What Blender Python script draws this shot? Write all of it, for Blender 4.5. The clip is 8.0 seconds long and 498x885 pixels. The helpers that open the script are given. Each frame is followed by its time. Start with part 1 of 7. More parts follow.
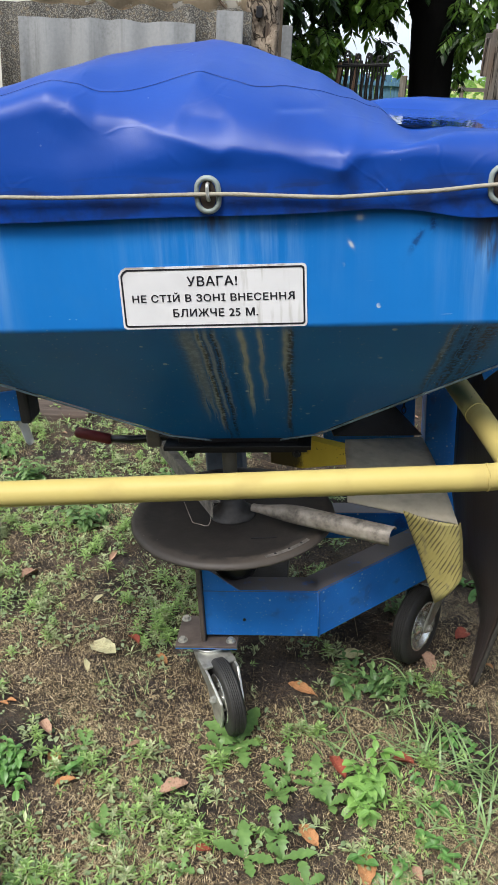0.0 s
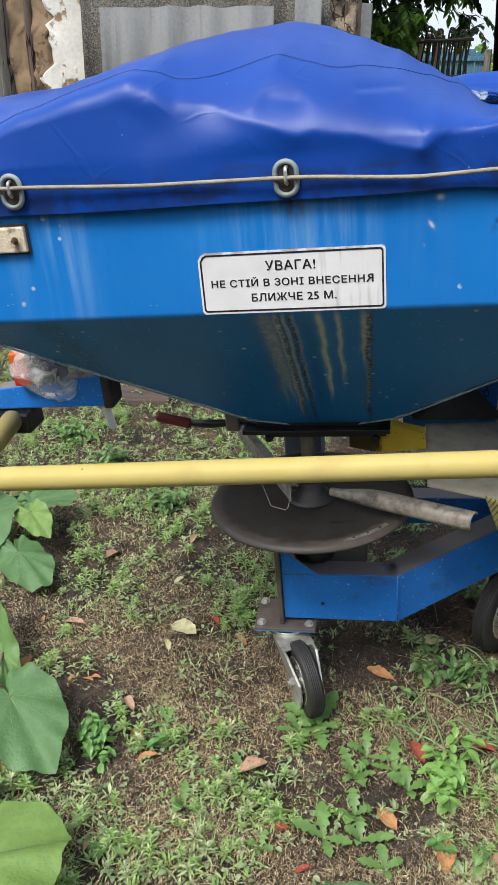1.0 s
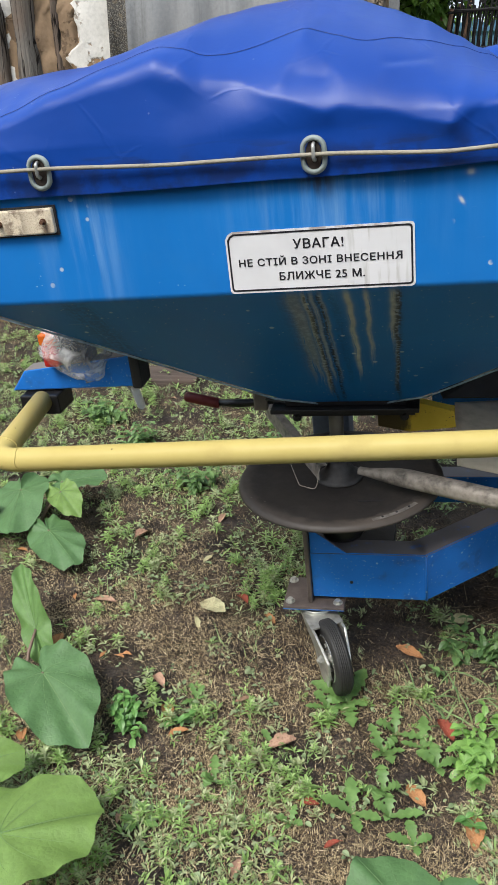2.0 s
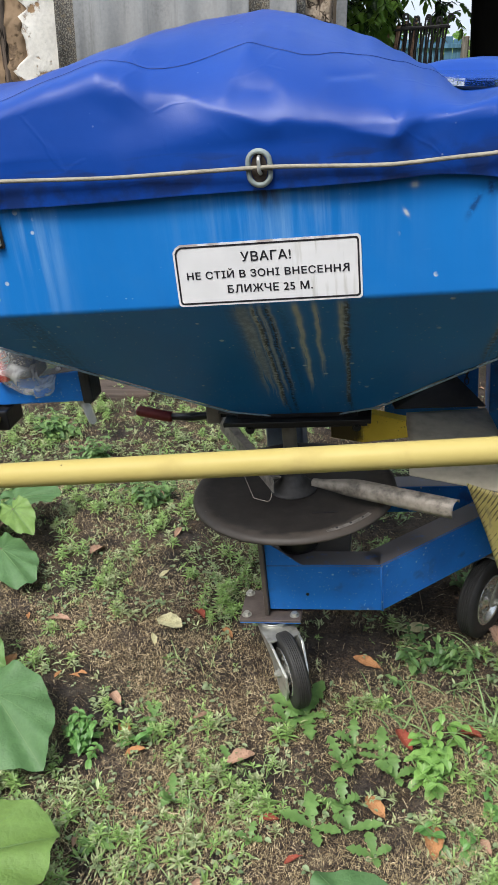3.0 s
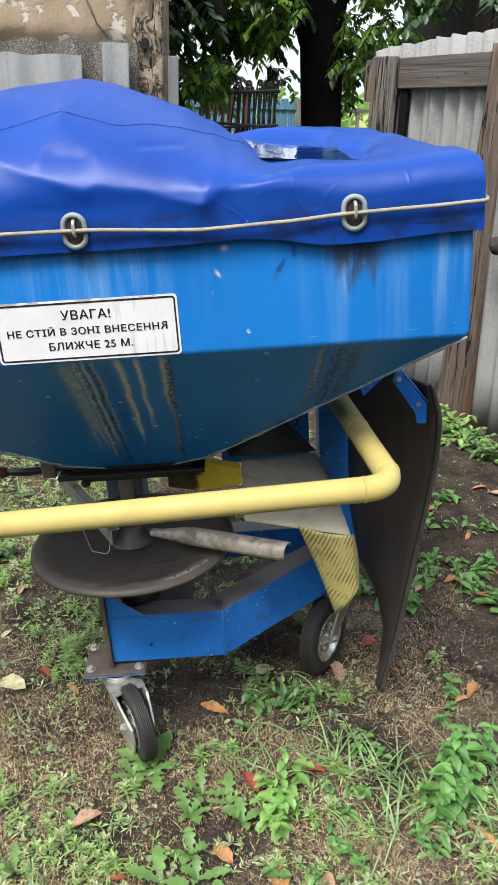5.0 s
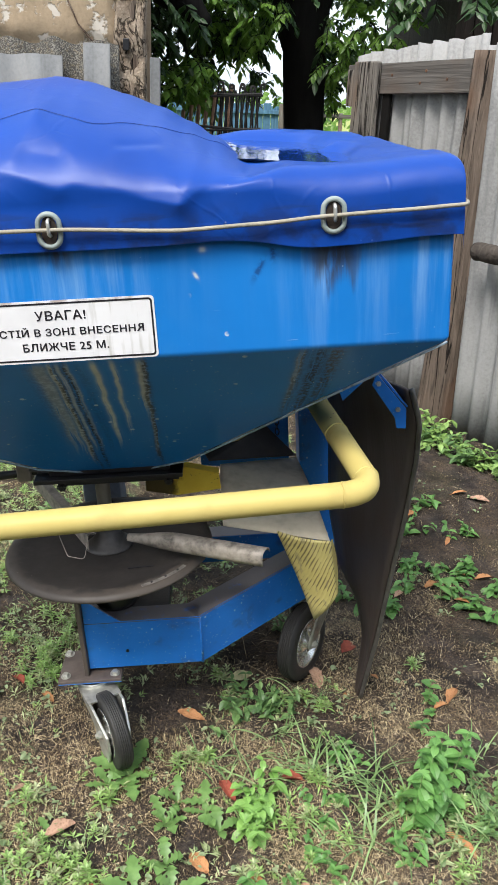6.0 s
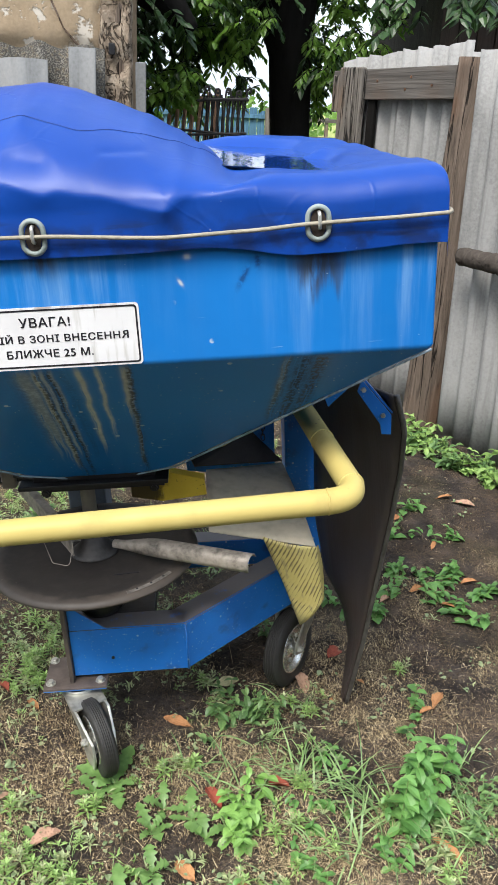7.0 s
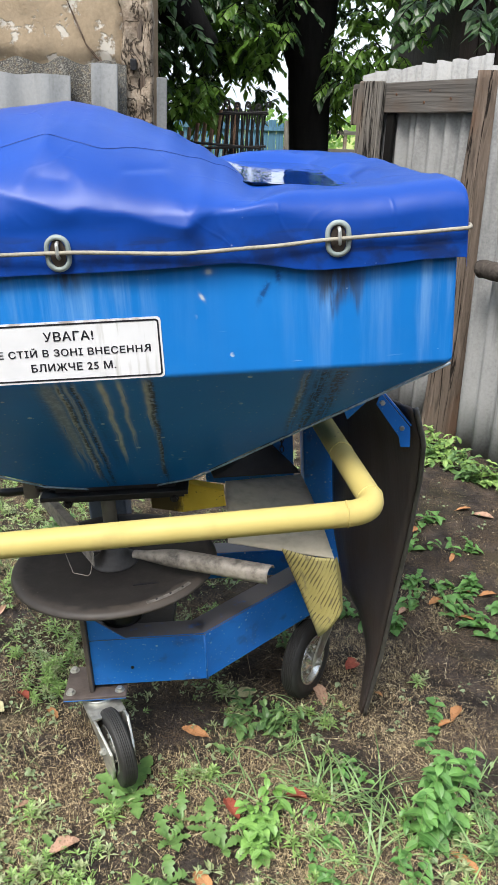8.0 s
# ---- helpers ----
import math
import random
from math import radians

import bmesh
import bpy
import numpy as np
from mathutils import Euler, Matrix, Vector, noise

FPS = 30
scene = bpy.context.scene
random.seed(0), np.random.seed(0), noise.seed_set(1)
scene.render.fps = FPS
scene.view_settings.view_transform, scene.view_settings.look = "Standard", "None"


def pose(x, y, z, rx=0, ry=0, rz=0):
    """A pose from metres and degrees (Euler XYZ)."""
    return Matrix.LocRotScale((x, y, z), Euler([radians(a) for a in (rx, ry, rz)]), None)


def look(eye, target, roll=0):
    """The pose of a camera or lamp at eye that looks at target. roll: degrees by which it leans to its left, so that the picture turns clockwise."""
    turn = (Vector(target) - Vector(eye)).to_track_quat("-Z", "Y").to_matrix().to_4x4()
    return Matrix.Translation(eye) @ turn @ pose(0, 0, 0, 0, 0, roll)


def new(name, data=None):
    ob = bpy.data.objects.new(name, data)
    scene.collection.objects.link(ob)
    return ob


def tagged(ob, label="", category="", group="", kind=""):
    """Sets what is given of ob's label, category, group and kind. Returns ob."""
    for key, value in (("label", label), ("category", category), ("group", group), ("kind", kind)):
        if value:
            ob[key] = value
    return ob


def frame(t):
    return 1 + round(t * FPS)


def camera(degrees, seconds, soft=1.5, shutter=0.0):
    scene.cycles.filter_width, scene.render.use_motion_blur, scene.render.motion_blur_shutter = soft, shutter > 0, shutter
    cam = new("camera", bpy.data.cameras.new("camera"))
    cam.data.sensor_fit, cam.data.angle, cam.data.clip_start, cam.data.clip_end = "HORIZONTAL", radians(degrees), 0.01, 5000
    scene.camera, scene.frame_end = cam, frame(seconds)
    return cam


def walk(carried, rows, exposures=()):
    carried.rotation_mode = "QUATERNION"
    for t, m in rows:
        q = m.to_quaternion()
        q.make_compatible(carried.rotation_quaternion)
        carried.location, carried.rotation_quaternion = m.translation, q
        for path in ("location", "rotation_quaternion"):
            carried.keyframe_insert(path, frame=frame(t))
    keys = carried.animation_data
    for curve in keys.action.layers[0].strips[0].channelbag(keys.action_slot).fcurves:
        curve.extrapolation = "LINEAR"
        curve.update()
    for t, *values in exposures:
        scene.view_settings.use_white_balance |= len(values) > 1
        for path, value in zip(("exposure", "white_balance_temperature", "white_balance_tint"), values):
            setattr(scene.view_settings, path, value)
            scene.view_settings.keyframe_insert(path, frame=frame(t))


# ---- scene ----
cam = camera(34.0, 8.0, soft=1.2)
PATH = [
    (0, (0.168, 0.058, 1.639), (0.05, 1.873, 0.808), 2.6),
    (0.5, (0.174, 0.034, 1.644), (-0.025, 1.836, 0.799), 2.0),
    (1, (0.17, 0.049, 1.639), (-0.137, 1.825, 0.772), -0.0),
    (1.2, (0.17, 0.057, 1.642), (-0.164, 1.817, 0.753), -0.7),
    (2.3, (0.169, 0.045, 1.639), (-0.203, 1.786, 0.727), -1.2),
    (2.5, (0.177, 0.045, 1.64), (-0.18, 1.793, 0.736), -1.1),
    (3, (0.181, 0.057, 1.637), (-0.091, 1.829, 0.752), -0.7),
    (3.5, (0.218, 0.065, 1.65), (0.071, 1.864, 0.789), 0.2),
    (4, (0.243, 0.043, 1.657), (0.198, 1.864, 0.83), 0.9),
    (4.5, (0.25, 0.033, 1.663), (0.274, 1.866, 0.864), 1.4),
    (4.7, (0.244, 0.027, 1.665), (0.288, 1.863, 0.875), 1.5),
    (5.8, (0.244, 0.034, 1.66), (0.348, 1.878, 0.891), 2.3),
    (6, (0.252, 0.046, 1.658), (0.364, 1.889, 0.888), 2.5),
    (6.5, (0.255, 0.049, 1.657), (0.389, 1.891, 0.889), 2.7),
    (7, (0.255, 0.049, 1.664), (0.399, 1.893, 0.903), 2.8),
    (7.5, (0.25, 0.038, 1.669), (0.385, 1.888, 0.92), 2.7),
    (8, (0.25, 0.037, 1.673), (0.35, 1.892, 0.934), 2.5),
]
walk(cam, [(t, look(eye, target, roll)) for t, eye, target, roll in PATH],
     [(0.0, 0.82), (0.5, 0.80), (1.2, 0.74), (2.5, 0.70), (3.5, 0.84), (4.5, 1.04), (6.0, 1.06), (8.0, 1.12)])

# ---- world and light ----
world = bpy.data.worlds.new("overcast_sky")
scene.world = world
world.use_nodes = True
wn = world.node_tree.nodes
wbg = wn["Background"]
wsky = wn.new("ShaderNodeTexSky")
wsky.sky_type = 'NISHITA'
wsky.sun_disc = False
wsky.sun_elevation = radians(56)
wsky.sun_rotation = radians(211)
wsky.air_density, wsky.dust_density, wsky.ozone_density = 1.6, 5.0, 0.6
wbg.inputs["Strength"].default_value = 0.12
wmix = wn.new("ShaderNodeMixRGB")
wmix.inputs["Fac"].default_value = 0.55
wmix.inputs["Color2"].default_value = (6.9, 7.9, 9.2, 1)
world.node_tree.links.new(wsky.outputs["Color"], wmix.inputs["Color1"])
world.node_tree.links.new(wmix.outputs["Color"], wbg.inputs["Color"])

sun_data = bpy.data.lights.new("sun", 'SUN')
sun_data.energy = 2.4
sun_data.angle = radians(20)
sun_data.color = (1.0, 0.98, 0.95)
sun = new("sun", sun_data)
sun.matrix_world = look((-2.7, -2.9, 8.0), (0, 1.5, 0.3))


# ---- node helpers ----
class Nodes:
    """A small builder for one procedural material."""

    def __init__(self, name, rough=0.6, metal=0.0, spec=0.5):
        self.mat = bpy.data.materials.new(name)
        self.mat.use_nodes = True
        self.t = self.mat.node_tree
        self.b = self.t.nodes["Principled BSDF"]
        self.b.inputs["Roughness"].default_value = rough
        self.b.inputs["Metallic"].default_value = metal
        self.b.inputs["Specular IOR Level"].default_value = spec
        self.tc = self.t.nodes.new("ShaderNodeTexCoord")

    def put(self, sock, v):
        if isinstance(v, bpy.types.NodeSocket):
            self.t.links.new(v, sock)
        elif isinstance(v, (tuple, list)) and sock.type == 'RGBA' and len(v) == 3:
            sock.default_value = (*v, 1)
        else:
            sock.default_value = v

    def obj(self, scale=(1, 1, 1), loc=(0, 0, 0)):
        n = self.t.nodes.new("ShaderNodeMapping")
        self.t.links.new(self.tc.outputs["Object"], n.inputs["Vector"])
        n.inputs["Scale"].default_value = scale
        n.inputs["Location"].default_value = loc
        return n.outputs["Vector"]

    def xyz(self):
        n = self.t.nodes.new("ShaderNodeSeparateXYZ")
        self.t.links.new(self.tc.outputs["Object"], n.inputs[0])
        return n.outputs

    def noise(self, scale, vec=None, detail=4, rough=0.55, distort=0.0):
        n = self.t.nodes.new("ShaderNodeTexNoise")
        self.put(n.inputs["Vector"], vec if vec is not None else self.tc.outputs["Object"])
        n.inputs["Scale"].default_value = scale
        n.inputs["Detail"].default_value = detail
        n.inputs["Roughness"].default_value = rough
        n.inputs["Distortion"].default_value = distort
        return n.outputs["Fac"]

    def voronoi(self, scale, vec=None, feature='F1', out="Distance"):
        n = self.t.nodes.new("ShaderNodeTexVoronoi")
        n.feature = feature
        self.put(n.inputs["Vector"], vec if vec is not None else self.tc.outputs["Object"])
        n.inputs["Scale"].default_value = scale
        return n.outputs[out]

    def m(self, op, a, b=0.0, c=0.0, clamp=False):
        n = self.t.nodes.new("ShaderNodeMath")
        n.operation = op
        n.use_clamp = clamp
        for s, v in zip(n.inputs, (a, b, c)):
            self.put(s, v)
        return n.outputs[0]

    def step(self, v, lo, hi):
        n = self.t.nodes.new("ShaderNodeMapRange")
        n.interpolation_type = 'SMOOTHSTEP'
        self.put(n.inputs["Value"], v)
        n.inputs["From Min"].default_value, n.inputs["From Max"].default_value = lo, hi
        return n.outputs["Result"]

    def bell(self, v, centre, width):
        d = self.m('DIVIDE', self.m('SUBTRACT', v, centre), width)
        return self.m('DIVIDE', 1.0, self.m('ADD', 1.0, self.m('POWER', self.m('ABSOLUTE', d), 4.0)))

    def mix(self, fac, a, b):
        n = self.t.nodes.new("ShaderNodeMixRGB")
        self.put(n.inputs["Fac"], fac)
        self.put(n.inputs["Color1"], a)
        self.put(n.inputs["Color2"], b)
        return n.outputs["Color"]

    def ramp(self, fac, stops):
        n = self.t.nodes.new("ShaderNodeValToRGB")
        self.put(n.inputs["Fac"], fac)
        els = n.color_ramp.elements
        while len(els) < len(stops):
            els.new(0.5)
        for e, (p, c) in zip(els, stops):
            e.position, e.color = p, (*c, 1)
        return n.outputs["Color"]

    def random(self):
        n = self.t.nodes.new("ShaderNodeObjectInfo")
        return n.outputs["Random"]

    def island(self):
        n = self.t.nodes.new("ShaderNodeNewGeometry")
        return n.outputs["Random Per Island"]

    def bump(self, height, strength=0.3, dist=0.01):
        n = self.t.nodes.new("ShaderNodeBump")
        n.inputs["Strength"].default_value = strength
        n.inputs["Distance"].default_value = dist
        self.put(n.inputs["Height"], height)
        self.t.links.new(n.outputs["Normal"], self.b.inputs["Normal"])

    def done(self, colour=None, rough=None, metal=None):
        for key, v in (("Base Color", colour), ("Roughness", rough), ("Metallic", metal)):
            if v is not None:
                self.put(self.b.inputs[key], v)
        return self.mat


def simple(name, c, rough=0.6, metal=0.0, vary=0.18, grain=60.0, bump=0.15, coarse=4.0):
    """A plain surface with variation at two scales and a fine relief."""
    g = Nodes(name, rough, metal)
    a = g.noise(coarse)
    f = g.noise(grain, detail=5)
    k = g.m('ADD', g.m('MULTIPLY', a, 0.6), g.m('MULTIPLY', f, 0.4))
    dark = tuple(q * (1 - vary * 1.6) for q in c)
    light = tuple(min(1, q * (1 + vary)) for q in c)
    col = g.ramp(k, [(0.28, dark), (0.5, c), (0.72, light)])
    g.bump(f, bump, 0.004)
    r = g.m('ADD', rough - 0.08, g.m('MULTIPLY', a, 0.16))
    return g.done(col, r)


# ---- materials ----
def hopper_paint():
    g = Nodes("blue_hopper_paint", 0.38, spec=0.18)
    x, y, z = g.xyz()
    broad = g.noise(2.5)
    fine = g.noise(45, detail=6)
    col = g.ramp(broad, [(0.3, (0.007, 0.134, 0.43)), (0.6, (0.011, 0.167, 0.51)), (0.8, (0.018, 0.200, 0.57))])
    # pale mineral runs below each lashing hook
    runs = g.noise(1.0, g.obj((22, 0, 1.4)), detail=6, rough=0.65)
    wob = g.m('ADD', x, g.m('MULTIPLY', g.m('SUBTRACT', g.noise(1.0, g.obj((4, 0, 14))), 0.5), 0.018))
    band = g.m('MAXIMUM', g.bell(wob, 0.14, 0.125), g.m('MAXIMUM', g.bell(wob, 0.6, 0.075), g.m('MAXIMUM', g.bell(wob, -0.31, 0.06), g.m('MULTIPLY', g.bell(wob, 0.765, 0.05), 1.0))))
    pale = g.m('MULTIPLY', band, g.step(runs, 0.42, 0.72))
    top = g.step(z, 1.20, 1.36)
    col = g.mix(g.m('MULTIPLY', g.m('MULTIPLY', pale, g.m('ADD', 0.30, g.m('MULTIPLY', top, 0.55))), 0.75), col, (0.20, 0.37, 0.60))
    # dried runs below the sign: tan crust with black specks, each leaning a little
    lowz = g.step(z, 1.225, 1.20)
    lean = g.m('ADD', wob, g.m('MULTIPLY', g.m('SUBTRACT', 1.22, z), g.m('ADD', 0.01, g.m('MULTIPLY', x, 0.24))))
    comb = g.t.nodes.new("ShaderNodeCombineXYZ")
    g.put(comb.inputs[0], g.m('MULTIPLY', lean, 150.0))
    g.put(comb.inputs[1], g.m('MULTIPLY', z, 7.0))
    thread = g.noise(1.0, comb.outputs[0], detail=5, distort=0.5)
    speck = g.m('ADD', 0.25, g.m('MULTIPLY', g.step(g.noise(130, detail=5), 0.40, 0.54), 0.75))

    def runs_at(rows):
        total = 0.0
        for centre, width, amount, end in rows:
            one = g.m('MULTIPLY', g.m('MULTIPLY', g.bell(lean, centre, width), amount), g.step(g.m('ADD', z, g.m('MULTIPLY', g.m('SUBTRACT', thread, 0.5), 0.2)), end - 0.05, end + 0.06))
            total = g.m('MAXIMUM', total, one)
        return total
    crust = runs_at([(0.062, 0.014, 0.65, 0.92), (0.082, 0.0055, 0.95, 0.86), (0.096, 0.004, 0.7, 0.90), (0.112, 0.004, 0.6, 0.95), (0.160, 0.0055, 1.0, 0.95), (0.193, 0.0045, 0.9, 1.00), (0.240, 0.006, 0.95, 1.05), (0.247, 0.004, 0.7, 0.86), (0.535, 0.005, 0.6, 1.08)])
    crust = g.m('MULTIPLY', g.m('MULTIPLY', crust, lowz), g.step(thread, 0.30, 0.47))
    col = g.mix(g.m('MULTIPLY', crust, 0.92), col, g.mix(g.noise(40, detail=5), (0.30, 0.31, 0.29), (0.60, 0.61, 0.56)))
    black = runs_at([(0.060, 0.026, 0.35, 0.95), (0.086, 0.006, 0.9, 0.80), (0.107, 0.006, 1.0, 0.80), (0.134, 0.008, 0.3, 0.9), (0.249, 0.0065, 1.0, 0.80), (0.538, 0.009, 0.8, 1.02), (0.568, 0.013, 1.0, 1.0), (0.597, 0.014, 0.95, 1.02), (-0.36, 0.030, 0.5, 1.02)])
    black = g.m('MULTIPLY', g.m('MULTIPLY', black, lowz), g.m('MULTIPLY', g.step(thread, 0.30, 0.52), speck))
    col = g.mix(g.m('MULTIPLY', black, 0.85), col, (0.016, 0.014, 0.012))
    # rust under the hooks
    rust = g.m('MULTIPLY', g.bell(wob, 0.588, 0.042), g.step(g.m('ADD', g.m('ADD', z, g.m('MULTIPLY', g.m('ABSOLUTE', g.m('SUBTRACT', wob, 0.595)), -0.9)), g.m('MULTIPLY', g.m('SUBTRACT', g.noise(1.0, g.obj((60, 60, 2)), detail=4), 0.5), 0.20)), 1.300, 1.350))
    rust = g.m('MAXIMUM', rust, g.m('MULTIPLY', g.bell(wob, 0.123, 0.024), g.step(z, 1.370, 1.405)))
    rust = g.m('MULTIPLY', rust, g.step(g.noise(1.0, g.obj((55, 55, 12)), detail=5), 0.30, 0.58))
    col = g.mix(g.m('MULTIPLY', rust, 0.88), col, (0.040, 0.036, 0.032))
    # chips of bare primer and bird lime
    chips = g.voronoi(26)
    cmask = g.m('MULTIPLY', g.step(chips, 0.15, 0.10), g.step(g.noise(7), 0.54, 0.60))
    worn = g.noise(9, g.obj((1, 1, 1), (4, 2, 7)))
    worn = g.m('MAXIMUM', g.step(worn, 0.56, 0.64), g.m('MULTIPLY', lowz, g.step(worn, 0.44, 0.52)))
    chips2 = g.m('MULTIPLY', g.step(g.voronoi(64, g.obj((1, 1, 1.7))), 0.12, 0.07), worn)
    scr = g.m('MULTIPLY', g.step(g.noise(1.0, g.obj((9, 9, 210), (2, 5, 1)), detail=2, distort=0.4), 0.70, 0.73), g.step(g.noise(6, g.obj((1, 1, 1), (9, 1, 2))), 0.58, 0.66))
    chips2 = g.m('MAXIMUM', chips2, g.m('MULTIPLY', scr, 0.5))
    col = g.mix(g.m('MULTIPLY', g.m('MAXIMUM', cmask, chips2), 0.75), col, (0.45, 0.52, 0.55))
    # two dark scrapes and a pale fleck on the upper face
    scrape = g.m('MULTIPLY', g.bell(g.m('ADD', x, g.m('MULTIPLY', z, -0.5)), -0.221, 0.005), g.bell(z, 1.363, 0.016))
    scrape = g.m('MAXIMUM', scrape, g.m('MULTIPLY', g.bell(x, 0.486, 0.005), g.bell(z, 1.389, 0.011)))
    scrape = g.m('MULTIPLY', scrape, g.step(g.noise(85, detail=5), 0.36, 0.56))
    col = g.mix(g.m('MULTIPLY', scrape, 0.75), col, (0.012, 0.035, 0.12))
    fleck = g.m('MULTIPLY', g.bell(g.m('ADD', x, g.m('MULTIPLY', z, 0.5)), 1.032, 0.0028), g.bell(z, 1.358, 0.0048))
    fleck = g.m('MAXIMUM', fleck, g.m('MULTIPLY', g.bell(x, 0.367, 0.005), g.bell(z, 1.401, 0.004)))
    col = g.mix(g.m('MULTIPLY', fleck, 0.85), col, (0.50, 0.52, 0.50))
    dust = g.m('MULTIPLY', g.step(g.noise(9, detail=6), 0.5, 0.75), 0.12)
    col = g.mix(dust, col, (0.06, 0.20, 0.40))
    g.bump(g.m('ADD', fine, g.m('MULTIPLY', cmask, -1.5)), 0.06, 0.002)
    return g.done(col, g.m('ADD', 0.30, g.m('ADD', g.m('MULTIPLY', broad, 0.15), g.m('MULTIPLY', pale, 0.25))))


def frame_paint():
    g = Nodes("blue_frame_paint", 0.45, spec=0.3)
    broad = g.noise(5)
    col = g.ramp(broad, [(0.3, (0.011, 0.125, 0.45)), (0.7, (0.017, 0.185, 0.60))])
    chips = g.m('MULTIPLY', g.step(g.voronoi(42), 0.15, 0.10), g.step(g.noise(13), 0.46, 0.54))
    chips = g.m('MAXIMUM', chips, g.m('MULTIPLY', g.step(g.voronoi(105), 0.17, 0.10), g.step(g.noise(21, g.obj((1, 1, 1), (3, 8, 2))), 0.42, 0.52)))
    col = g.mix(g.m('MULTIPLY', chips, 0.75), col, (0.36, 0.47, 0.56))
    grime = g.m('MULTIPLY', g.step(g.noise(16, detail=8), 0.55, 0.74), 0.5)
    col = g.mix(grime, col, (0.05, 0.055, 0.06))
    n = g.t.nodes.new("ShaderNodeNewGeometry")
    sep = g.t.nodes.new("ShaderNodeSeparateXYZ")
    g.t.links.new(n.outputs["Normal"], sep.inputs[0])
    dust = g.m('MULTIPLY', g.step(sep.outputs["Z"], 0.55, 0.9), g.step(g.noise(22, detail=6), 0.15, 0.42))
    col = g.mix(g.m('MULTIPLY', dust, 0.95), col, (0.150, 0.130, 0.115))
    g.bump(g.noise(90), 0.08, 0.002)
    return g.done(col, g.m('ADD', 0.35, g.m('MULTIPLY', grime, 0.5)))


def tarp_vinyl():
    g = Nodes("blue_vinyl_tarpaulin", 0.5, spec=0.25)
    x, y, z = g.xyz()
    broad = g.noise(3)
    col = g.ramp(broad, [(0.3, (0.0026, 0.037, 0.225)), (0.7, (0.0036, 0.049, 0.285))])
    dirt = g.m('MULTIPLY', g.step(z, 1.485, 1.435), g.step(g.noise(22, detail=8), 0.40, 0.62))
    col = g.mix(g.m('MULTIPLY', dirt, 0.6), col, (0.010, 0.015, 0.040))
    drag = g.m('MULTIPLY', g.step(g.noise(1.0, g.obj((7, 7, 60)), detail=6), 0.56, 0.66), g.step(z, 1.50, 1.44))
    col = g.mix(g.m('MULTIPLY', drag, 0.5), col, (0.014, 0.020, 0.045))
    specks = g.m('MULTIPLY', g.step(g.voronoi(48), 0.09, 0.06), g.step(g.noise(6), 0.55, 0.62))
    col = g.mix(g.m('MULTIPLY', specks, 0.5), col, (0.22, 0.25, 0.42))
    dust = g.m('MULTIPLY', g.step(g.noise(7, detail=7), 0.5, 0.8), 0.16)
    col = g.mix(dust, col, (0.030, 0.085, 0.33))
    weave = g.noise(1.0, g.obj((420, 420, 420)), detail=1)
    warp = g.t.nodes.new("ShaderNodeVectorMath")
    warp.operation = 'MULTIPLY_ADD'
    nz = g.t.nodes.new("ShaderNodeTexNoise")
    nz.inputs["Scale"].default_value = 5.0
    g.t.links.new(g.tc.outputs["Object"], nz.inputs["Vector"])
    g.t.links.new(nz.outputs["Color"], warp.inputs[0])
    warp.inputs[1].default_value = (0.22, 0.22, 0.22)
    g.t.links.new(g.tc.outputs["Object"], warp.inputs[2])
    cells = g.voronoi(7.5, warp.outputs[0], 'DISTANCE_TO_EDGE')
    crease = g.m('MULTIPLY', g.step(cells, 0.055, 0.0), g.step(g.noise(5.5, g.obj((1, 1, 1), (2, 7, 4))), 0.50, 0.62))
    ridged = g.m('ABSOLUTE', g.m('SUBTRACT', g.noise(4.2, g.obj((1, 1, 1.6)), detail=3, distort=0.5), 0.5))
    g.bump(g.m('ADD', g.m('ADD', g.m('MULTIPLY', weave, 0.05), g.m('MULTIPLY', g.noise(14, detail=3), 0.5)), g.m('ADD', g.m('MULTIPLY', crease, 0.30), g.m('MULTIPLY', ridged, -1.3))), 0.18, 0.008)
    return g.done(col, g.m('ADD', 0.33, g.m('ADD', g.m('MULTIPLY', dust, 0.6), g.m('MULTIPLY', broad, 0.12))))


def yellow_paint(worn=0.0):
    g = Nodes("yellow_paint_worn" if worn else "yellow_pipe_paint", 0.55, spec=0.15)
    broad = g.noise(6)
    col = g.ramp(broad, [(0.3, (0.43, 0.345, 0.110)), (0.7, (0.475, 0.390, 0.140))])
    grime = g.m('MULTIPLY', g.step(g.noise(12, g.obj((1, 1, 1), (3, 3, 3)), detail=8), 0.5, 0.75), 0.35)
    col = g.mix(grime, col, (0.33, 0.25, 0.10))
    nicks = g.m('MULTIPLY', g.step(g.voronoi(30), 0.07, 0.04), g.step(g.noise(8), 0.5, 0.6))
    col = g.mix(nicks, col, (0.06, 0.045, 0.03))
    if worn:
        bare = g.m('MAXIMUM', g.step(g.noise(60, detail=8), 0.60, 0.66), g.step(g.m('ADD', g.xyz()[0], g.m('MULTIPLY', g.noise(30, detail=6), 0.10)), 0.285, 0.265))
        col = g.mix(g.m('MULTIPLY', bare, worn), col, (0.045, 0.035, 0.028))
    g.bump(g.noise(120), 0.05, 0.002)
    return g.done(col, g.m('ADD', 0.46, grime))


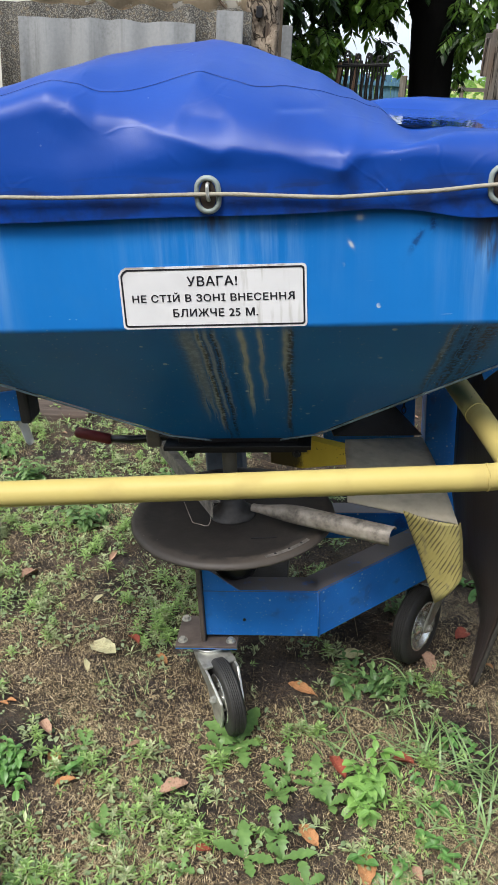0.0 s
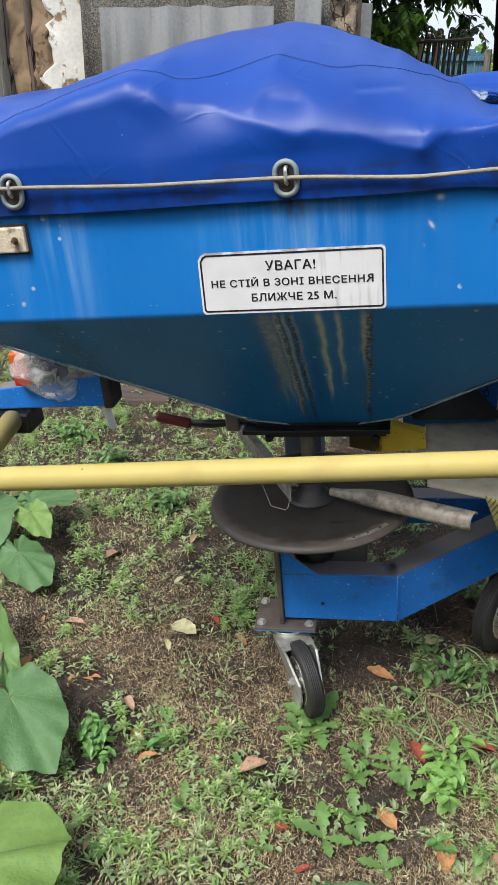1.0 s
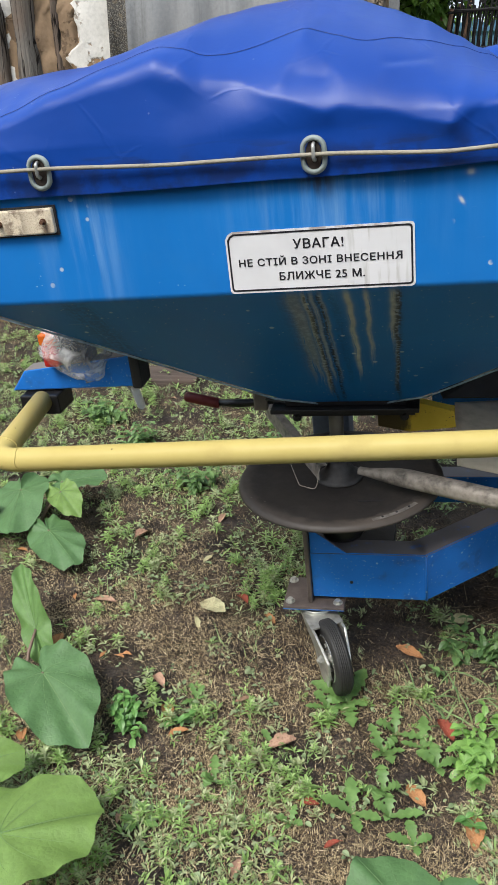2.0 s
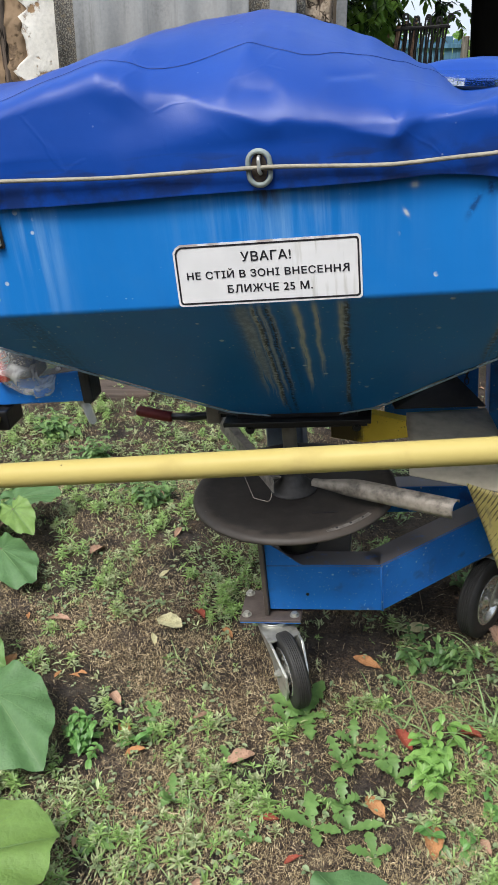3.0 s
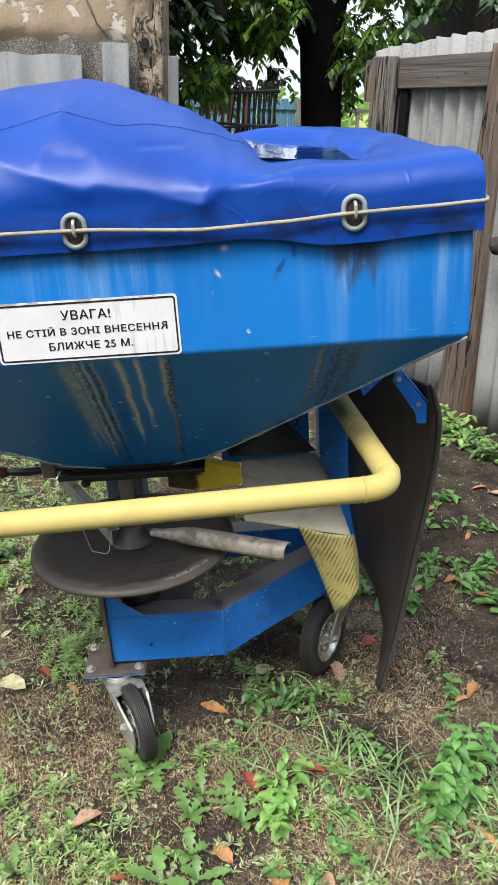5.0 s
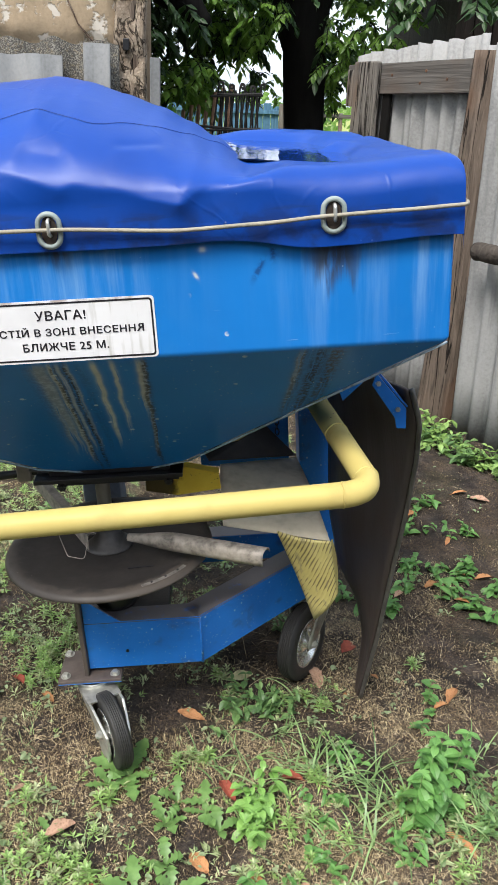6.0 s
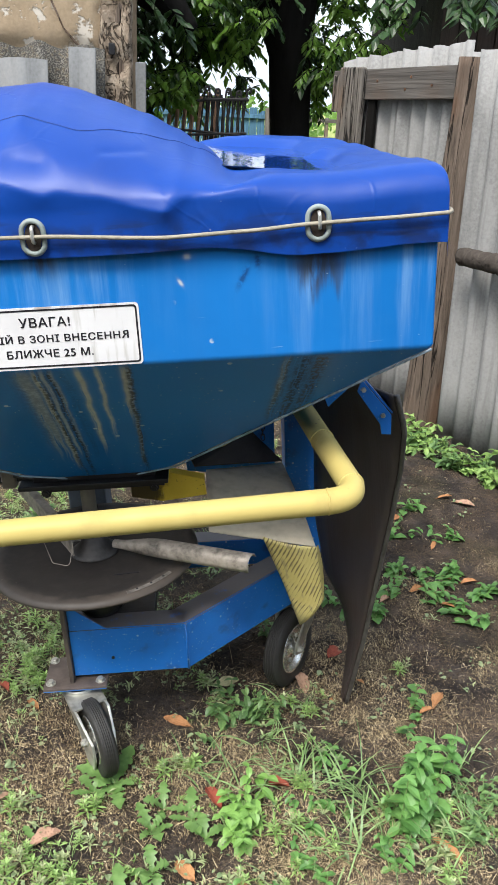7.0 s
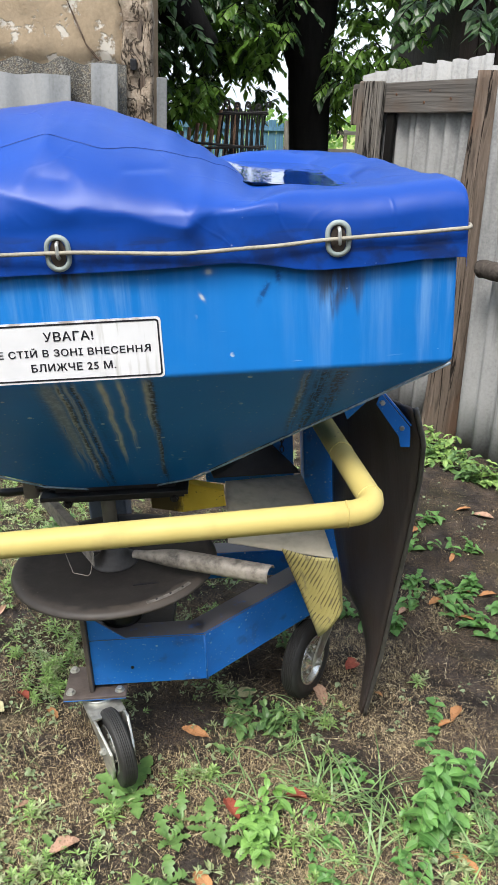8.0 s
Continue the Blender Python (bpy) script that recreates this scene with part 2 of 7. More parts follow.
def scraped_yellow():
    """Yellow paint scraped through in slanting strokes by flung granules."""
    g = Nodes("scraped_yellow_paint", 0.5)
    col = g.ramp(g.noise(9), [(0.3, (0.50, 0.41, 0.14)), (0.7, (0.62, 0.53, 0.22))])
    x, y, z = g.xyz()
    across = g.m('ADD', g.m('MULTIPLY', x, -0.93), g.m('MULTIPLY', z, 0.36))
    across = g.m('ADD', across, g.m('MULTIPLY', g.noise(14, detail=3), 0.008))
    w = g.m('SINE', g.m('MULTIPLY', across, 640.0))
    wide = g.noise(22, g.obj((1, 1, 1), (1, 4, 2)), detail=4)
    lines = g.step(g.m('ADD', w, g.m('MULTIPLY', g.m('SUBTRACT', wide, 0.5), 3.0)), 0.58, 0.86)
    upper = g.step(g.m('ADD', z, g.m('MULTIPLY', g.noise(18), 0.10)), 0.40, 0.47)
    col = g.mix(g.m('MULTIPLY', g.m('MULTIPLY', lines, g.m('ADD', 0.35, g.m('MULTIPLY', upper, 0.65))), 0.75), col, (0.040, 0.028, 0.018))
    scuff = g.step(g.noise(1.0, g.obj((60, 60, 22), (3, 3, 1)), detail=5), 0.55, 0.66)
    col = g.mix(g.m('MULTIPLY', scuff, 0.55), col, (0.22, 0.17, 0.12))
    edge = g.step(g.m('ADD', z, g.m('MULTIPLY', g.noise(30), 0.05)), 0.40, 0.36)
    col = g.mix(g.m('MULTIPLY', edge, 0.5), col, (0.20, 0.17, 0.12))
    g.bump(w, 0.15, 0.002)
    return g.done(col, 0.5)


def ground_soil():
    """Dark crumbly soil with brown rotted fibre and thin moss."""
    g = Nodes("trodden_soil_with_straw", 0.95, spec=0.2)
    big = g.noise(1.1, detail=5)
    mid = g.noise(9, detail=6)
    fine = g.noise(120, detail=8, rough=0.7)
    grit = g.noise(420, detail=4, rough=0.7)
    k = g.m('ADD', g.m('MULTIPLY', mid, 0.40), g.m('ADD', g.m('MULTIPLY', fine, 0.35), g.m('MULTIPLY', grit, 0.25)))
    col = g.ramp(k, [(0.36, (0.009, 0.0078, 0.0078)), (0.48, (0.036, 0.0300, 0.0280)), (0.58, (0.095, 0.078, 0.070)), (0.70, (0.27, 0.225, 0.195))])
    fibre = g.m('MULTIPLY', g.step(g.noise(1.0, g.obj((90, 330, 90)), detail=6, distort=2.5), 0.50, 0.62), g.step(g.noise(5, g.obj((1, 1, 1), (1, 4, 2)), detail=5), 0.42, 0.60))
    fibre2 = g.m('MULTIPLY', g.step(g.noise(1.0, g.obj((310, 80, 80)), detail=6, distort=2.5), 0.50, 0.62), g.step(g.noise(4, g.obj((1, 1, 1), (6, 2, 1)), detail=5), 0.42, 0.60))
    col = g.mix(g.m('MULTIPLY', g.m('MAXIMUM', fibre, fibre2), 0.65), col, g.mix(grit, (0.14, 0.086, 0.047), (0.42, 0.295, 0.175)))
    moss = g.m('MULTIPLY', g.step(g.noise(3.2, g.obj((1, 1, 1), (5, 1, 0)), detail=6), 0.5, 0.68), g.step(fine, 0.42, 0.6))
    col = g.mix(g.m('MULTIPLY', moss, 0.45), col, (0.060, 0.068, 0.024))
    field = g.step(g.m('ADD', g.xyz()[1], g.m('MULTIPLY', big, 3.0)), 10.5, 13.0)
    col = g.mix(field, col, g.ramp(mid, [(0.3, (0.16, 0.22, 0.05)), (0.7, (0.36, 0.36, 0.13))]))
    g.bump(g.m('ADD', mid, g.m('ADD', fine, g.m('MULTIPLY', grit, 0.5))), 1.0, 0.018)
    return g.done(col)


def asbestos(name, light):
    g = Nodes(name, 0.9, spec=0.25)
    f = g.noise(70, detail=8)
    b = g.noise(4, g.obj((1, 1, 0.4)), detail=6)
    k = g.m('ADD', g.m('MULTIPLY', b, 0.65), g.m('MULTIPLY', f, 0.35))
    col = g.ramp(k, [(0.3, tuple(q * 0.55 for q in light)), (0.5, light), (0.75, tuple(min(1, q * 1.3) for q in light))])
    run = g.step(g.noise(1.0, g.obj((26, 26, 1.6)), detail=4), 0.5, 0.75)
    col = g.mix(g.m('MULTIPLY', run, 0.45), col, tuple(q * 0.45 for q in light))
    g.bump(f, 0.35, 0.004)
    return g.done(col)


def lichen_stone(name="lichened_asbestos"):
    g = Nodes(name, 0.95, spec=0.2)
    f = g.noise(60, detail=8)
    s = g.step(g.noise(170, g.obj((1, 1, 1), (2, 5, 1)), detail=7), 0.44, 0.64)
    col = g.mix(s, (0.035, 0.033, 0.030), (0.15, 0.143, 0.125))
    col = g.mix(g.m('MULTIPLY', g.step(f, 0.5, 0.7), 0.5), col, (0.13, 0.10, 0.06))
    g.bump(f, 0.6, 0.006)
    return g.done(col)


def plaster(name, base, under):
    g = Nodes(name, 0.95, spec=0.2)
    f = g.noise(55, detail=8)
    b = g.noise(5, detail=7)
    col = g.ramp(g.m('ADD', g.m('MULTIPLY', b, 0.6), g.m('MULTIPLY', f, 0.4)), [(0.3, tuple(q * 0.7 for q in base)), (0.55, base), (0.75, tuple(min(1, q * 1.18) for q in base))])
    peel = g.step(g.noise(6.5, g.obj((1, 1, 1), (7, 2, 4)), detail=8, rough=0.65), 0.55, 0.6)
    col = g.mix(peel, col, under)
    g.bump(g.m('ADD', g.m('MULTIPLY', f, 0.5), g.m('MULTIPLY', peel, -1.0)), 0.6, 0.01)
    return g.done(col)


def broken_clay():
    """Pale clay daub split by dark cracks, with straw-brown hollows."""
    g = Nodes("broken_corner_clay", 0.95, spec=0.15)
    f = g.noise(48, detail=8, rough=0.65)
    b = g.noise(11, g.obj((1, 1, 0.6)), detail=6)
    col = g.ramp(g.m('ADD', g.m('MULTIPLY', b, 0.55), g.m('MULTIPLY', f, 0.45)), [(0.30, (0.07, 0.05, 0.036)), (0.46, (0.20, 0.155, 0.115)), (0.58, (0.33, 0.27, 0.205)), (0.75, (0.42, 0.36, 0.29))])
    crack = g.step(g.m('ABSOLUTE', g.m('SUBTRACT', g.noise(7, g.obj((1.6, 1.6, 0.8), (3, 1, 2)), detail=5, distort=0.8), 0.5)), 0.018, 0.004)
    col = g.mix(g.m('MULTIPLY', crack, 0.8), col, (0.020, 0.015, 0.012))
    g.bump(g.m('ADD', g.m('MULTIPLY', f, 0.7), g.m('ADD', b, g.m('MULTIPLY', crack, -1.0))), 1.0, 0.02)
    return g.done(col)


def weathered_wood(name, base, stretch=(30, 30, 1.6)):
    g = Nodes(name, 0.88, spec=0.12)
    gr = g.noise(1.0, g.obj(stretch), detail=7, distort=0.8)
    b = g.noise(5, detail=5)
    col = g.ramp(gr, [(0.28, tuple(q * 0.30 for q in base)), (0.40, tuple(q * 0.80 for q in base)), (0.55, base), (0.76, tuple(min(1, q * 1.45) for q in base))])
    brown = g.step(b, 0.48, 0.72)
    col = g.mix(g.m('MULTIPLY', brown, 0.35), col, tuple(q * f for q, f in zip(base, (1.0, 0.72, 0.55))))
    g.bump(gr, 0.8, 0.010)
    return g.done(col)


def split_wood(name, base, stretch):
    """Old bare timber: long grain, black drying splits and knots worn pale."""
    g = Nodes(name, 0.9, spec=0.12)
    gr = g.noise(1.0, g.obj(stretch), detail=8, rough=0.65, distort=1.0)
    fine = g.noise(1.0, g.obj(tuple(q * 4 for q in stretch)), detail=5)
    b = g.noise(4, g.obj((1, 1, 0.5)), detail=5)
    col = g.ramp(gr, [(0.30, tuple(q * 0.28 for q in base)), (0.43, tuple(q * 0.75 for q in base)), (0.56, base), (0.74, tuple(q * 1.7 for q in base))])
    col = g.mix(g.m('MULTIPLY', g.step(fine, 0.52, 0.70), 0.45), col, tuple(q * 0.30 for q in base))
    col = g.mix(g.m('MULTIPLY', g.step(b, 0.48, 0.70), 0.55), col, tuple(q * f for q, f in zip(base, (0.95, 0.62, 0.42))))
    split = g.step(g.m('ABSOLUTE', g.m('SUBTRACT', g.noise(1.0, g.obj((stretch[0] * 0.45, stretch[1] * 0.45, stretch[2] * 0.35), (4, 4, 1)), detail=4, distort=0.6), 0.5)), 0.016, 0.004)
    col = g.mix(g.m('MULTIPLY', split, 0.9), col, (0.008, 0.007, 0.006))
    g.bump(g.m('ADD', gr, g.m('MULTIPLY', split, -1.2)), 0.9, 0.014)
    return g.done(col)


def leaf_green(name, a, b, rough=0.5, trans=0.25, crinkle=0.0):
    g = Nodes(name, rough, spec=0.5)
    r = g.island()
    n = g.noise(35, detail=4)
    col = g.mix(r, a, b)
    col = g.mix(g.m('MULTIPLY', g.step(n, 0.4, 0.75), 0.35), col, tuple(q * 1.5 for q in b))
    d = g.t.nodes.new("ShaderNodeBsdfTranslucent")
    g.put(d.inputs["Color"], col)
    mx = g.t.nodes.new("ShaderNodeMixShader")
    mx.inputs[0].default_value = trans
    out = g.t.nodes["Material Output"]
    g.t.links.new(g.b.outputs[0], mx.inputs[1])
    g.t.links.new(d.outputs[0], mx.inputs[2])
    g.t.links.new(mx.outputs[0], out.inputs["Surface"])
    if crinkle:
        cells = g.voronoi(75, None, 'DISTANCE_TO_EDGE')
        col = g.mix(g.m('MULTIPLY', g.step(cells, 0.10, 0.0), 0.14), col, tuple(q * 1.6 for q in b))
        g.bump(g.m('ADD', n, g.m('MULTIPLY', cells, 0.5)), crinkle, 0.004)
    else:
        g.bump(n, 0.2, 0.003)
    return g.done(col)


M_HOPPER = hopper_paint()
M_FRAME = frame_paint()
M_TARP = tarp_vinyl()
M_YELLOW = yellow_paint()
M_YELLOW_WORN = yellow_paint(0.75)
M_SCRAPED = scraped_yellow()
M_BEIGE = simple("dusty_beige_steel", (0.48, 0.42, 0.31), 0.6, 0.0, 0.3, 30, 0.2, 7)


def disc_steel():
    """Brown-black worn steel, rubbed pale along one arc of its rim."""
    g = Nodes("worn_dark_steel", 0.5, 0.0, 0.35)
    f = g.noise(38, detail=7)
    b = g.noise(6, detail=4)
    col = g.ramp(g.m('ADD', g.m('MULTIPLY', b, 0.6), g.m('MULTIPLY', f, 0.4)), [(0.3, (0.012, 0.0105, 0.0095)), (0.5, (0.024, 0.021, 0.0195)), (0.72, (0.050, 0.043, 0.038))])
    x, y, z = g.xyz()
    dx, dy = g.m('SUBTRACT', x, 0.060), g.m('SUBTRACT', y, 0.512)
    rad = g.m('SQRT', g.m('ADD', g.m('MULTIPLY', dx, dx), g.m('MULTIPLY', dy, dy)))
    ang = g.m('ARCTAN2', dy, dx)
    rub = g.m('MULTIPLY', g.step(g.m('ADD', rad, g.m('MULTIPLY', f, 0.06)), 0.258, 0.284), g.m('ADD', 0.35, g.m('MULTIPLY', g.bell(ang, -0.95, 0.5), 0.65)))
    col = g.mix(g.m('MULTIPLY', rub, 0.5), col, (0.12, 0.098, 0.080))
    spots = g.m('MULTIPLY', g.step(g.voronoi(40), 0.10, 0.06), g.step(g.noise(9), 0.55, 0.62))
    col = g.mix(g.m('MULTIPLY', spots, 0.5), col, (0.20, 0.18, 0.16))
    g.bump(f, 0.15, 0.003)
    return g.done(col, g.m('ADD', 0.40, g.m('MULTIPLY', b, 0.22)))


M_STEEL_DARK = disc_steel()
M_STEEL_PLATE = simple("brown_oxidised_plate", (0.125, 0.100, 0.088), 0.5, 0.3, 0.35, 40, 0.2, 9)
M_VANE = simple("scuffed_grey_steel", (0.30, 0.265, 0.225), 0.55, 0.2, 0.55, 75, 0.2, 24)
M_ZINC = simple("zinc_plated_steel", (0.47, 0.47, 0.43), 0.36, 0.65, 0.35, 70, 0.15, 16)
M_RIM = simple("bright_pressed_rim", (0.72, 0.72, 0.70), 0.24, 0.85, 0.25, 50, 0.1, 14)
M_BLACK = simple("greasy_black_steel_and_gaps", (0.012, 0.012, 0.013), 0.32, 0.2, 0.4, 40, 0.2)
M_RUBBER = simple("black_rubber", (0.022, 0.021, 0.020), 0.6, 0.0, 0.3, 70, 0.25, 8)
M_FLAP = weathered_wood("scuffed_black_rubber_sheet", (0.078, 0.064, 0.060), (5, 5, 0.5))
M_FLAP.node_tree.nodes["Principled BSDF"].inputs["Roughness"].default_value = 0.42
M_ROPE = simple("grubby_cream_cord", (0.28, 0.255, 0.20), 0.85, 0.0, 0.25, 200, 0.4, 20)
M_EYELET = simple("dull_zinc_eyelet", (0.22, 0.26, 0.25), 0.62, 0.15, 0.25, 60, 0.1, 14)
M_RUST = simple("rusty_iron", (0.10, 0.048, 0.025), 0.8, 0.2, 0.45, 80, 0.4, 20)
M_RECESS = simple("rust_and_shade_hollow", (0.030, 0.020, 0.014), 0.85, 0.0, 0.5, 90, 0.4, 40)
M_SOIL = ground_soil()
M_SHEET_LIGHT = asbestos("grey_asbestos_sheet", (0.150, 0.154, 0.156))
M_SHEET_FENCE = asbestos("pale_asbestos_sheet", (0.235, 0.235, 0.23))
M_LICHEN = lichen_stone()
M_WALL_OCHRE = plaster("ochre_lime_plaster", (0.30, 0.232, 0.155), (0.46, 0.42, 0.36))
M_WALL_WHITE = plaster("flaking_whitewash", (0.62, 0.60, 0.55), (0.26, 0.17, 0.095))
M_CLAY = plaster("bare_clay_daub", (0.23, 0.160, 0.100), (0.13, 0.090, 0.058))
M_WOOD = split_wood("weathered_grey_board", (0.165, 0.15, 0.132), (30, 30, 1.6))
M_WOOD_BROWN = split_wood("weathered_brown_post", (0.125, 0.098, 0.078), (30, 30, 2.2))
M_WOOD_H = weathered_wood("weathered_grey_rail", (0.095, 0.087, 0.079), (1.4, 40, 40))
# Bark base near black: the trunk's backlit silhouette is put into the colour.
M_BARK = weathered_wood("silhouette_bark", (0.0065, 0.006, 0.0055), (14, 14, 3))
# Two tones of one leaf: shade and sunlight are put into the colour.
M_LEAF_SHADED = leaf_green("tree_leaf_shaded", (0.018, 0.045, 0.012), (0.035, 0.085, 0.018), 0.4, 0.3)
M_LEAF_LIT = leaf_green("tree_leaf_sunlit", (0.085, 0.18, 0.025), (0.17, 0.31, 0.05), 0.35, 0.6)


# ---- mesh helpers ----
def part(name, bm, material, parent=None, label="", smooth=False):
    me = bpy.data.meshes.new(name)
    bm.to_mesh(me)
    bm.free()
    for mt in (material if isinstance(material, (list, tuple)) else [material]):
        me.materials.append(mt)
    if smooth:
        me.polygons.foreach_set("use_smooth", [True] * len(me.polygons))
    ob = new(name, me)
    if parent is not None:
        ob.parent = parent
    if label:
        ob["label"] = label
    return ob


def thing(name, m, label, category, group="", kind=""):
    ob = new(name)
    ob.matrix_world = m
    ob.empty_display_size = 0.05
    return tagged(ob, label, category, group, kind)


def add_box(bm, x0, x1, y0, y1, z0, z1, m=None):
    vs = [bm.verts.new((x, y, z)) for x in (x0, x1) for y in (y0, y1) for z in (z0, z1)]
    for f in ((0, 1, 3, 2), (4, 6, 7, 5), (0, 4, 5, 1), (2, 3, 7, 6), (0, 2, 6, 4), (1, 5, 7, 3)):
        bm.faces.new([vs[i] for i in f])
    if m is not None:
        bmesh.ops.transform(bm, matrix=m, verts=vs)
    return vs


def box(x0, x1, y0, y1, z0, z1, bevel=0.002, m=None, seg=2):
    bm = bmesh.new()
    add_box(bm, x0, x1, y0, y1, z0, z1, m)
    if bevel:
        bmesh.ops.bevel(bm, geom=list(bm.edges), offset=bevel, segments=seg, affect='EDGES', profile=0.5)
    return bm


def prism(outline, axis, lo, hi, bevel=0.0):
    """A flat outline (list of 2D points) drawn out along an axis from lo to hi."""
    bm = bmesh.new()

    def at(p, h):
        return {'x': (h, p[0], p[1]), 'y': (p[0], h, p[1]), 'z': (p[0], p[1], h)}[axis]
    a = [bm.verts.new(at(p, lo)) for p in outline]
    b = [bm.verts.new(at(p, hi)) for p in outline]
    bm.faces.new(a)
    bm.faces.new(list(reversed(b)))
    n = len(a)
    for i in range(n):
        bm.faces.new((a[i], b[i], b[(i + 1) % n], a[(i + 1) % n]))
    bmesh.ops.recalc_face_normals(bm, faces=list(bm.faces))
    if bevel:
        bmesh.ops.bevel(bm, geom=list(bm.edges), offset=bevel, segments=2, affect='EDGES', profile=0.5)
    return bm


def plate(points, thick, bevel=0.0):
    """A bent or flat sheet from corner points in order, thickened along its own normal."""
    bm = bmesh.new()
    f = bm.faces.new([bm.verts.new(p) for p in points])
    f.normal_update()
    n = f.normal.copy()
    r = bmesh.ops.extrude_face_region(bm, geom=[f])
    for v in [g for g in r["geom"] if isinstance(g, bmesh.types.BMVert)]:
        v.co += n * thick
    bmesh.ops.recalc_face_normals(bm, faces=list(bm.faces))
    if bevel:
        bmesh.ops.bevel(bm, geom=list(bm.edges), offset=bevel, segments=2, affect='EDGES', profile=0.5)
    return bm


def grid_sheet(fn, nu, nv, thick=0.0):
    """A sheet from fn(u, v) over the unit square."""
    bm = bmesh.new()
    vs = [[bm.verts.new(fn(i / nu, j / nv)) for j in range(nv + 1)] for i in range(nu + 1)]
    for i in range(nu):
        for j in range(nv):
            bm.faces.new((vs[i][j], vs[i + 1][j], vs[i + 1][j + 1], vs[i][j + 1]))
    if thick:
        bmesh.ops.recalc_face_normals(bm, faces=list(bm.faces))
        bmesh.ops.solidify(bm, geom=list(bm.faces), thickness=thick)
        bmesh.ops.recalc_face_normals(bm, faces=list(bm.faces))
    return bm


def rounded_path(pts, r, n=8):
    """A polyline whose corners are turned with radius r."""
    pts = [Vector(p) for p in pts]
    out = [pts[0]]
    for a, b, c in zip(pts, pts[1:], pts[2:]):
        u, v = (a - b).normalized(), (c - b).normalized()
        half = u.angle(v) / 2
        d = min(r / math.tan(half), (a - b).length * 0.49, (c - b).length * 0.49)
        p, q = b + u * d, b + v * d
        for i in range(n + 1):
            t = i / n
            out.append((1 - t) ** 2 * p + 2 * t * (1 - t) * b + t * t * q)
    out.append(pts[-1])
    return out


def tube(pts, r, seg=16, bm=None, caps=True):
    """A round bar along a path; r is a number or one for each point."""
    bm = bm or bmesh.new()
    pts = [Vector(p) for p in pts]
    rs = r if isinstance(r, (list, tuple)) else [r] * len(pts)
    t0 = (pts[1] - pts[0]).normalized()
    ref = t0.orthogonal().normalized()
    rings = []
    for i, p in enumerate(pts):
        t = (pts[min(i + 1, len(pts) - 1)] - pts[max(i - 1, 0)]).normalized()
        ref = (ref - t * ref.dot(t)).normalized()
        bi = t.cross(ref)
        rings.append([bm.verts.new(p + (ref * math.cos(a) + bi * math.sin(a)) * rs[i]) for a in (2 * math.pi * k / seg for k in range(seg))])
    for a, b in zip(rings, rings[1:]):
        for k in range(seg):
            bm.faces.new((a[k], a[(k + 1) % seg], b[(k + 1) % seg], b[k]))
    if caps:
        bm.faces.new(list(reversed(rings[0])))
        bm.faces.new(rings[-1])
    return bm


def lathe(profile, seg=32, m=None, bm=None):
    """A turned body round z from (radius, height) pairs."""
    bm = bm or bmesh.new()
    rings = []
    made = []
    for r, h in profile:
        if r < 1e-5:
            v = bm.verts.new((0, 0, h))
            rings.append([v] * seg)
            made.append(v)
        else:
            ring = [bm.verts.new((r * math.cos(2 * math.pi * k / seg), r * math.sin(2 * math.pi * k / seg), h)) for k in range(seg)]
            rings.append(ring)
            made += ring
    for a, b in zip(rings, rings[1:]):
        for k in range(seg):
            vs = []
            for v in (a[k], a[(k + 1) % seg], b[(k + 1) % seg], b[k]):
                if v not in vs:
                    vs.append(v)
            if len(vs) > 2:
                bm.faces.new(vs)
    if m is not None:
        bmesh.ops.transform(bm, matrix=m, verts=made)
    return bm


def bolt(parent, p, axis='z', r=0.010, material=None, name="bolt"):
    """A hexagon-headed bolt with washer."""
    bm = lathe([(0, 0), (r * 1.45, 0), (r * 1.45, 0.002), (0, 0.002)], 20)
    lathe([(0, 0.0021), (r, 0.0021), (r, 0.0085), (r * 0.88, 0.0100), (0, 0.0100)], 6, bm=bm)
    if axis == 'y':
        bmesh.ops.transform(bm, matrix=Matrix.Rotation(radians(90), 4, 'X'), verts=list(bm.verts))
    if axis == 'x':
        bmesh.ops.transform(bm, matrix=Matrix.Rotation(radians(-90), 4, 'Y'), verts=list(bm.verts))
    bmesh.ops.translate(bm, vec=p, verts=list(bm.verts))
    return part(name, bm, material or M_ZINC, parent)


def lerp_table(table, x):
    for (a, p), (b, q) in zip(table, table[1:]):
        if x <= b:
            t = max(0.0, (x - a) / (b - a))
            t = t * t * (3 - 2 * t) * 0.5 + t * 0.5
            return p + (q - p) * t
    return table[-1][1]


def smooth01(t):
    t = max(0.0, min(1.0, t))
    return t * t * (3 - 2 * t)


# ---- ground ----
def ground_z(x, y):
    n = noise.noise(Vector((x * 0.9, y * 0.9, 3.1))) * 0.012 + noise.noise(Vector((x * 5, y * 5, 1.7))) * 0.006
    return n * smooth01((40 - abs(y)) / 30)


def spread(lo, hi, fine_lo, fine_hi, step):
    mid = list(np.arange(fine_lo, fine_hi, step))
    a, s = [], step
    p = fine_lo
    while p > lo:
        s *= 1.25
        p -= s
        a.append(max(p, lo))
    b, s = [], step
    p = mid[-1]
    while p < hi:
        s *= 1.25
        p += s
        b.append(min(p, hi))
    return sorted(a) + mid + b


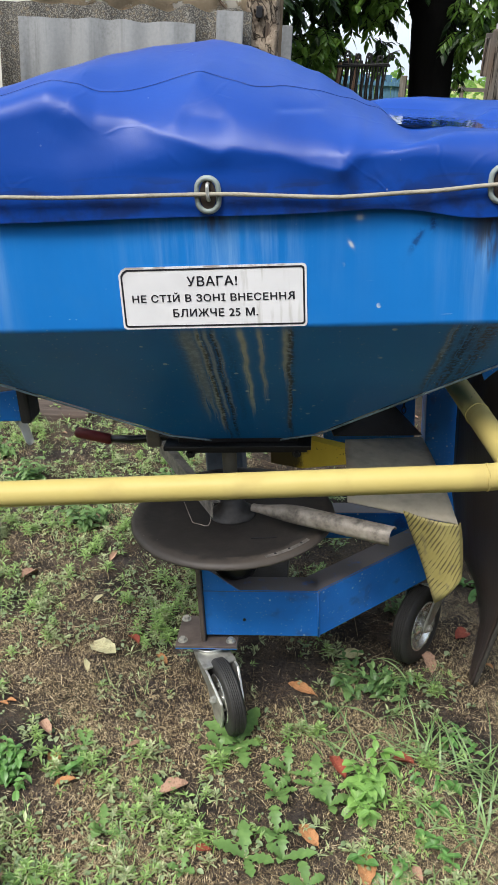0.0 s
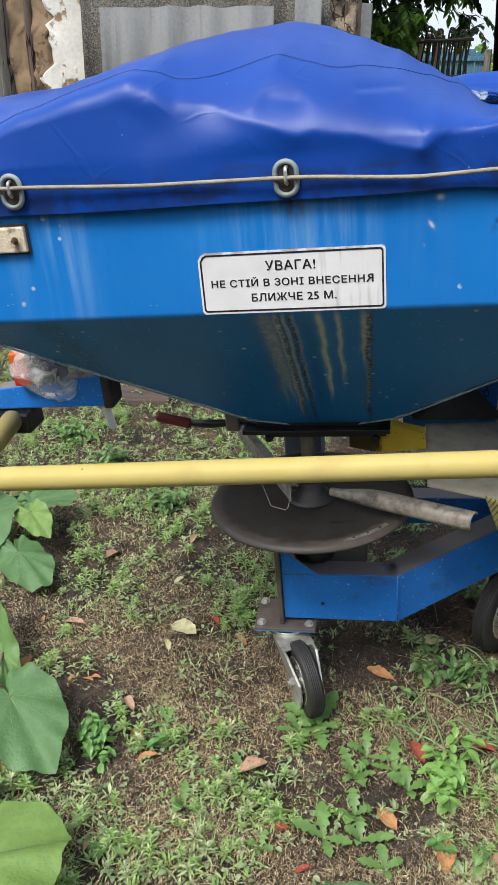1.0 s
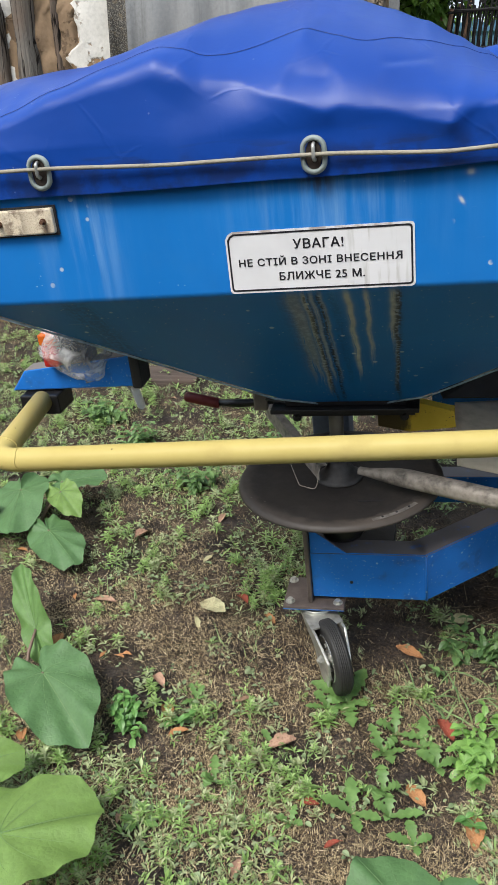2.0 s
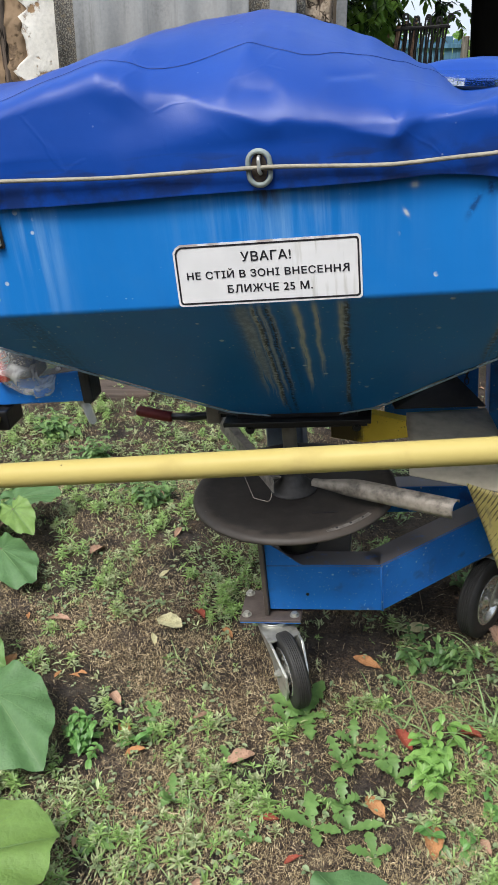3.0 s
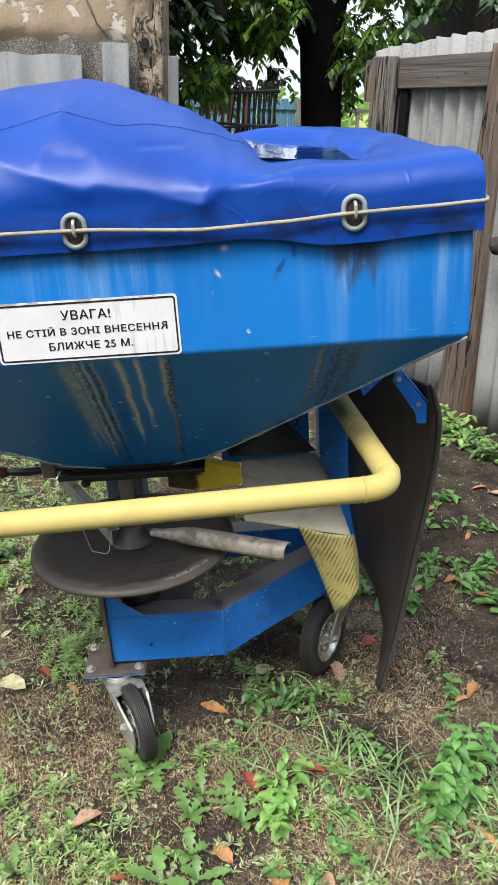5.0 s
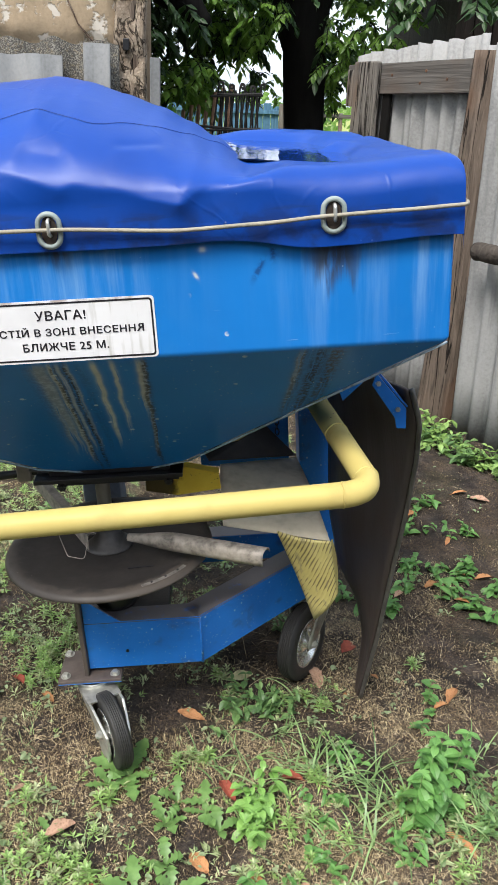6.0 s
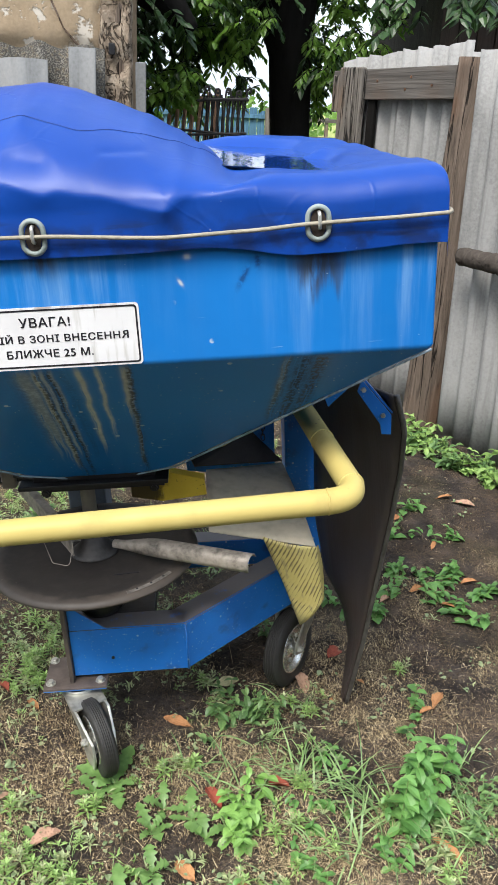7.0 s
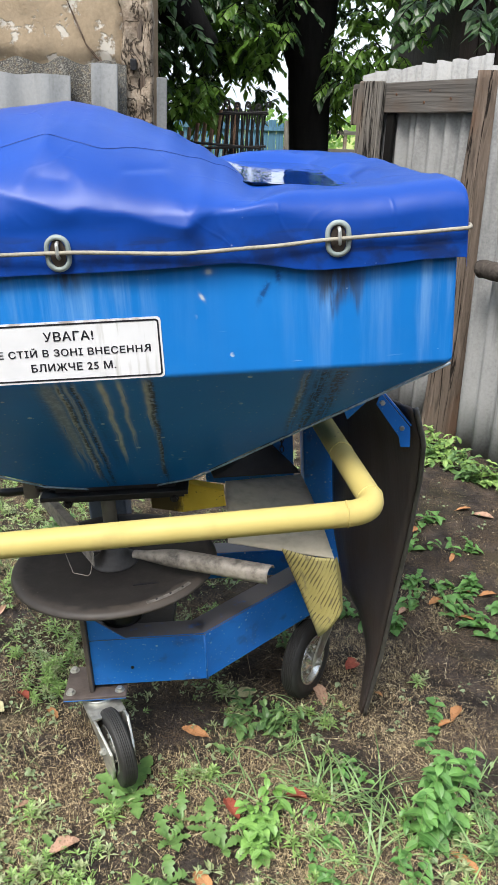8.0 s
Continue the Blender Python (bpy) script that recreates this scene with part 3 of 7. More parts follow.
def build_ground():
    xs = spread(-400, 400, -2.2, 2.4, 0.03)
    ys = spread(-400, 600, 0.7, 4.6, 0.03)
    verts = [(x, y, ground_z(x, y)) for y in ys for x in xs]
    nx = len(xs)
    faces = [(j * nx + i, j * nx + i + 1, (j + 1) * nx + i + 1, (j + 1) * nx + i) for j in range(len(ys) - 1) for i in range(nx - 1)]
    me = bpy.data.meshes.new("ground")
    me.from_pydata(verts, [], faces)
    me.materials.append(M_SOIL)
    me.polygons.foreach_set("use_smooth", [True] * len(me.polygons))
    return tagged(new("ground", me), "trodden brown soil with straw, moss and weeds", "ground", kind="structure")


build_ground()

# ---- spreader ----
TILT = Matrix.Rotation(radians(-5.0), 4, 'Y')
MACHINE = Matrix.Translation((0, 1.433, 0)) @ TILT
XL, XR, DEEP, ZC, ZT = -0.578, 0.794, 1.16, 1.219, 1.474
spreader = thing("fertilizer_spreader", MACHINE, "blue-painted fertilizer spreader with scuffed yellow guard pipe on casters", "farm machine")


def hopper():
    bm = bmesh.new()
    def ring(pts):
        return [bm.verts.new(p) for p in pts]
    top = ring([(XL, 0, ZT), (XR, 0, ZT), (XR, DEEP, ZT), (XL, DEEP, ZT)])
    cre = ring([(XL, 0, ZC), (XR, 0, ZC), (XR, DEEP, ZC), (XL, DEEP, ZC)])
    low = [(-0.075, 0.4356, 0.826), (0.03, 0.468, 0.797), (0.19, 0.468, 0.797), (0.29, 0.4356, 0.826)]
    front = ring(low)
    back = ring([(x, DEEP - y, z) for x, y, z in low])
    for i in range(4):
        bm.faces.new((top[i], top[(i + 1) % 4], cre[(i + 1) % 4], cre[i]))
    bm.faces.new((cre[0], cre[1], front[3], front[2], front[1], front[0]))
    bm.faces.new((cre[2], cre[3], back[0], back[1], back[2], back[3]))
    bm.faces.new((cre[1], cre[2], back[3], front[3]))
    bm.faces.new((cre[3], cre[0], front[0], back[0]))
    bmesh.ops.recalc_face_normals(bm, faces=list(bm.faces))
    fold = [e for e in bm.edges if len(e.link_faces) == 2]
    bmesh.ops.bevel(bm, geom=fold, offset=0.006, segments=3, affect='EDGES', profile=0.5)
    bmesh.ops.recalc_face_normals(bm, faces=list(bm.faces))
    bmesh.ops.solidify(bm, geom=list(bm.faces), thickness=0.004)
    return part("hopper", bm, M_HOPPER, spreader, "blue painted steel hopper, streaked with rust and dirt")


hopper_ob = hopper()
# Pale bead on the welded lower lip; its highlight line is in the colour.
M_LIP_HIGHLIGHT = simple("pale_weld_highlight", (0.20, 0.27, 0.32), 0.5, 0.1, 0.5, 90, 0.3, 18)
for seam_line in ([(XR - 0.004, 0.002, ZC - 0.004), (0.29, 0.4336, 0.824), (0.19, 0.466, 0.795), (0.03, 0.466, 0.795), (-0.075, 0.4336, 0.824), (XL + 0.004, 0.002, ZC - 0.004)],):
    part("welded_lip_highlight", tube(seam_line, 0.0026, 8), M_LIP_HIGHLIGHT, hopper_ob, smooth=True)


def ridge(x):
    return lerp_table([(-0.70, 1.575), (-0.62, 1.588), (-0.476, 1.602), (-0.343, 1.612), (-0.25, 1.628), (-0.147, 1.652), (-0.062, 1.671), (0.0, 1.680), (0.097, 1.688),
                       (0.159, 1.675), (0.227, 1.650), (0.295, 1.622), (0.352, 1.592), (0.398, 1.568), (0.456, 1.540), (0.55, 1.519), (0.68, 1.521), (0.80, 1.533), (0.9, 1.533)], x)


# folds of the cloth on its front slope: end points in x and z, height and width
FOLDS = [((0.106, 1.628), (0.106, 1.612), 0.0075, 0.026), ((0.106, 1.620), (0.070, 1.556), 0.0030, 0.010), ((0.106, 1.620), (0.165, 1.560), 0.0025, 0.012), ((0.100, 1.566), (0.140, 1.560), -0.0085, 0.028), ((0.106, 1.625), (0.098, 1.665), 0.003, 0.010), ((0.106, 1.625), (0.135, 1.660), 0.0025, 0.010),
         ((0.240, 1.570), (0.305, 1.568), -0.0085, 0.007), ((0.240, 1.562), (0.300, 1.560), 0.005, 0.008), ((0.250, 1.545), (0.330, 1.535), -0.005, 0.030), ((-0.150, 1.575), (-0.100, 1.540), -0.004, 0.050),
         ((0.337, 1.474), (0.372, 1.545), 0.006, 0.016), ((0.337, 1.474), (0.318, 1.545), 0.003, 0.020), ((0.43, 1.49), (0.55, 1.50), 0.003, 0.02), ((-0.113, 1.618), (-0.075, 1.655), 0.004, 0.012)]
# creases where the slope breaks down towards the hem: x, z, height
CREASES = [[(-0.62, 1.505, 0.0), (-0.47, 1.526, 0.001), (-0.41, 1.544, 0.001), (-0.324, 1.574, 0.0015), (-0.216, 1.599, 0.002), (-0.135, 1.616, 0.003), (-0.080, 1.632, 0.0), (0.9, 1.63, 0.0)],
           [(-0.62, 1.560, 0.0), (-0.100, 1.572, 0.0), (-0.060, 1.574, 0.002), (-0.010, 1.567, 0.006), (0.061, 1.538, 0.009), (0.145, 1.508, 0.010), (0.165, 1.514, 0.008), (0.233, 1.505, 0.007), (0.289, 1.487, 0.008), (0.337, 1.474, 0.011), (0.378, 1.504, 0.006), (0.425, 1.516, 0.003), (0.54, 1.520, 0.0), (0.9, 1.52, 0.0)]]


def fold_push(x, z):
    p = Vector((x, z))
    d = 0.0
    for a, b, amp, wid in FOLDS:
        a, b = Vector(a), Vector(b)
        t = max(0, min(1, (p - a).dot(b - a) / (b - a).length_squared))
        r = (p - a - (b - a) * t).length
        d += amp * math.exp(-(r / wid) ** 1.3)
    for crease in CREASES:
        zc = lerp_table([(q[0], q[1]) for q in crease], x) + 0.002 * noise.noise(Vector((x * 22, 3, 1)))
        amp = lerp_table([(q[0], q[2]) for q in crease], x)
        h = z - zc
        d += amp * (math.exp(-h / 0.040) if h > 0 else math.exp(-(-h / 0.016) ** 1.1))
    return d


def tarp_height(x, y):
    edge = 1.528
    if y < 0.388:
        w = 1 - (1 - min(1.0, max(0.0, (y + 0.012) / 0.40))) ** 2.2
    else:
        w = 1 - 0.85 * smooth01((y - 0.388) / 0.73)
    h = edge + (ridge(x) - edge) * w
    if x > 0.4 and y > 0.75:
        h += 0.020 * smooth01((y - 0.75) / 0.25) * smooth01((x - 0.38) / 0.1) * smooth01((0.8 - x) / 0.2)
    h += noise.noise(Vector((x * 7, y * 6, 0.4))) * 0.006 + noise.noise(Vector((x * 19, y * 17, 2.4))) * 0.0018
    h -= 0.050 * smooth01((x - 0.34 - 0.14 * smooth01((0.6 - y) / 0.5)) / 0.12) * smooth01((0.72 - x) / 0.14) * smooth01((y - 0.13) / 0.16) * smooth01((1.06 - y) / 0.10)
    # a stiff fold standing out of the water
    h += 0.030 * math.exp(-((y - 0.52 - 0.55 * (x - 0.60)) / 0.030) ** 2) * smooth01((x - 0.47) / 0.12) * smooth01((0.74 - x) / 0.08)
    if x > 0.30 and y > 0.05:
        h += 0.007 * noise.noise(Vector((x * 13, y * 8, 7.7))) * smooth01((x - 0.30) / 0.15) * smooth01((y - 0.05) / 0.15)
    return h


TX0, TX1, TY0, TY1, DROP = XL - 0.012, XR + 0.010, -0.014, DEEP + 0.012, 0.118


def round_down(d, rr=0.022):
    if d <= 0:
        return 0.0, 0.0
    a = min(d / rr, math.pi / 2)
    extra = max(0.0, d - rr * math.pi / 2)
    return rr * math.sin(a), rr * (1 - math.cos(a)) + extra


# height of the break in the slope along the cloth
BREAK = [(-0.62, 1.505), (-0.47, 1.526), (-0.41, 1.544), (-0.324, 1.574), (-0.216, 1.599), (-0.135, 1.614), (-0.095, 1.600), (-0.055, 1.576), (0.0, 1.560), (0.06, 1.540), (0.9, 1.54)]


def broken_slope(u, s, low, high):
    """Steep up to a crease, then tilted back to the crown and level behind it."""
    zc = lerp_table(BREAK, u)
    stops = [(0.0, Vector((TY0, low))), (0.36, Vector((0.000, zc))), (0.72, Vector((0.150, high))), (1.0, Vector((0.388, high)))]

    def on(t):
        for (a, p), (b, q) in zip(stops, stops[1:]):
            if t <= b:
                return p.lerp(q, (t - a) / (b - a))
        return stops[-1][1]
    for turn, d in ((0.36, 0.10), (0.72, 0.16)):
        if abs(s - turn) < d:
            t = (s - turn + d) / (2 * d)
            return on(turn - d) * (1 - t) ** 2 + on(turn) * (2 * t * (1 - t)) + on(turn + d) * t * t
    return on(s)


def tarp_point(u, v):
    """A point of the cover; u and v are distances across and along the cloth."""
    rr = 0.022
    ry = rr + 0.034 * smooth01((u - 0.40) / 0.15)
    dx, dy = max(TX0 + rr - u, u - (TX1 - rr)), max(TY0 + ry - v, v - (TY1 - ry))
    ox, hx = round_down(dx)
    oy, hy = round_down(dy, ry)
    hy *= (DROP + 0.43 * rr) / (DROP + 0.43 * ry)
    cx, cy = min(max(u, TX0 + rr), TX1 - rr), min(max(v, TY0 + ry), TY1 - ry)
    hem = 1.0
    if dy > 0 or dx > 0:
        hem = 1.0 + 0.09 * noise.noise(Vector((u * 3.2, v * 3, 5))) * smooth01(max(dx, dy) / DROP)
    h = max(hx, hy) * hem
    if dx > 0 and dy > 0:
        h = (hx ** 4 + hy ** 4) ** 0.25 * hem
    px = cx + (ox if u > cx else -ox)
    py = cy + (oy if v > cy else -oy)
    pz = tarp_height(cx, cy) - h
    if v < 0.388:
        # the slope over the load: upright at the hem, easing back to the ridge
        low = 1.492 - 0.004 * noise.noise(Vector((u * 4, 1, 1)))
        if v < TY0:
            ey, ez = TY0, low - (TY0 - v) * ((low - 1.414 + 0.010 * noise.noise(Vector((u * 3.2, 2.0, 5)))) / DROP)
        else:
            s = ((v - TY0) / (0.388 - TY0)) ** 0.80
            a = s * math.pi / 2
            ey, ez = TY0 + (0.388 - TY0) * (1 - math.cos(a) ** 1.12), low + (tarp_height(cx, 0.388) - low) * math.sin(a)
            sq = smooth01((0.09 - u) / 0.19)
            if sq > 0:
                by, bz = broken_slope(u, s, low, tarp_height(cx, 0.388))
                ey, ez = ey + (by - ey) * sq, ez + (bz - ez) * sq
        k = smooth01((0.54 - u) / 0.16) * smooth01((u - TX0 - 0.01) / 0.06)
        py, pz = py + (ey - py) * k, pz + (ez - pz) * k
    if v < 0.30:
        f = 0.85 * fold_push(px, pz) * smooth01((0.30 - v) / 0.12)
        py -= f * 0.85
        pz += f * 0.25
        py -= 0.006 * noise.noise(Vector((u * 5, v * 5, 9))) * smooth01((0.02 - v) / 0.06) + 0.004 * smooth01((0.0 - v) / 0.1)
    return Vector((px, py, pz))


def tarp_sheet():
    """The cover: humped over the load, turned down over the rim and hanging in a hem."""
    bm = bmesh.new()
    us = [TX0 - DROP + 0.007 * i for i in range(int((TX1 - TX0 + 2 * DROP) / 0.007) + 2)]
    vs_ = [TY0 - DROP + 0.0045 * i for i in range(78)]
    vs_ += [vs_[-1] + 0.018 * i for i in range(1, int((TY1 + DROP - vs_[-1]) / 0.018) + 1)]
    rows = [[bm.verts.new(tarp_point(u, v)) for u in us] for v in vs_]
    for a, b in zip(rows, rows[1:]):
        for i in range(len(a) - 1):
            bm.faces.new((a[i], a[i + 1], b[i + 1], b[i]))
    return bm


tarp = thing("tarpaulin", MACHINE, "creased glossy blue vinyl tarpaulin lashed over the spreader", "tarpaulin")
part("cover_sheet", tarp_sheet(), M_TARP, tarp, smooth=True)


def eyelet(x, z):
    """An oval ring pressed into the hem, with the hook behind it."""
    bm = bmesh.new()
    n = 36
    prof = [(0.0135, 0.000), (0.0142, -0.0035), (0.0170, -0.0050), (0.0205, -0.0035), (0.0222, 0.000)]
    rings = []
    for k in range(n):
        a = 2 * math.pi * k / n
        c, s = math.cos(a), math.sin(a)
        oz = 0.0085 if s > 0 else -0.0085
        rings.append([bm.verts.new((x + r * c, d - 0.0225, z + oz * min(1, abs(s) * 3) + r * s)) for r, d in prof])
    for k in range(n):
        a, b = rings[k], rings[(k + 1) % n]
        for i in range(len(prof) - 1):
            bm.faces.new((a[i], b[i], b[i + 1], a[i + 1]))
    bmesh.ops.recalc_face_normals(bm, faces=list(bm.faces))
    return part("eyelet", bm, M_EYELET, tarp, "dull zinc oval eyelet", smooth=True)


def hook(x, z):
    # Flat disc in the eyelet: rust, darkened for the shade of the hollow.
    back = lathe([(0, 0), (0.021, 0), (0.021, 0.0012), (0, 0.0012)], 24, Matrix.Translation((x, -0.0215, z)) @ Matrix.Rotation(radians(90), 4, 'X') @ Matrix.Diagonal((0.62, 1.15, 1, 1)))
    part("recess_shade_disc", back, M_RECESS, spreader, "flat disc coloured for the rusty, shaded hollow behind the eyelet")
    bm = tube(rounded_path([(x + 0.001, -0.020, z + 0.018), (x + 0.001, -0.033, z + 0.016), (x + 0.001, -0.034, z - 0.004), (x + 0.002, -0.026, z - 0.008)], 0.006), 0.0032, 10)
    part("lashing_hook", bm, M_ZINC, spreader, "small bent wire hook", smooth=True)


for ex, ez in ((-0.355, 1.456), (0.122, 1.448), (0.586, 1.448)):
    eyelet(ex, ez)
    hook(ex, ez)

rope = thing("lashing_cord", MACHINE, "grubby cream cord drawn round the tarpaulin hem", "cord")


def rope_mesh():
    pts = []
    table = [(-0.61, 1.468), (-0.36, 1.463), (-0.10, 1.452), (0.122, 1.450), (0.335, 1.438), (0.47, 1.442), (0.586, 1.449), (0.70, 1.4515), (0.802, 1.455)]
    x = -0.61
    while x < 0.795:
        near = min(abs(x - e) for e in (-0.355, 0.122, 0.586))
        pts.append((x, -0.0290 - 0.0035 * math.exp(-(near / 0.018) ** 2), lerp_table(table, x)))
        x += 0.008
    pts += [(0.802, -0.027, 1.455), (0.808, -0.019, 1.456), (0.811, -0.004, 1.457)] + [(0.812, 0.05 * i, 1.456) for i in range(1, 23)]
    bm = tube(pts, 0.0034, 8)
    return bm


part("cord", rope_mesh(), M_ROPE, rope, smooth=True)

# guard pipe
guard = tube(rounded_path([(-0.618, 0.28, 0.897), (-0.588, -0.02, 0.892), (0.660, -0.02, 0.9370), (0.603, 0.46, 0.955)], 0.058, 12), 0.0252, 28)
part("guard_pipe", guard, M_YELLOW, spreader, "yellow painted steel guard pipe", smooth=True)

# spreading disc
DISC = Vector((0.060, 0.512, 0.588))
disc_bm = lathe([(0, -0.026), (0.19, -0.024), (0.220, -0.020), (0.238, -0.0155), (0.2575, -0.0165), (0.265, -0.0200), (0.2695, -0.0265), (0.2705, -0.031), (0.2690, -0.0315), (0.264, -0.027), (0.256, -0.022), (0.222, -0.025), (0.17, -0.031), (0, -0.033)], 84, Matrix.Translation(DISC))
disc = part("spreading_disc", disc_bm, M_STEEL_DARK, spreader, "worn dark steel spreading disc", smooth=True)

# lower frame
def channel(p, q, z0, z1, flange, t=0.006, inward=1):
    """A C-section beam from p to q (in plan) with its web outside and flanges turned in."""
    p, q = Vector((p[0], p[1], 0)), Vector((q[0], q[1], 0))
    d = (q - p).normalized()
    n = Vector((-d.y, d.x, 0)) * inward
    bm = bmesh.new()
    sec = [(0, z0), (flange, z0), (flange, z0 + t), (t, z0 + t), (t, z1 - t), (flange, z1 - t), (flange, z1), (0, z1)]
    a = [bm.verts.new(p + n * u + Vector((0, 0, z))) for u, z in sec]
    b = [bm.verts.new(q + n * u + Vector((0, 0, z))) for u, z in sec]
    for i in range(len(sec)):
        bm.faces.new((a[i], b[i], b[(i + 1) % 8], a[(i + 1) % 8]))
    bm.faces.new(a)
    bm.faces.new(list(reversed(b)))
    bmesh.ops.recalc_face_normals(bm, faces=list(bm.faces))
    bmesh.ops.bevel(bm, geom=[e for e in bm.edges if abs((e.verts[0].co - e.verts[1].co).normalized().dot(d)) > 0.99], offset=0.003, segments=2, affect='EDGES')
    return bm


FZ0, FZ1 = 0.225, 0.372
part("front_beam", channel((-0.022, 0.43), (0.2845, 0.43), FZ0, FZ1, 0.07), M_FRAME, spreader)
part("diagonal_beam", channel((0.2845, 0.4305), (0.66, 0.758), FZ0, FZ1, 0.075), M_FRAME, spreader)


# ---- house and yard ----
def corrugated(width, height, pitch, amp, thick=0.006, ripple=0.0, seed=0, slope=0.0):
    """An upright wavy sheet, from x = 0 to width, with slightly ragged ends."""
    n = max(8, int(width / pitch * 10))

    def fn(u, v):
        x = u * width
        z = v * (height + slope * x)
        if v > 0.99:
            z += ripple * noise.noise(Vector((x * 9, seed, 0)))
        return (x, amp * math.sin(2 * math.pi * x / pitch), z)
    return grid_sheet(fn, n, 6, thick)




# ---- spreader details ----
def sign_face():
    g = Nodes("white_sign_film", 0.35)
    x, y, z = g.xyz()
    col = g.ramp(g.noise(9), [(0.3, (0.60, 0.60, 0.605)), (0.7, (0.69, 0.69, 0.695))])
    run = g.m('MULTIPLY', g.step(g.noise(1.0, g.obj((85, 85, 9)), detail=5), 0.5, 0.68), g.bell(x, 0.215, 0.055))
    col = g.mix(g.m('MULTIPLY', run, 0.5), col, (0.34, 0.33, 0.28))
    edge = g.m('MULTIPLY', g.step(z, 1.318, 1.331), g.step(g.noise(30, detail=6), 0.45, 0.6))
    col = g.mix(g.m('MULTIPLY', edge, 0.7), col, (0.22, 0.13, 0.08))
    return g.done(col)


M_SIGN = sign_face()
M_INK = simple("black_print", (0.012, 0.012, 0.016), 0.4, 0, 0.2, 80, 0.05)

SX0, SX1, SZ0, SZ1 = -0.0455, 0.2785, 1.2205, 1.3295
SIGN_Y = -0.0016


def rounded_outline(x0, x1, z0, z1, r, cut=0.0, n=6):
    pts = []
    for cx, cz, a0 in ((x1 - r, z1 - r, 0), (x0 + r, z1 - r, 90), (x0 + r, z0 + r, 180), (x1 - r, z0 + r, 270)):
        if cut and a0 == 90:
            pts += [(x0 + cut, z1), (x0 + cut * 0.4, z1 - cut * 0.35), (x0, z1 - cut)]
            continue
        pts += [(cx + r * math.cos(radians(a0 + 90 * k / n)), cz + r * math.sin(radians(a0 + 90 * k / n))) for k in range(n + 1)]
    return pts


sign = part("warning_sign", prism(rounded_outline(SX0, SX1, SZ0, SZ1, 0.007, 0.013), 'y', SIGN_Y, -0.0002), M_SIGN, spreader, "white warning sign with black frame and Cyrillic lettering")


def sign_border():
    bm = bmesh.new()
    o = rounded_outline(SX0 + 0.0035, SX1 - 0.0035, SZ0 + 0.0035, SZ1 - 0.0035, 0.006, 0.011)
    i = rounded_outline(SX0 + 0.0065, SX1 - 0.0065, SZ0 + 0.0065, SZ1 - 0.0065, 0.004, 0.0095)
    n = len(o)
    vo = [bm.verts.new((x, SIGN_Y - 0.0006, z)) for x, z in o]
    vi = [bm.verts.new((x, SIGN_Y - 0.0006, z)) for x, z in i]
    for k in range(n):
        bm.faces.new((vo[k], vo[(k + 1) % n], vi[(k + 1) % n], vi[k]))
    bmesh.ops.recalc_face_normals(bm, faces=list(bm.faces))
    bmesh.ops.solidify(bm, geom=list(bm.faces), thickness=0.0005)
    return bm


part("printed_frame", sign_border(), M_INK, sign)


def lettering(text, cx, cz, width, height, flip=1):
    cu = bpy.data.curves.new("lettering", 'FONT')
    cu.body = text
    cu.space_character = 1.08
    tmp = new("lettering", cu)
    dg = bpy.context.evaluated_depsgraph_get()
    me = bpy.data.meshes.new_from_object(tmp.evaluated_get(dg))
    bpy.data.objects.remove(tmp)
    xs, ys = [v.co.x for v in me.vertices], [v.co.y for v in me.vertices]
    x0, x1, y0, y1 = min(xs), max(xs), min(ys), max(ys)
    out = bmesh.new()
    for k, (ox, oz) in enumerate(((-0.00045, 0), (0.00045, 0), (0, 0.0003), (0, -0.0003))):
        bm = bmesh.new()
        bm.from_mesh(me)
        for v in bm.verts:
            v.co = (cx + ox + flip * ((v.co.x - x0) / (x1 - x0) - 0.5) * width, SIGN_Y - 0.0007 - 0.00006 * k, cz + oz + ((v.co.y - y0) / (y1 - y0) - 0.5) * height)
        tmp_me = bpy.data.meshes.new("lettering")
        bm.to_mesh(tmp_me)
        bm.free()
        out.from_mesh(tmp_me)
        bpy.data.meshes.remove(tmp_me)
    bpy.data.meshes.remove(me)
    return part("lettering", out, M_INK, sign)


SCX = (SX0 + SX1) / 2
lettering("УВАГА!", SCX, 1.3035, 0.086, 0.0165)
lettering("НЕ СТІЙ В ЗОНІ ВНЕСЕНН", SCX - 0.0075, 1.2765, 0.267, 0.0165)
lettering("R", SCX + 0.1347, 1.2752, 0.0118, 0.0134, -1)
lettering("БЛИЖЧЕ 25 М.", SCX + 0.003, 1.2485, 0.148, 0.0140)


# reflector at the far end of the face
def reflector_lens():
    g = Nodes("cream_reflector", 0.3)
    cells = g.voronoi(330)
    col = g.ramp(cells, [(0.1, (0.50, 0.42, 0.30)), (0.5, (0.66, 0.58, 0.44))])
    x, y, z = g.xyz()
    rust = g.m('MULTIPLY', g.step(g.noise(45, detail=6), 0.38, 0.55), g.m('MAXIMUM', g.bell(x, -0.372, 0.012), g.bell(x, -0.43, 0.02)))
    col = g.mix(g.m('MULTIPLY', rust, 0.75), col, (0.09, 0.042, 0.02))
    g.bump(cells, 0.4, 0.002)
    return g.done(col)


M_REFLECT = reflector_lens()
refl = part("reflector", box(-0.480, -0.353, -0.013, -0.0005, 1.3495, 1.3945, 0.003), M_REFLECT, spreader, "cream rectangular reflector with rust stains")
part("reflector_backing", box(-0.484, -0.349, -0.0045, -0.0003, 1.3455, 1.3985, 0.001), M_RUBBER, refl)
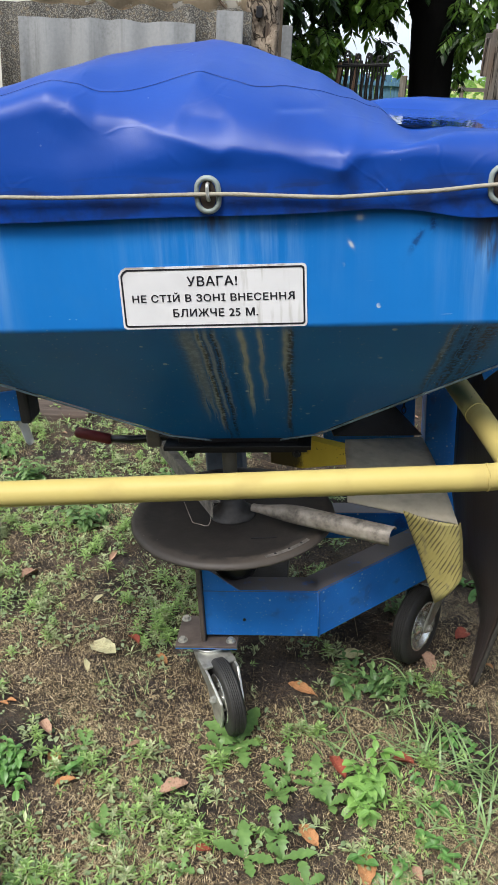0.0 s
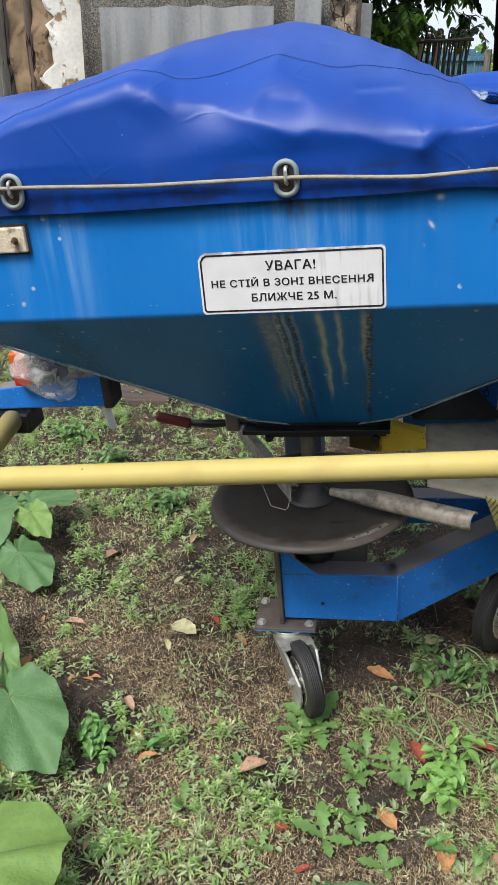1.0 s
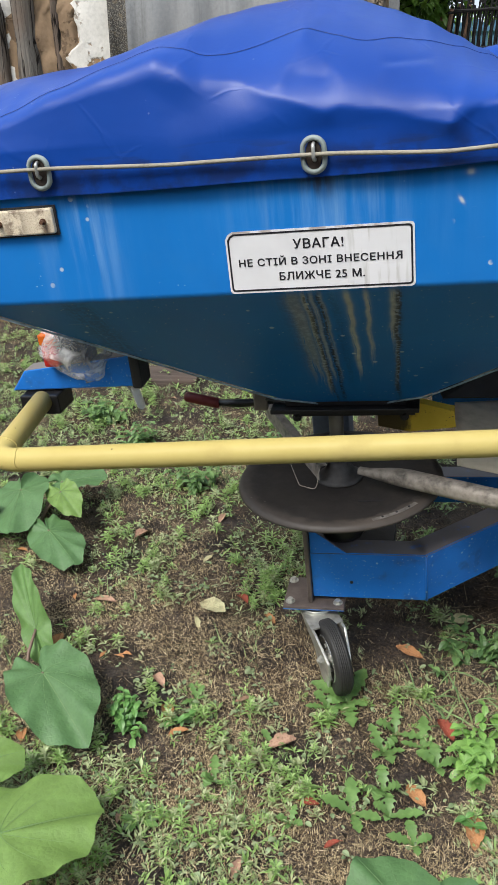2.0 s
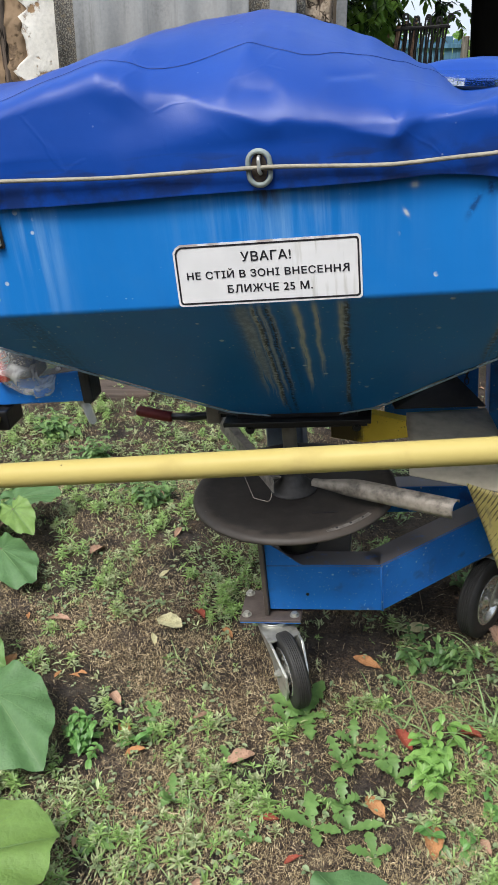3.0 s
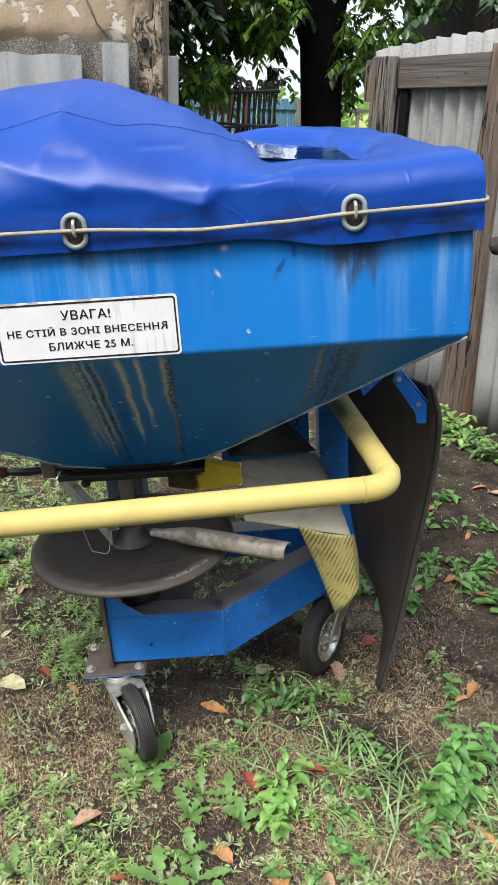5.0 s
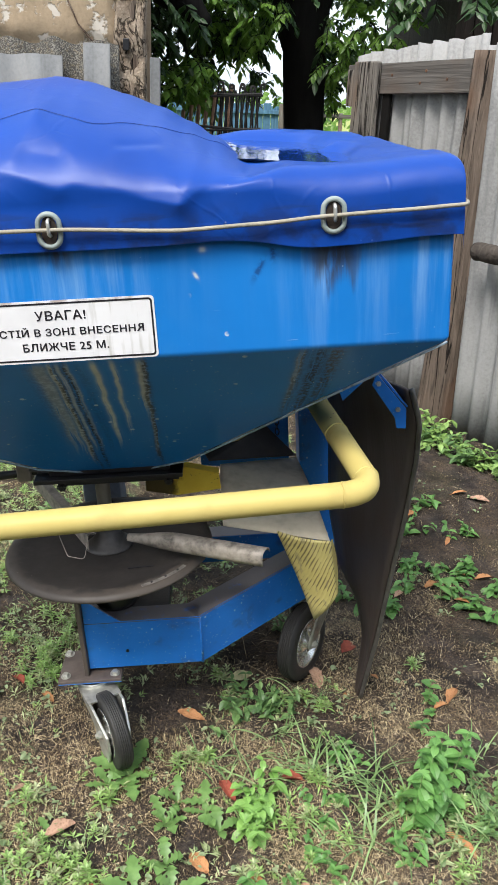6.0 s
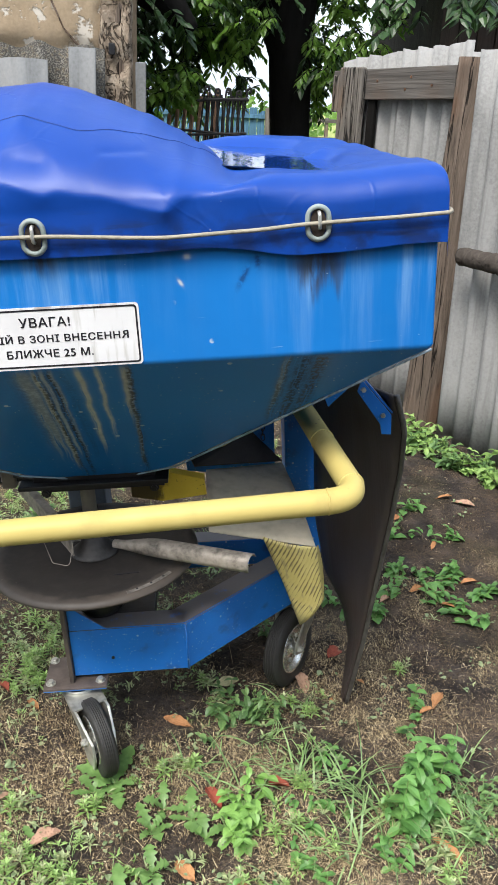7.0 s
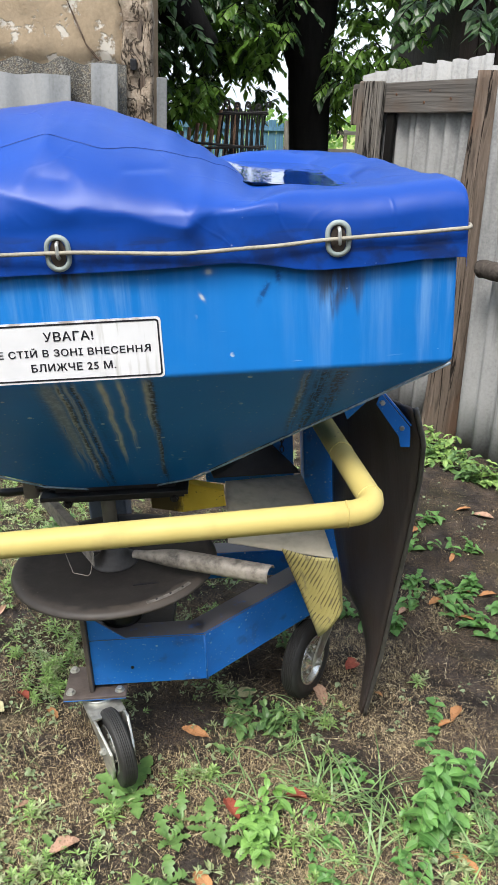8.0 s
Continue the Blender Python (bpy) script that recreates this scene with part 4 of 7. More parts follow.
for screw_x in (-0.372, -0.458):
    bolt(refl, (screw_x, -0.0135, 1.372), 'y', 0.004, M_RUST, "screw")

# rolled rim below the tarpaulin
part("rim", tube(rounded_path([(XL, 0.0, 1.474), (XR, 0.0, 1.474), (XR, DEEP, 1.474), (XL, DEEP, 1.474), (XL, 0.0, 1.474)], 0.01), 0.007, 8), M_FRAME, spreader, smooth=True)

# outlet and slide under the hopper
part("outlet_plate", box(-0.095, 0.272, 0.44, 0.74, 0.778, 0.790, 0.002), M_BLACK, spreader, "greasy black outlet plate")
part("outlet_flange", box(-0.06, 0.24, 0.462, 0.478, 0.790, 0.806, 0.002), M_BLACK, spreader)
part("slide_plate", box(-0.02, 0.262, 0.45, 0.66, 0.768, 0.776, 0.0015), M_BLACK, spreader)
for bx in (-0.03, 0.236):
    bolt(spreader, (bx, 0.453, 0.765), 'y', 0.008, M_BLACK, "slide_bolt")
    part("slide_nut", lathe([(0, -0.012), (0.010, -0.012), (0.010, 0.0), (0, 0.0)], 6, Matrix.Translation((bx, 0.47, 0.768))), M_BLACK, spreader)
lever = part("setting_lever", tube([(-0.27, 0.555, 0.764), (-0.20, 0.55, 0.762), (-0.12, 0.54, 0.772), (-0.07, 0.53, 0.778)], [0.009, 0.012, 0.009, 0.009], 10), M_BLACK, spreader, smooth=True)
part("grip", tube([(-0.352, 0.558, 0.783), (-0.345, 0.5577, 0.781), (-0.262, 0.556, 0.7615), (-0.256, 0.5557, 0.760)], [0.010, 0.0145, 0.0145, 0.012], 14), simple("dull_red_rubber", (0.16, 0.016, 0.014), 0.55), lever, "dull red rubber grip", smooth=True)
part("lever_joint", box(-0.155, -0.118, 0.52, 0.555, 0.752, 0.806, 0.005), simple("grey_joint_steel", (0.20, 0.17, 0.145), 0.5, 0.4), lever)
for k in range(3):
    part("link_bar", tube([(-0.115 + 0.006 * k, 0.50 + 0.02 * k, 0.796 - 0.010 * k), (-0.03, 0.47 + 0.01 * k, 0.792 - 0.008 * k)], 0.004, 8), M_BLACK, spreader)

# hub and shaft
hub = part("hub", lathe([(0, 0.003), (0.062, 0.003), (0.063, 0.007), (0.054, 0.013), (0.044, 0.022), (0.036, 0.033), (0.031, 0.042), (0.030, 0.047), (0.027, 0.050), (0.027, 0.060), (0.031, 0.064), (0.031, 0.080), (0.026, 0.084), (0.026, 0.100), (0, 0.100)], 40, Matrix.Translation(DISC + Vector((0, 0, -0.029)))), simple("dusty_hub_steel", (0.042, 0.040, 0.040), 0.6, 0, 0.5, 90, 0.3, 30), disc, "dark conical hub", smooth=True)
part("drive_shaft", lathe([(0, 0.06), (0.019, 0.06), (0.019, 0.22), (0, 0.22)], 20, Matrix.Translation(DISC)), simple("dull_shaft_steel", (0.16, 0.15, 0.12), 0.5, 0.4), spreader, smooth=True)
part("gear_housing", lathe([(0, -0.034), (0.055, -0.034), (0.066, -0.045), (0.066, -0.18), (0.055, -0.20), (0, -0.20)], 32, Matrix.Translation(DISC)), M_BLACK, spreader, smooth=True)


def vane(p, q, h, w, name_label):
    """A pressed throwing vane: a trough whose top is rolled over, tapered at the root."""
    p, q = Vector(p), Vector(q)
    d = (q - p)
    flat = Vector((d.x, d.y, 0)).normalized()
    side = Vector((-flat.y, flat.x, 0))
    sec = [(-0.5 * w, 0.0), (-0.5 * w, 0.55 * h), (-0.40 * w, 0.85 * h), (-0.15 * w, h), (0.25 * w, 0.97 * h), (0.5 * w, 0.80 * h), (0.55 * w, 0.62 * h)]

    def fn(u, v):
        i = min(int(v * (len(sec) - 1)), len(sec) - 2)
        f = v * (len(sec) - 1) - i
        a = sec[i][0] * (1 - f) + sec[i + 1][0] * f
        b = sec[i][1] * (1 - f) + sec[i + 1][1] * f
        k = 0.45 + 0.55 * smooth01(u / 0.35)
        return p + d * u + side * a * k + Vector((0, 0, b * k))
    bm = grid_sheet(fn, 14, 12, 0.003)
    return part("throwing_vane", bm, M_VANE, disc, name_label, smooth=True)


vane((0.118, 0.468, 0.598), (0.462, 0.294, 0.608), 0.036, 0.044, "scuffed grey steel vane with dark wear marks")
part("throwing_vane", grid_sheet(lambda u, v: Vector((0.012, 0.46, 0.578)).lerp(Vector((-0.178, 0.762, 0.622)), u) + (Vector((0, 0, 0.044 * (v * 2))) if v <= 0.5 else Vector((0, 0, 0.044)) + Vector((0.022, 0.014, -0.004)) * (v * 2 - 1)), 10, 8, 0.003), M_VANE, disc, "flat angled grey steel vane")
part("vane_wire", tube(rounded_path([(-0.12, 0.625, 0.636), (-0.03, 0.405, 0.595), (0.015, 0.385, 0.594), (0.024, 0.42, 0.640)], 0.012), 0.0009, 6), M_VANE, disc)
part("scale_strip", grid_sheet(lambda u, v: DISC + Vector(((0.246 + 0.010 * v) * math.cos(radians(-66 + 30 * u)), (0.246 + 0.010 * v) * math.sin(radians(-66 + 30 * u)), -0.0150 - 0.0006 * v)), 20, 2, 0.0012),
     simple("worn_scale_paint", (0.17, 0.155, 0.14), 0.5, 0.2, 0.5, 90, 0.1, 40), disc, "worn pale setting scale")
for k in range(3):
    a = radians(-60 + 9.0 * k)
    c = DISC + Vector((0.2510 * math.cos(a), 0.2510 * math.sin(a), -0.0142))
    part("scale_mark", box(-0.0025, 0.0025, -0.0018, 0.0018, -0.0006, 0.0016, 0, Matrix.Translation(c) @ Matrix.Rotation(a + math.pi / 2, 4, 'Z')), M_INK, disc)
part("disc_slot", box(-0.032, 0.032, -0.003, 0.003, 0.0032, 0.0050, 0, Matrix.Translation(DISC + Vector((0.092, -0.128, -0.0285))) @ Matrix.Rotation(radians(4), 4, 'Z')), M_INK, disc)

# lower frame details
gus = part("gusset", prism([(-0.022, 0.372), (0.075, 0.372), (-0.022, 0.450)], 'y', 0.4305, 0.4365, 0.0015), M_FRAME, spreader)
part("caster_bracket", box(-0.036, -0.024, 0.415, 0.53, 0.215, 0.455, 0.002), M_STEEL_PLATE, spreader, "brown oxidised steel bracket")
# Flat black disc drawn for a small chip; no hole is cut.
part("beam_chip_spot", lathe([(0, 0), (0.0045, 0), (0.0045, 0.002), (0, 0.002)], 16, Matrix.Translation((0.085, 0.4298, 0.279)) @ Matrix.Rotation(radians(90), 4, 'X')), M_BLACK, spreader)
part("weld_seam", tube([(0.2845, 0.4285, FZ0 + 0.002), (0.2852, 0.4282, 0.29), (0.2845, 0.4285, FZ1 - 0.002)], 0.0028, 8), M_FRAME, spreader, smooth=True)
part("rear_beam", box(-0.02, 0.70, 0.93, 1.0, 0.235, 0.33, 0.004), M_FRAME, spreader)
part("side_beam", box(-0.045, 0.015, 0.53, 0.97, 0.235, 0.33, 0.004), M_FRAME, spreader)
# Added tray, coloured black for the shade inside the frame.
part("interior_shade_tray", box(0.0, 0.20, 0.50, 0.94, 0.33, 0.362, 0.003), M_BLACK, spreader)
part("rear_post", box(0.600, 0.705, 0.86, 0.97, 0.20, 1.02, 0.006), M_FRAME, spreader)
part("centre_post", box(-0.05, 0.06, 0.80, 0.92, 0.33, 0.80, 0.006), simple("dusty_grey_blue_paint", (0.12, 0.15, 0.20), 0.6, 0, 0.3), spreader, "dusty grey-blue frame post")
part("rear_plate", prism([(0.30, 0.60), (0.572, 0.56), (0.572, 1.02), (0.30, 0.98)], 'y', 0.90, 0.908, 0.002), M_FRAME, spreader)
part("yellow_tab", prism([(0.360, 0.762), (0.399, 0.786), (0.466, 0.815), (0.466, 0.785), (0.417, 0.757), (0.372, 0.748)], 'y', 0.70, 0.72, 0.003), M_YELLOW, spreader)
for k in range(9):
    r = 0.008
    mt = Matrix.Translation((0.535, 0.86, 0.84 - 0.016 * k)) @ Matrix.Rotation(radians(90 * (k % 2)), 4, 'Z') @ Matrix.Rotation(radians(90), 4, 'X')
    ring_pts = [mt @ Vector((r * 0.75 * math.cos(a), r * 1.35 * math.sin(a), 0)) for a in (2 * math.pi * i / 12 for i in range(13))]
    part("chain_link", tube(ring_pts, 0.0018, 6, caps=False), M_BLACK, spreader)


def caster(swivel, plate_z, axle, wr, ww, heading, broad=True):
    """A swivel caster: bolted plate, bearing, pressed fork and rubber wheel on a metal rim."""
    swivel, axle = Vector(swivel), Vector(axle)
    c = part("caster", lathe([(0, 0), (0.047, 0), (0.052, -0.006), (0.047, -0.014), (0.040, -0.020), (0, -0.020)], 28, Matrix.Translation((swivel.x, swivel.y, plate_z - 0.010))), M_ZINC, spreader, "zinc swivel caster with ribbed black rubber tyre", smooth=True)
    d = Vector((math.sin(radians(heading)), -math.cos(radians(heading)), 0))
    s = Vector((-d.y, d.x, 0))
    basis = Matrix(((d.x, s.x, 0, axle.x), (d.y, s.y, 0, axle.y), (0, 0, 1, axle.z), (0, 0, 0, 1)))
    top = plate_z - 0.022 - axle.z
    back = -0.075
    for sgn in (-1, 1):
        o = sgn * (ww / 2 + 0.007)
        outline = [(back - 0.055, top), (back + 0.066, top), (back + 0.092, top - 0.024), (0.050, 0.022), (0.050, -0.030), (0.030, -0.078), (-0.022, -0.074), (-0.064, -0.008), (back - 0.034, top - 0.055), (back - 0.055, top - 0.030)]
        if not broad:
            outline = [(back - 0.045, top), (back + 0.050, top), (back + 0.060, top - 0.030), (0.016, 0.012), (0.018, -0.010), (0.0, -0.020), (-0.018, -0.008), (back - 0.010, top - 0.055)]
        bm = prism(outline, 'y', o - 0.0035, o + 0.0035, 0.0015)
        for v in bm.verts:
            v.co.y += sgn * 0.015 * smooth01((v.co.z - 0.0) / 0.10)
        bmesh.ops.transform(bm, matrix=basis, verts=list(bm.verts))
        part("fork_leg", bm, M_ZINC, c)
    bm = box(back - 0.042, back + 0.042, -ww / 2 - 0.025, ww / 2 + 0.025, top - 0.003, top + 0.003, 0.001, basis)
    part("fork_crown", bm, M_ZINC, c)
    prof = [(wr * 0.62, -ww * 0.46), (wr * 0.80, -ww * 0.50), (wr * 0.93, -ww * 0.46), (wr * 0.985, -ww * 0.33)]
    for k in range(5):
        a = -0.30 + 0.12 * k
        prof += [(wr, ww * a), (wr, ww * (a + 0.075)), (wr * 0.975, ww * (a + 0.085)), (wr * 0.975, ww * (a + 0.11))]
    prof += [(wr * 0.985, ww * 0.33), (wr * 0.93, ww * 0.46), (wr * 0.80, ww * 0.50), (wr * 0.62, ww * 0.46)]
    turn = basis @ Matrix.Rotation(radians(90), 4, 'X')
    part("tyre", lathe(prof, 40, turn), M_RUBBER, c, "ribbed black rubber tyre", smooth=True)
    rim = part("rim", lathe([(0, -ww * 0.52), (0.018, -ww * 0.52), (0.021, -ww * 0.34), (wr * 0.36, -ww * 0.20), (wr * 0.47, -ww * 0.22), (wr * 0.55, -ww * 0.42), (wr * 0.615, -ww * 0.50), (wr * 0.645, -ww * 0.46), (wr * 0.645, ww * 0.46), (wr * 0.615, ww * 0.50), (wr * 0.55, ww * 0.42), (wr * 0.47, ww * 0.22), (wr * 0.36, ww * 0.20), (0.021, ww * 0.34), (0.018, ww * 0.52), (0, ww * 0.52)], 36, turn), M_RIM, c, "bright pressed steel rim", smooth=True)
    for k in range(5):
        a = 2 * math.pi * k / 5
        for sgn in (-1, 1):
            lug = lathe([(0, -0.002), (0.0062, -0.002), (0.0062, 0.0055), (0, 0.0065)], 6, turn @ Matrix.Translation((wr * 0.33 * math.cos(a), wr * 0.33 * math.sin(a), sgn * ww * 0.215)) @ Matrix.Diagonal((1, 1, sgn, 1)))
            part("rim_nut", lug, M_ZINC, rim)
    axle_ob = part("axle_bolt", tube([turn @ Vector((0, 0, -ww / 2 - 0.026)), turn @ Vector((0, 0, ww / 2 + 0.026))], 0.0062, 12), M_ZINC, c)
    for sgn in (-1, 1):
        part("axle_nut", lathe([(0, 0), (0.014, 0), (0.014, 0.002), (0.0105, 0.0021), (0.0105, 0.010), (0, 0.011)], 6, turn @ Matrix.Translation((0, 0, sgn * (ww / 2 + 0.0115))) @ Matrix.Diagonal((1, 1, sgn, 1))), M_ZINC, axle_ob)
    part("bearing_ring", lathe([(0.030, 0.0), (0.049, 0.0), (0.053, -0.004), (0.049, -0.009), (0.030, -0.009)], 28, Matrix.Translation((swivel.x, swivel.y, plate_z - 0.001))), M_BLACK, c, smooth=True)
    return c


part("caster_plate", box(-0.106, 0.064, 0.398, 0.535, 0.203, 0.213, 0.002), M_STEEL_PLATE, spreader, "brown steel mounting plate")
part("plate_edge", box(-0.105, 0.063, 0.3965, 0.3978, 0.204, 0.2065, 0), M_FRAME, spreader)
for bx, by in ((-0.088, 0.422), (0.045, 0.422), (-0.092, 0.518)):
    bolt(spreader, (bx, by, 0.213), 'z', 0.0092)
caster((-0.020, 0.452, 0), 0.203, (0.036, 0.330, 0.101), 0.104, 0.043, 27)
part("rear_caster_plate", box(0.52, 0.68, 0.72, 0.86, 0.203, 0.225, 0.002), M_STEEL_PLATE, spreader)
caster((0.60, 0.79, 0), 0.225, (0.578, 0.690, 0.080), 0.122, 0.052, -34, False)
caster((0.02, 0.985, 0), 0.203, (0.045, 1.04, 0.094), 0.096, 0.044, 160)
part("rear_caster_plate", box(-0.05, 0.09, 0.92, 1.05, 0.203, 0.234, 0.002), M_STEEL_PLATE, spreader)

# deflector over the throwing side
def deflector_top(u, v):
    a = Vector((0.362, 0.72, 0.681)).lerp(Vector((0.590, 0.85, 0.630)), u)
    b = Vector((0.362, 0.485, 0.612)).lerp(Vector((0.630, 0.402, 0.594)), u)
    p = a.lerp(b, v)
    p.z += 0.016 * math.sin(math.pi * v) * (0.5 + u * 0.5)
    return p


defl = part("deflector", grid_sheet(deflector_top, 14, 14, 0.003), M_BEIGE, spreader, "dusty beige steel deflector with scraped yellow flap", smooth=True)


def deflector_flap(u, v):
    a = Vector((0.500, 0.436, 0.613)).lerp(Vector((0.633, 0.403, 0.592)), u)
    b = Vector((0.594, 0.462, 0.318)).lerp(Vector((0.650, 0.425, 0.415)), u)
    p = a.lerp(b, v)
    p.y -= 0.012 * math.sin(math.pi * u)
    p.x += 0.012 * math.sin(math.pi * v) * (1 - u) - 0.018 * (1 - u) * v * (1 - v) * 2
    return p


part("flap", grid_sheet(deflector_flap, 10, 18, 0.003), M_SCRAPED, defl, "yellow flap scraped in slanting strokes", smooth=True)
part("flap_edge", grid_sheet(lambda u, v: Vector((0.634, 0.404, 0.590)).lerp(Vector((0.651, 0.427, 0.413)), v) + Vector((0.012, 0.030, 0)) * u * (0.4 + 0.6 * math.sin(math.pi * v)), 3, 10, 0.002), M_YELLOW_WORN, defl)

# yellow chute under the outlet
def chute_paint():
    g = Nodes("greasy_yellow_chute_paint", 0.45, spec=0.3)
    col = g.ramp(g.noise(9), [(0.3, (0.60, 0.40, 0.035)), (0.7, (0.72, 0.52, 0.06))])
    spots = g.m('MULTIPLY', g.step(g.voronoi(95), 0.22, 0.10), g.step(g.noise(16), 0.50, 0.60))
    smear = g.step(g.m('ADD', g.xyz()[0], g.m('MULTIPLY', g.noise(24, detail=5), 0.14)), 0.315, 0.275)
    col = g.mix(g.m('MAXIMUM', spots, g.m('MULTIPLY', smear, 0.9)), col, (0.016, 0.014, 0.012))
    g.bump(g.noise(110), 0.06, 0.002)
    return g.done(col)


M_CHUTE = chute_paint()
part("chute", prism([(0.160, 0.705), (0.241, 0.738), (0.358, 0.706), (0.362, 0.662), (0.243, 0.650), (0.160, 0.668)], 'y', 0.600, 0.606, 0.0015), M_CHUTE, spreader, "yellow chute plate with greasy black specks")
part("chute_lip", plate([(0.243, 0.596, 0.739), (0.358, 0.596, 0.708), (0.358, 0.622, 0.712), (0.243, 0.622, 0.743)], 0.003), M_CHUTE, spreader)
part("chute_rib", box(0.238, 0.246, 0.592, 0.600, 0.655, 0.735, 0.001), M_CHUTE, spreader)
# Deflector's upper part as its own plate, coloured dark for the shadow there.
part("deflector_shade_plate", plate([(0.330, 0.725, 0.690), (0.588, 0.852, 0.634), (0.500, 0.895, 0.720), (0.270, 0.86, 0.760)], 0.004), M_STEEL_DARK, spreader, "upper deflector plate coloured dark for the shadow on it")

# rubber skirt at the end, hung from an angle bracket
FRONT = [(0.0, 0.805, 0.330, 1.012), (0.09, 0.831, 0.350, 0.921), (0.20, 0.833, 0.380, 0.808), (0.36, 0.822, 0.420, 0.649), (0.56, 0.799, 0.470, 0.437), (0.78, 0.775, 0.525, 0.196), (1.0, 0.738, 0.583, -0.062)]
BACK = [(0.0, 0.700, 0.850, 0.980), (0.25, 0.694, 0.850, 0.768), (0.50, 0.692, 0.840, 0.460), (0.68, 0.715, 0.790, 0.285), (0.78, 0.757, 0.720, 0.215), (0.87, 0.770, 0.665, 0.115), (1.0, 0.734, 0.600, -0.062)]


def track(tab, v):
    for a, b in zip(tab, tab[1:]):
        if v <= b[0]:
            t = (v - a[0]) / (b[0] - a[0])
            return Vector(a[1:]).lerp(Vector(b[1:]), t)
    return Vector(tab[-1][1:])


def skirt_point(u, v):
    f, b = track(FRONT, v), track(BACK, v)
    p = f.lerp(b, u)
    p.x += -0.030 * math.sin(math.pi * u) * (1 - v) + 0.012 * math.sin(3 * math.pi * v) * u * (1 - u)
    return p


skirt_ob = part("rubber_skirt", grid_sheet(skirt_point, 18, 40, 0.009), M_FLAP, spreader, "scuffed black rubber side skirt reaching the ground", smooth=True)
part("skirt_rim", tube([track(FRONT, k / 40) + Vector((0.003, -0.004, 0)) for k in range(41)], 0.0062, 8), simple("greyed_rubber_edge", (0.085, 0.078, 0.070), 0.6, 0, 0.35, 40, 0.2, 10), skirt_ob, "thick greyed edge", smooth=True)
ang = part("angle_bracket", plate([(0.729, 0.335, 1.054), (0.798, 0.335, 0.965), (0.798, 0.335, 0.917), (0.776, 0.335, 0.919), (0.772, 0.335, 0.944), (0.719, 0.335, 1.026)], -0.005, 0.001), M_FRAME, spreader, "bright blue angle bracket")
part("bracket_leg", plate([(0.729, 0.337, 1.056), (0.800, 0.337, 0.966), (0.800, 0.372, 0.966), (0.729, 0.372, 1.056)], 0.004), M_FRAME, ang)
bolt(ang, (0.733, 0.334, 1.030), 'y', 0.0062)
bolt(ang, (0.778, 0.334, 0.966), 'y', 0.0062)
part("hopper_stiffener", prism([(0.635, 1.045), (0.655, 0.988), (0.735, 1.060), (0.735, 1.12)], 'y', 0.345, 0.352, 0.001), M_HOPPER, spreader)

# rear light in a plastic bag on the side beam
M_BAG = Nodes("milky_plastic_film", 0.18)
M_BAG.b.inputs["IOR"].default_value = 1.3
film_thin = M_BAG.t.nodes.new("ShaderNodeBsdfTransparent")
film_mix = M_BAG.t.nodes.new("ShaderNodeMixShader")
M_BAG.put(film_mix.inputs[0], M_BAG.m('ADD', 0.30, M_BAG.m('MULTIPLY', M_BAG.step(M_BAG.noise(22, detail=4, distort=1.2), 0.50, 0.70), 0.45)))
M_BAG.t.links.new(film_thin.outputs[0], film_mix.inputs[1])
M_BAG.t.links.new(M_BAG.b.outputs[0], film_mix.inputs[2])
M_BAG.t.links.new(film_mix.outputs[0], M_BAG.t.nodes["Material Output"].inputs["Surface"])
M_BAG.bump(M_BAG.noise(24, detail=4, distort=1.5), 0.45, 0.008)
M_BAG = M_BAG.done((0.80, 0.80, 0.79))
part("light_beam", prism([(-0.703, 0.915), (-0.372, 0.921), (-0.371, 1.001), (-0.660, 0.968)], 'y', 0.300, 0.352, 0.004), M_FRAME, spreader, "blue side beam with a slanted end, smudged with grime")
part("beam_cap", box(-0.390, -0.364, 0.296, 0.37, 0.914, 1.006, 0.008), M_RUBBER, spreader)
part("pipe_clamp", box(-0.675, -0.575, 0.275, 0.36, 0.862, 0.911, 0.004), M_BLACK, spreader)
lamp = part("rear_light", box(-0.588, -0.548, 0.27, 0.33, 0.985, 1.065, 0.006), simple("red_lamp_lens", (0.42, 0.02, 0.015), 0.25, 0, 0.15, 150, 0.3), spreader, "red and orange rear light under a plastic bag")
part("amber_lens", box(-0.589, -0.547, 0.268, 0.30, 1.040, 1.067, 0.004), simple("amber_lamp_lens", (0.55, 0.12, 0.015), 0.25, 0, 0.15, 150, 0.3), lamp)
part("lamp_body", box(-0.547, -0.48, 0.285, 0.345, 0.988, 1.062, 0.006), M_RUBBER, lamp)


def bag_point(u, v):
    a = 2 * math.pi * u
    h = v - 0.5
    r = (0.5 - abs(h)) ** 0.35 * 1.25
    n = noise.noise(Vector((math.cos(a) * 2.2, math.sin(a) * 2.2, v * 5))) * 0.12 + noise.noise(Vector((math.cos(a) * 6, math.sin(a) * 6, v * 13))) * 0.045
    return Vector((-0.520 + 0.085 * math.cos(a) * r * (1 + n) + 0.03 * (0.5 - v), 0.298 + 0.055 * math.sin(a) * r * (1 + n), 1.012 + 0.135 * h * (1 + 0.3 * n) - 0.012 * math.cos(a)))


part("plastic_bag", grid_sheet(bag_point, 40, 18), M_BAG, lamp, "crumpled clear plastic bag", smooth=True)
part("film_strip", grid_sheet(lambda u, v: Vector((-0.415 + 0.024 * u + 0.020 * v, 0.32 + 0.010 * math.sin(7 * u + 3 * v), 0.915 - 0.058 * v + 0.006 * math.sin(9 * u))), 10, 8), simple("white_plastic_film", (0.62, 0.62, 0.58), 0.4), lamp, smooth=True)
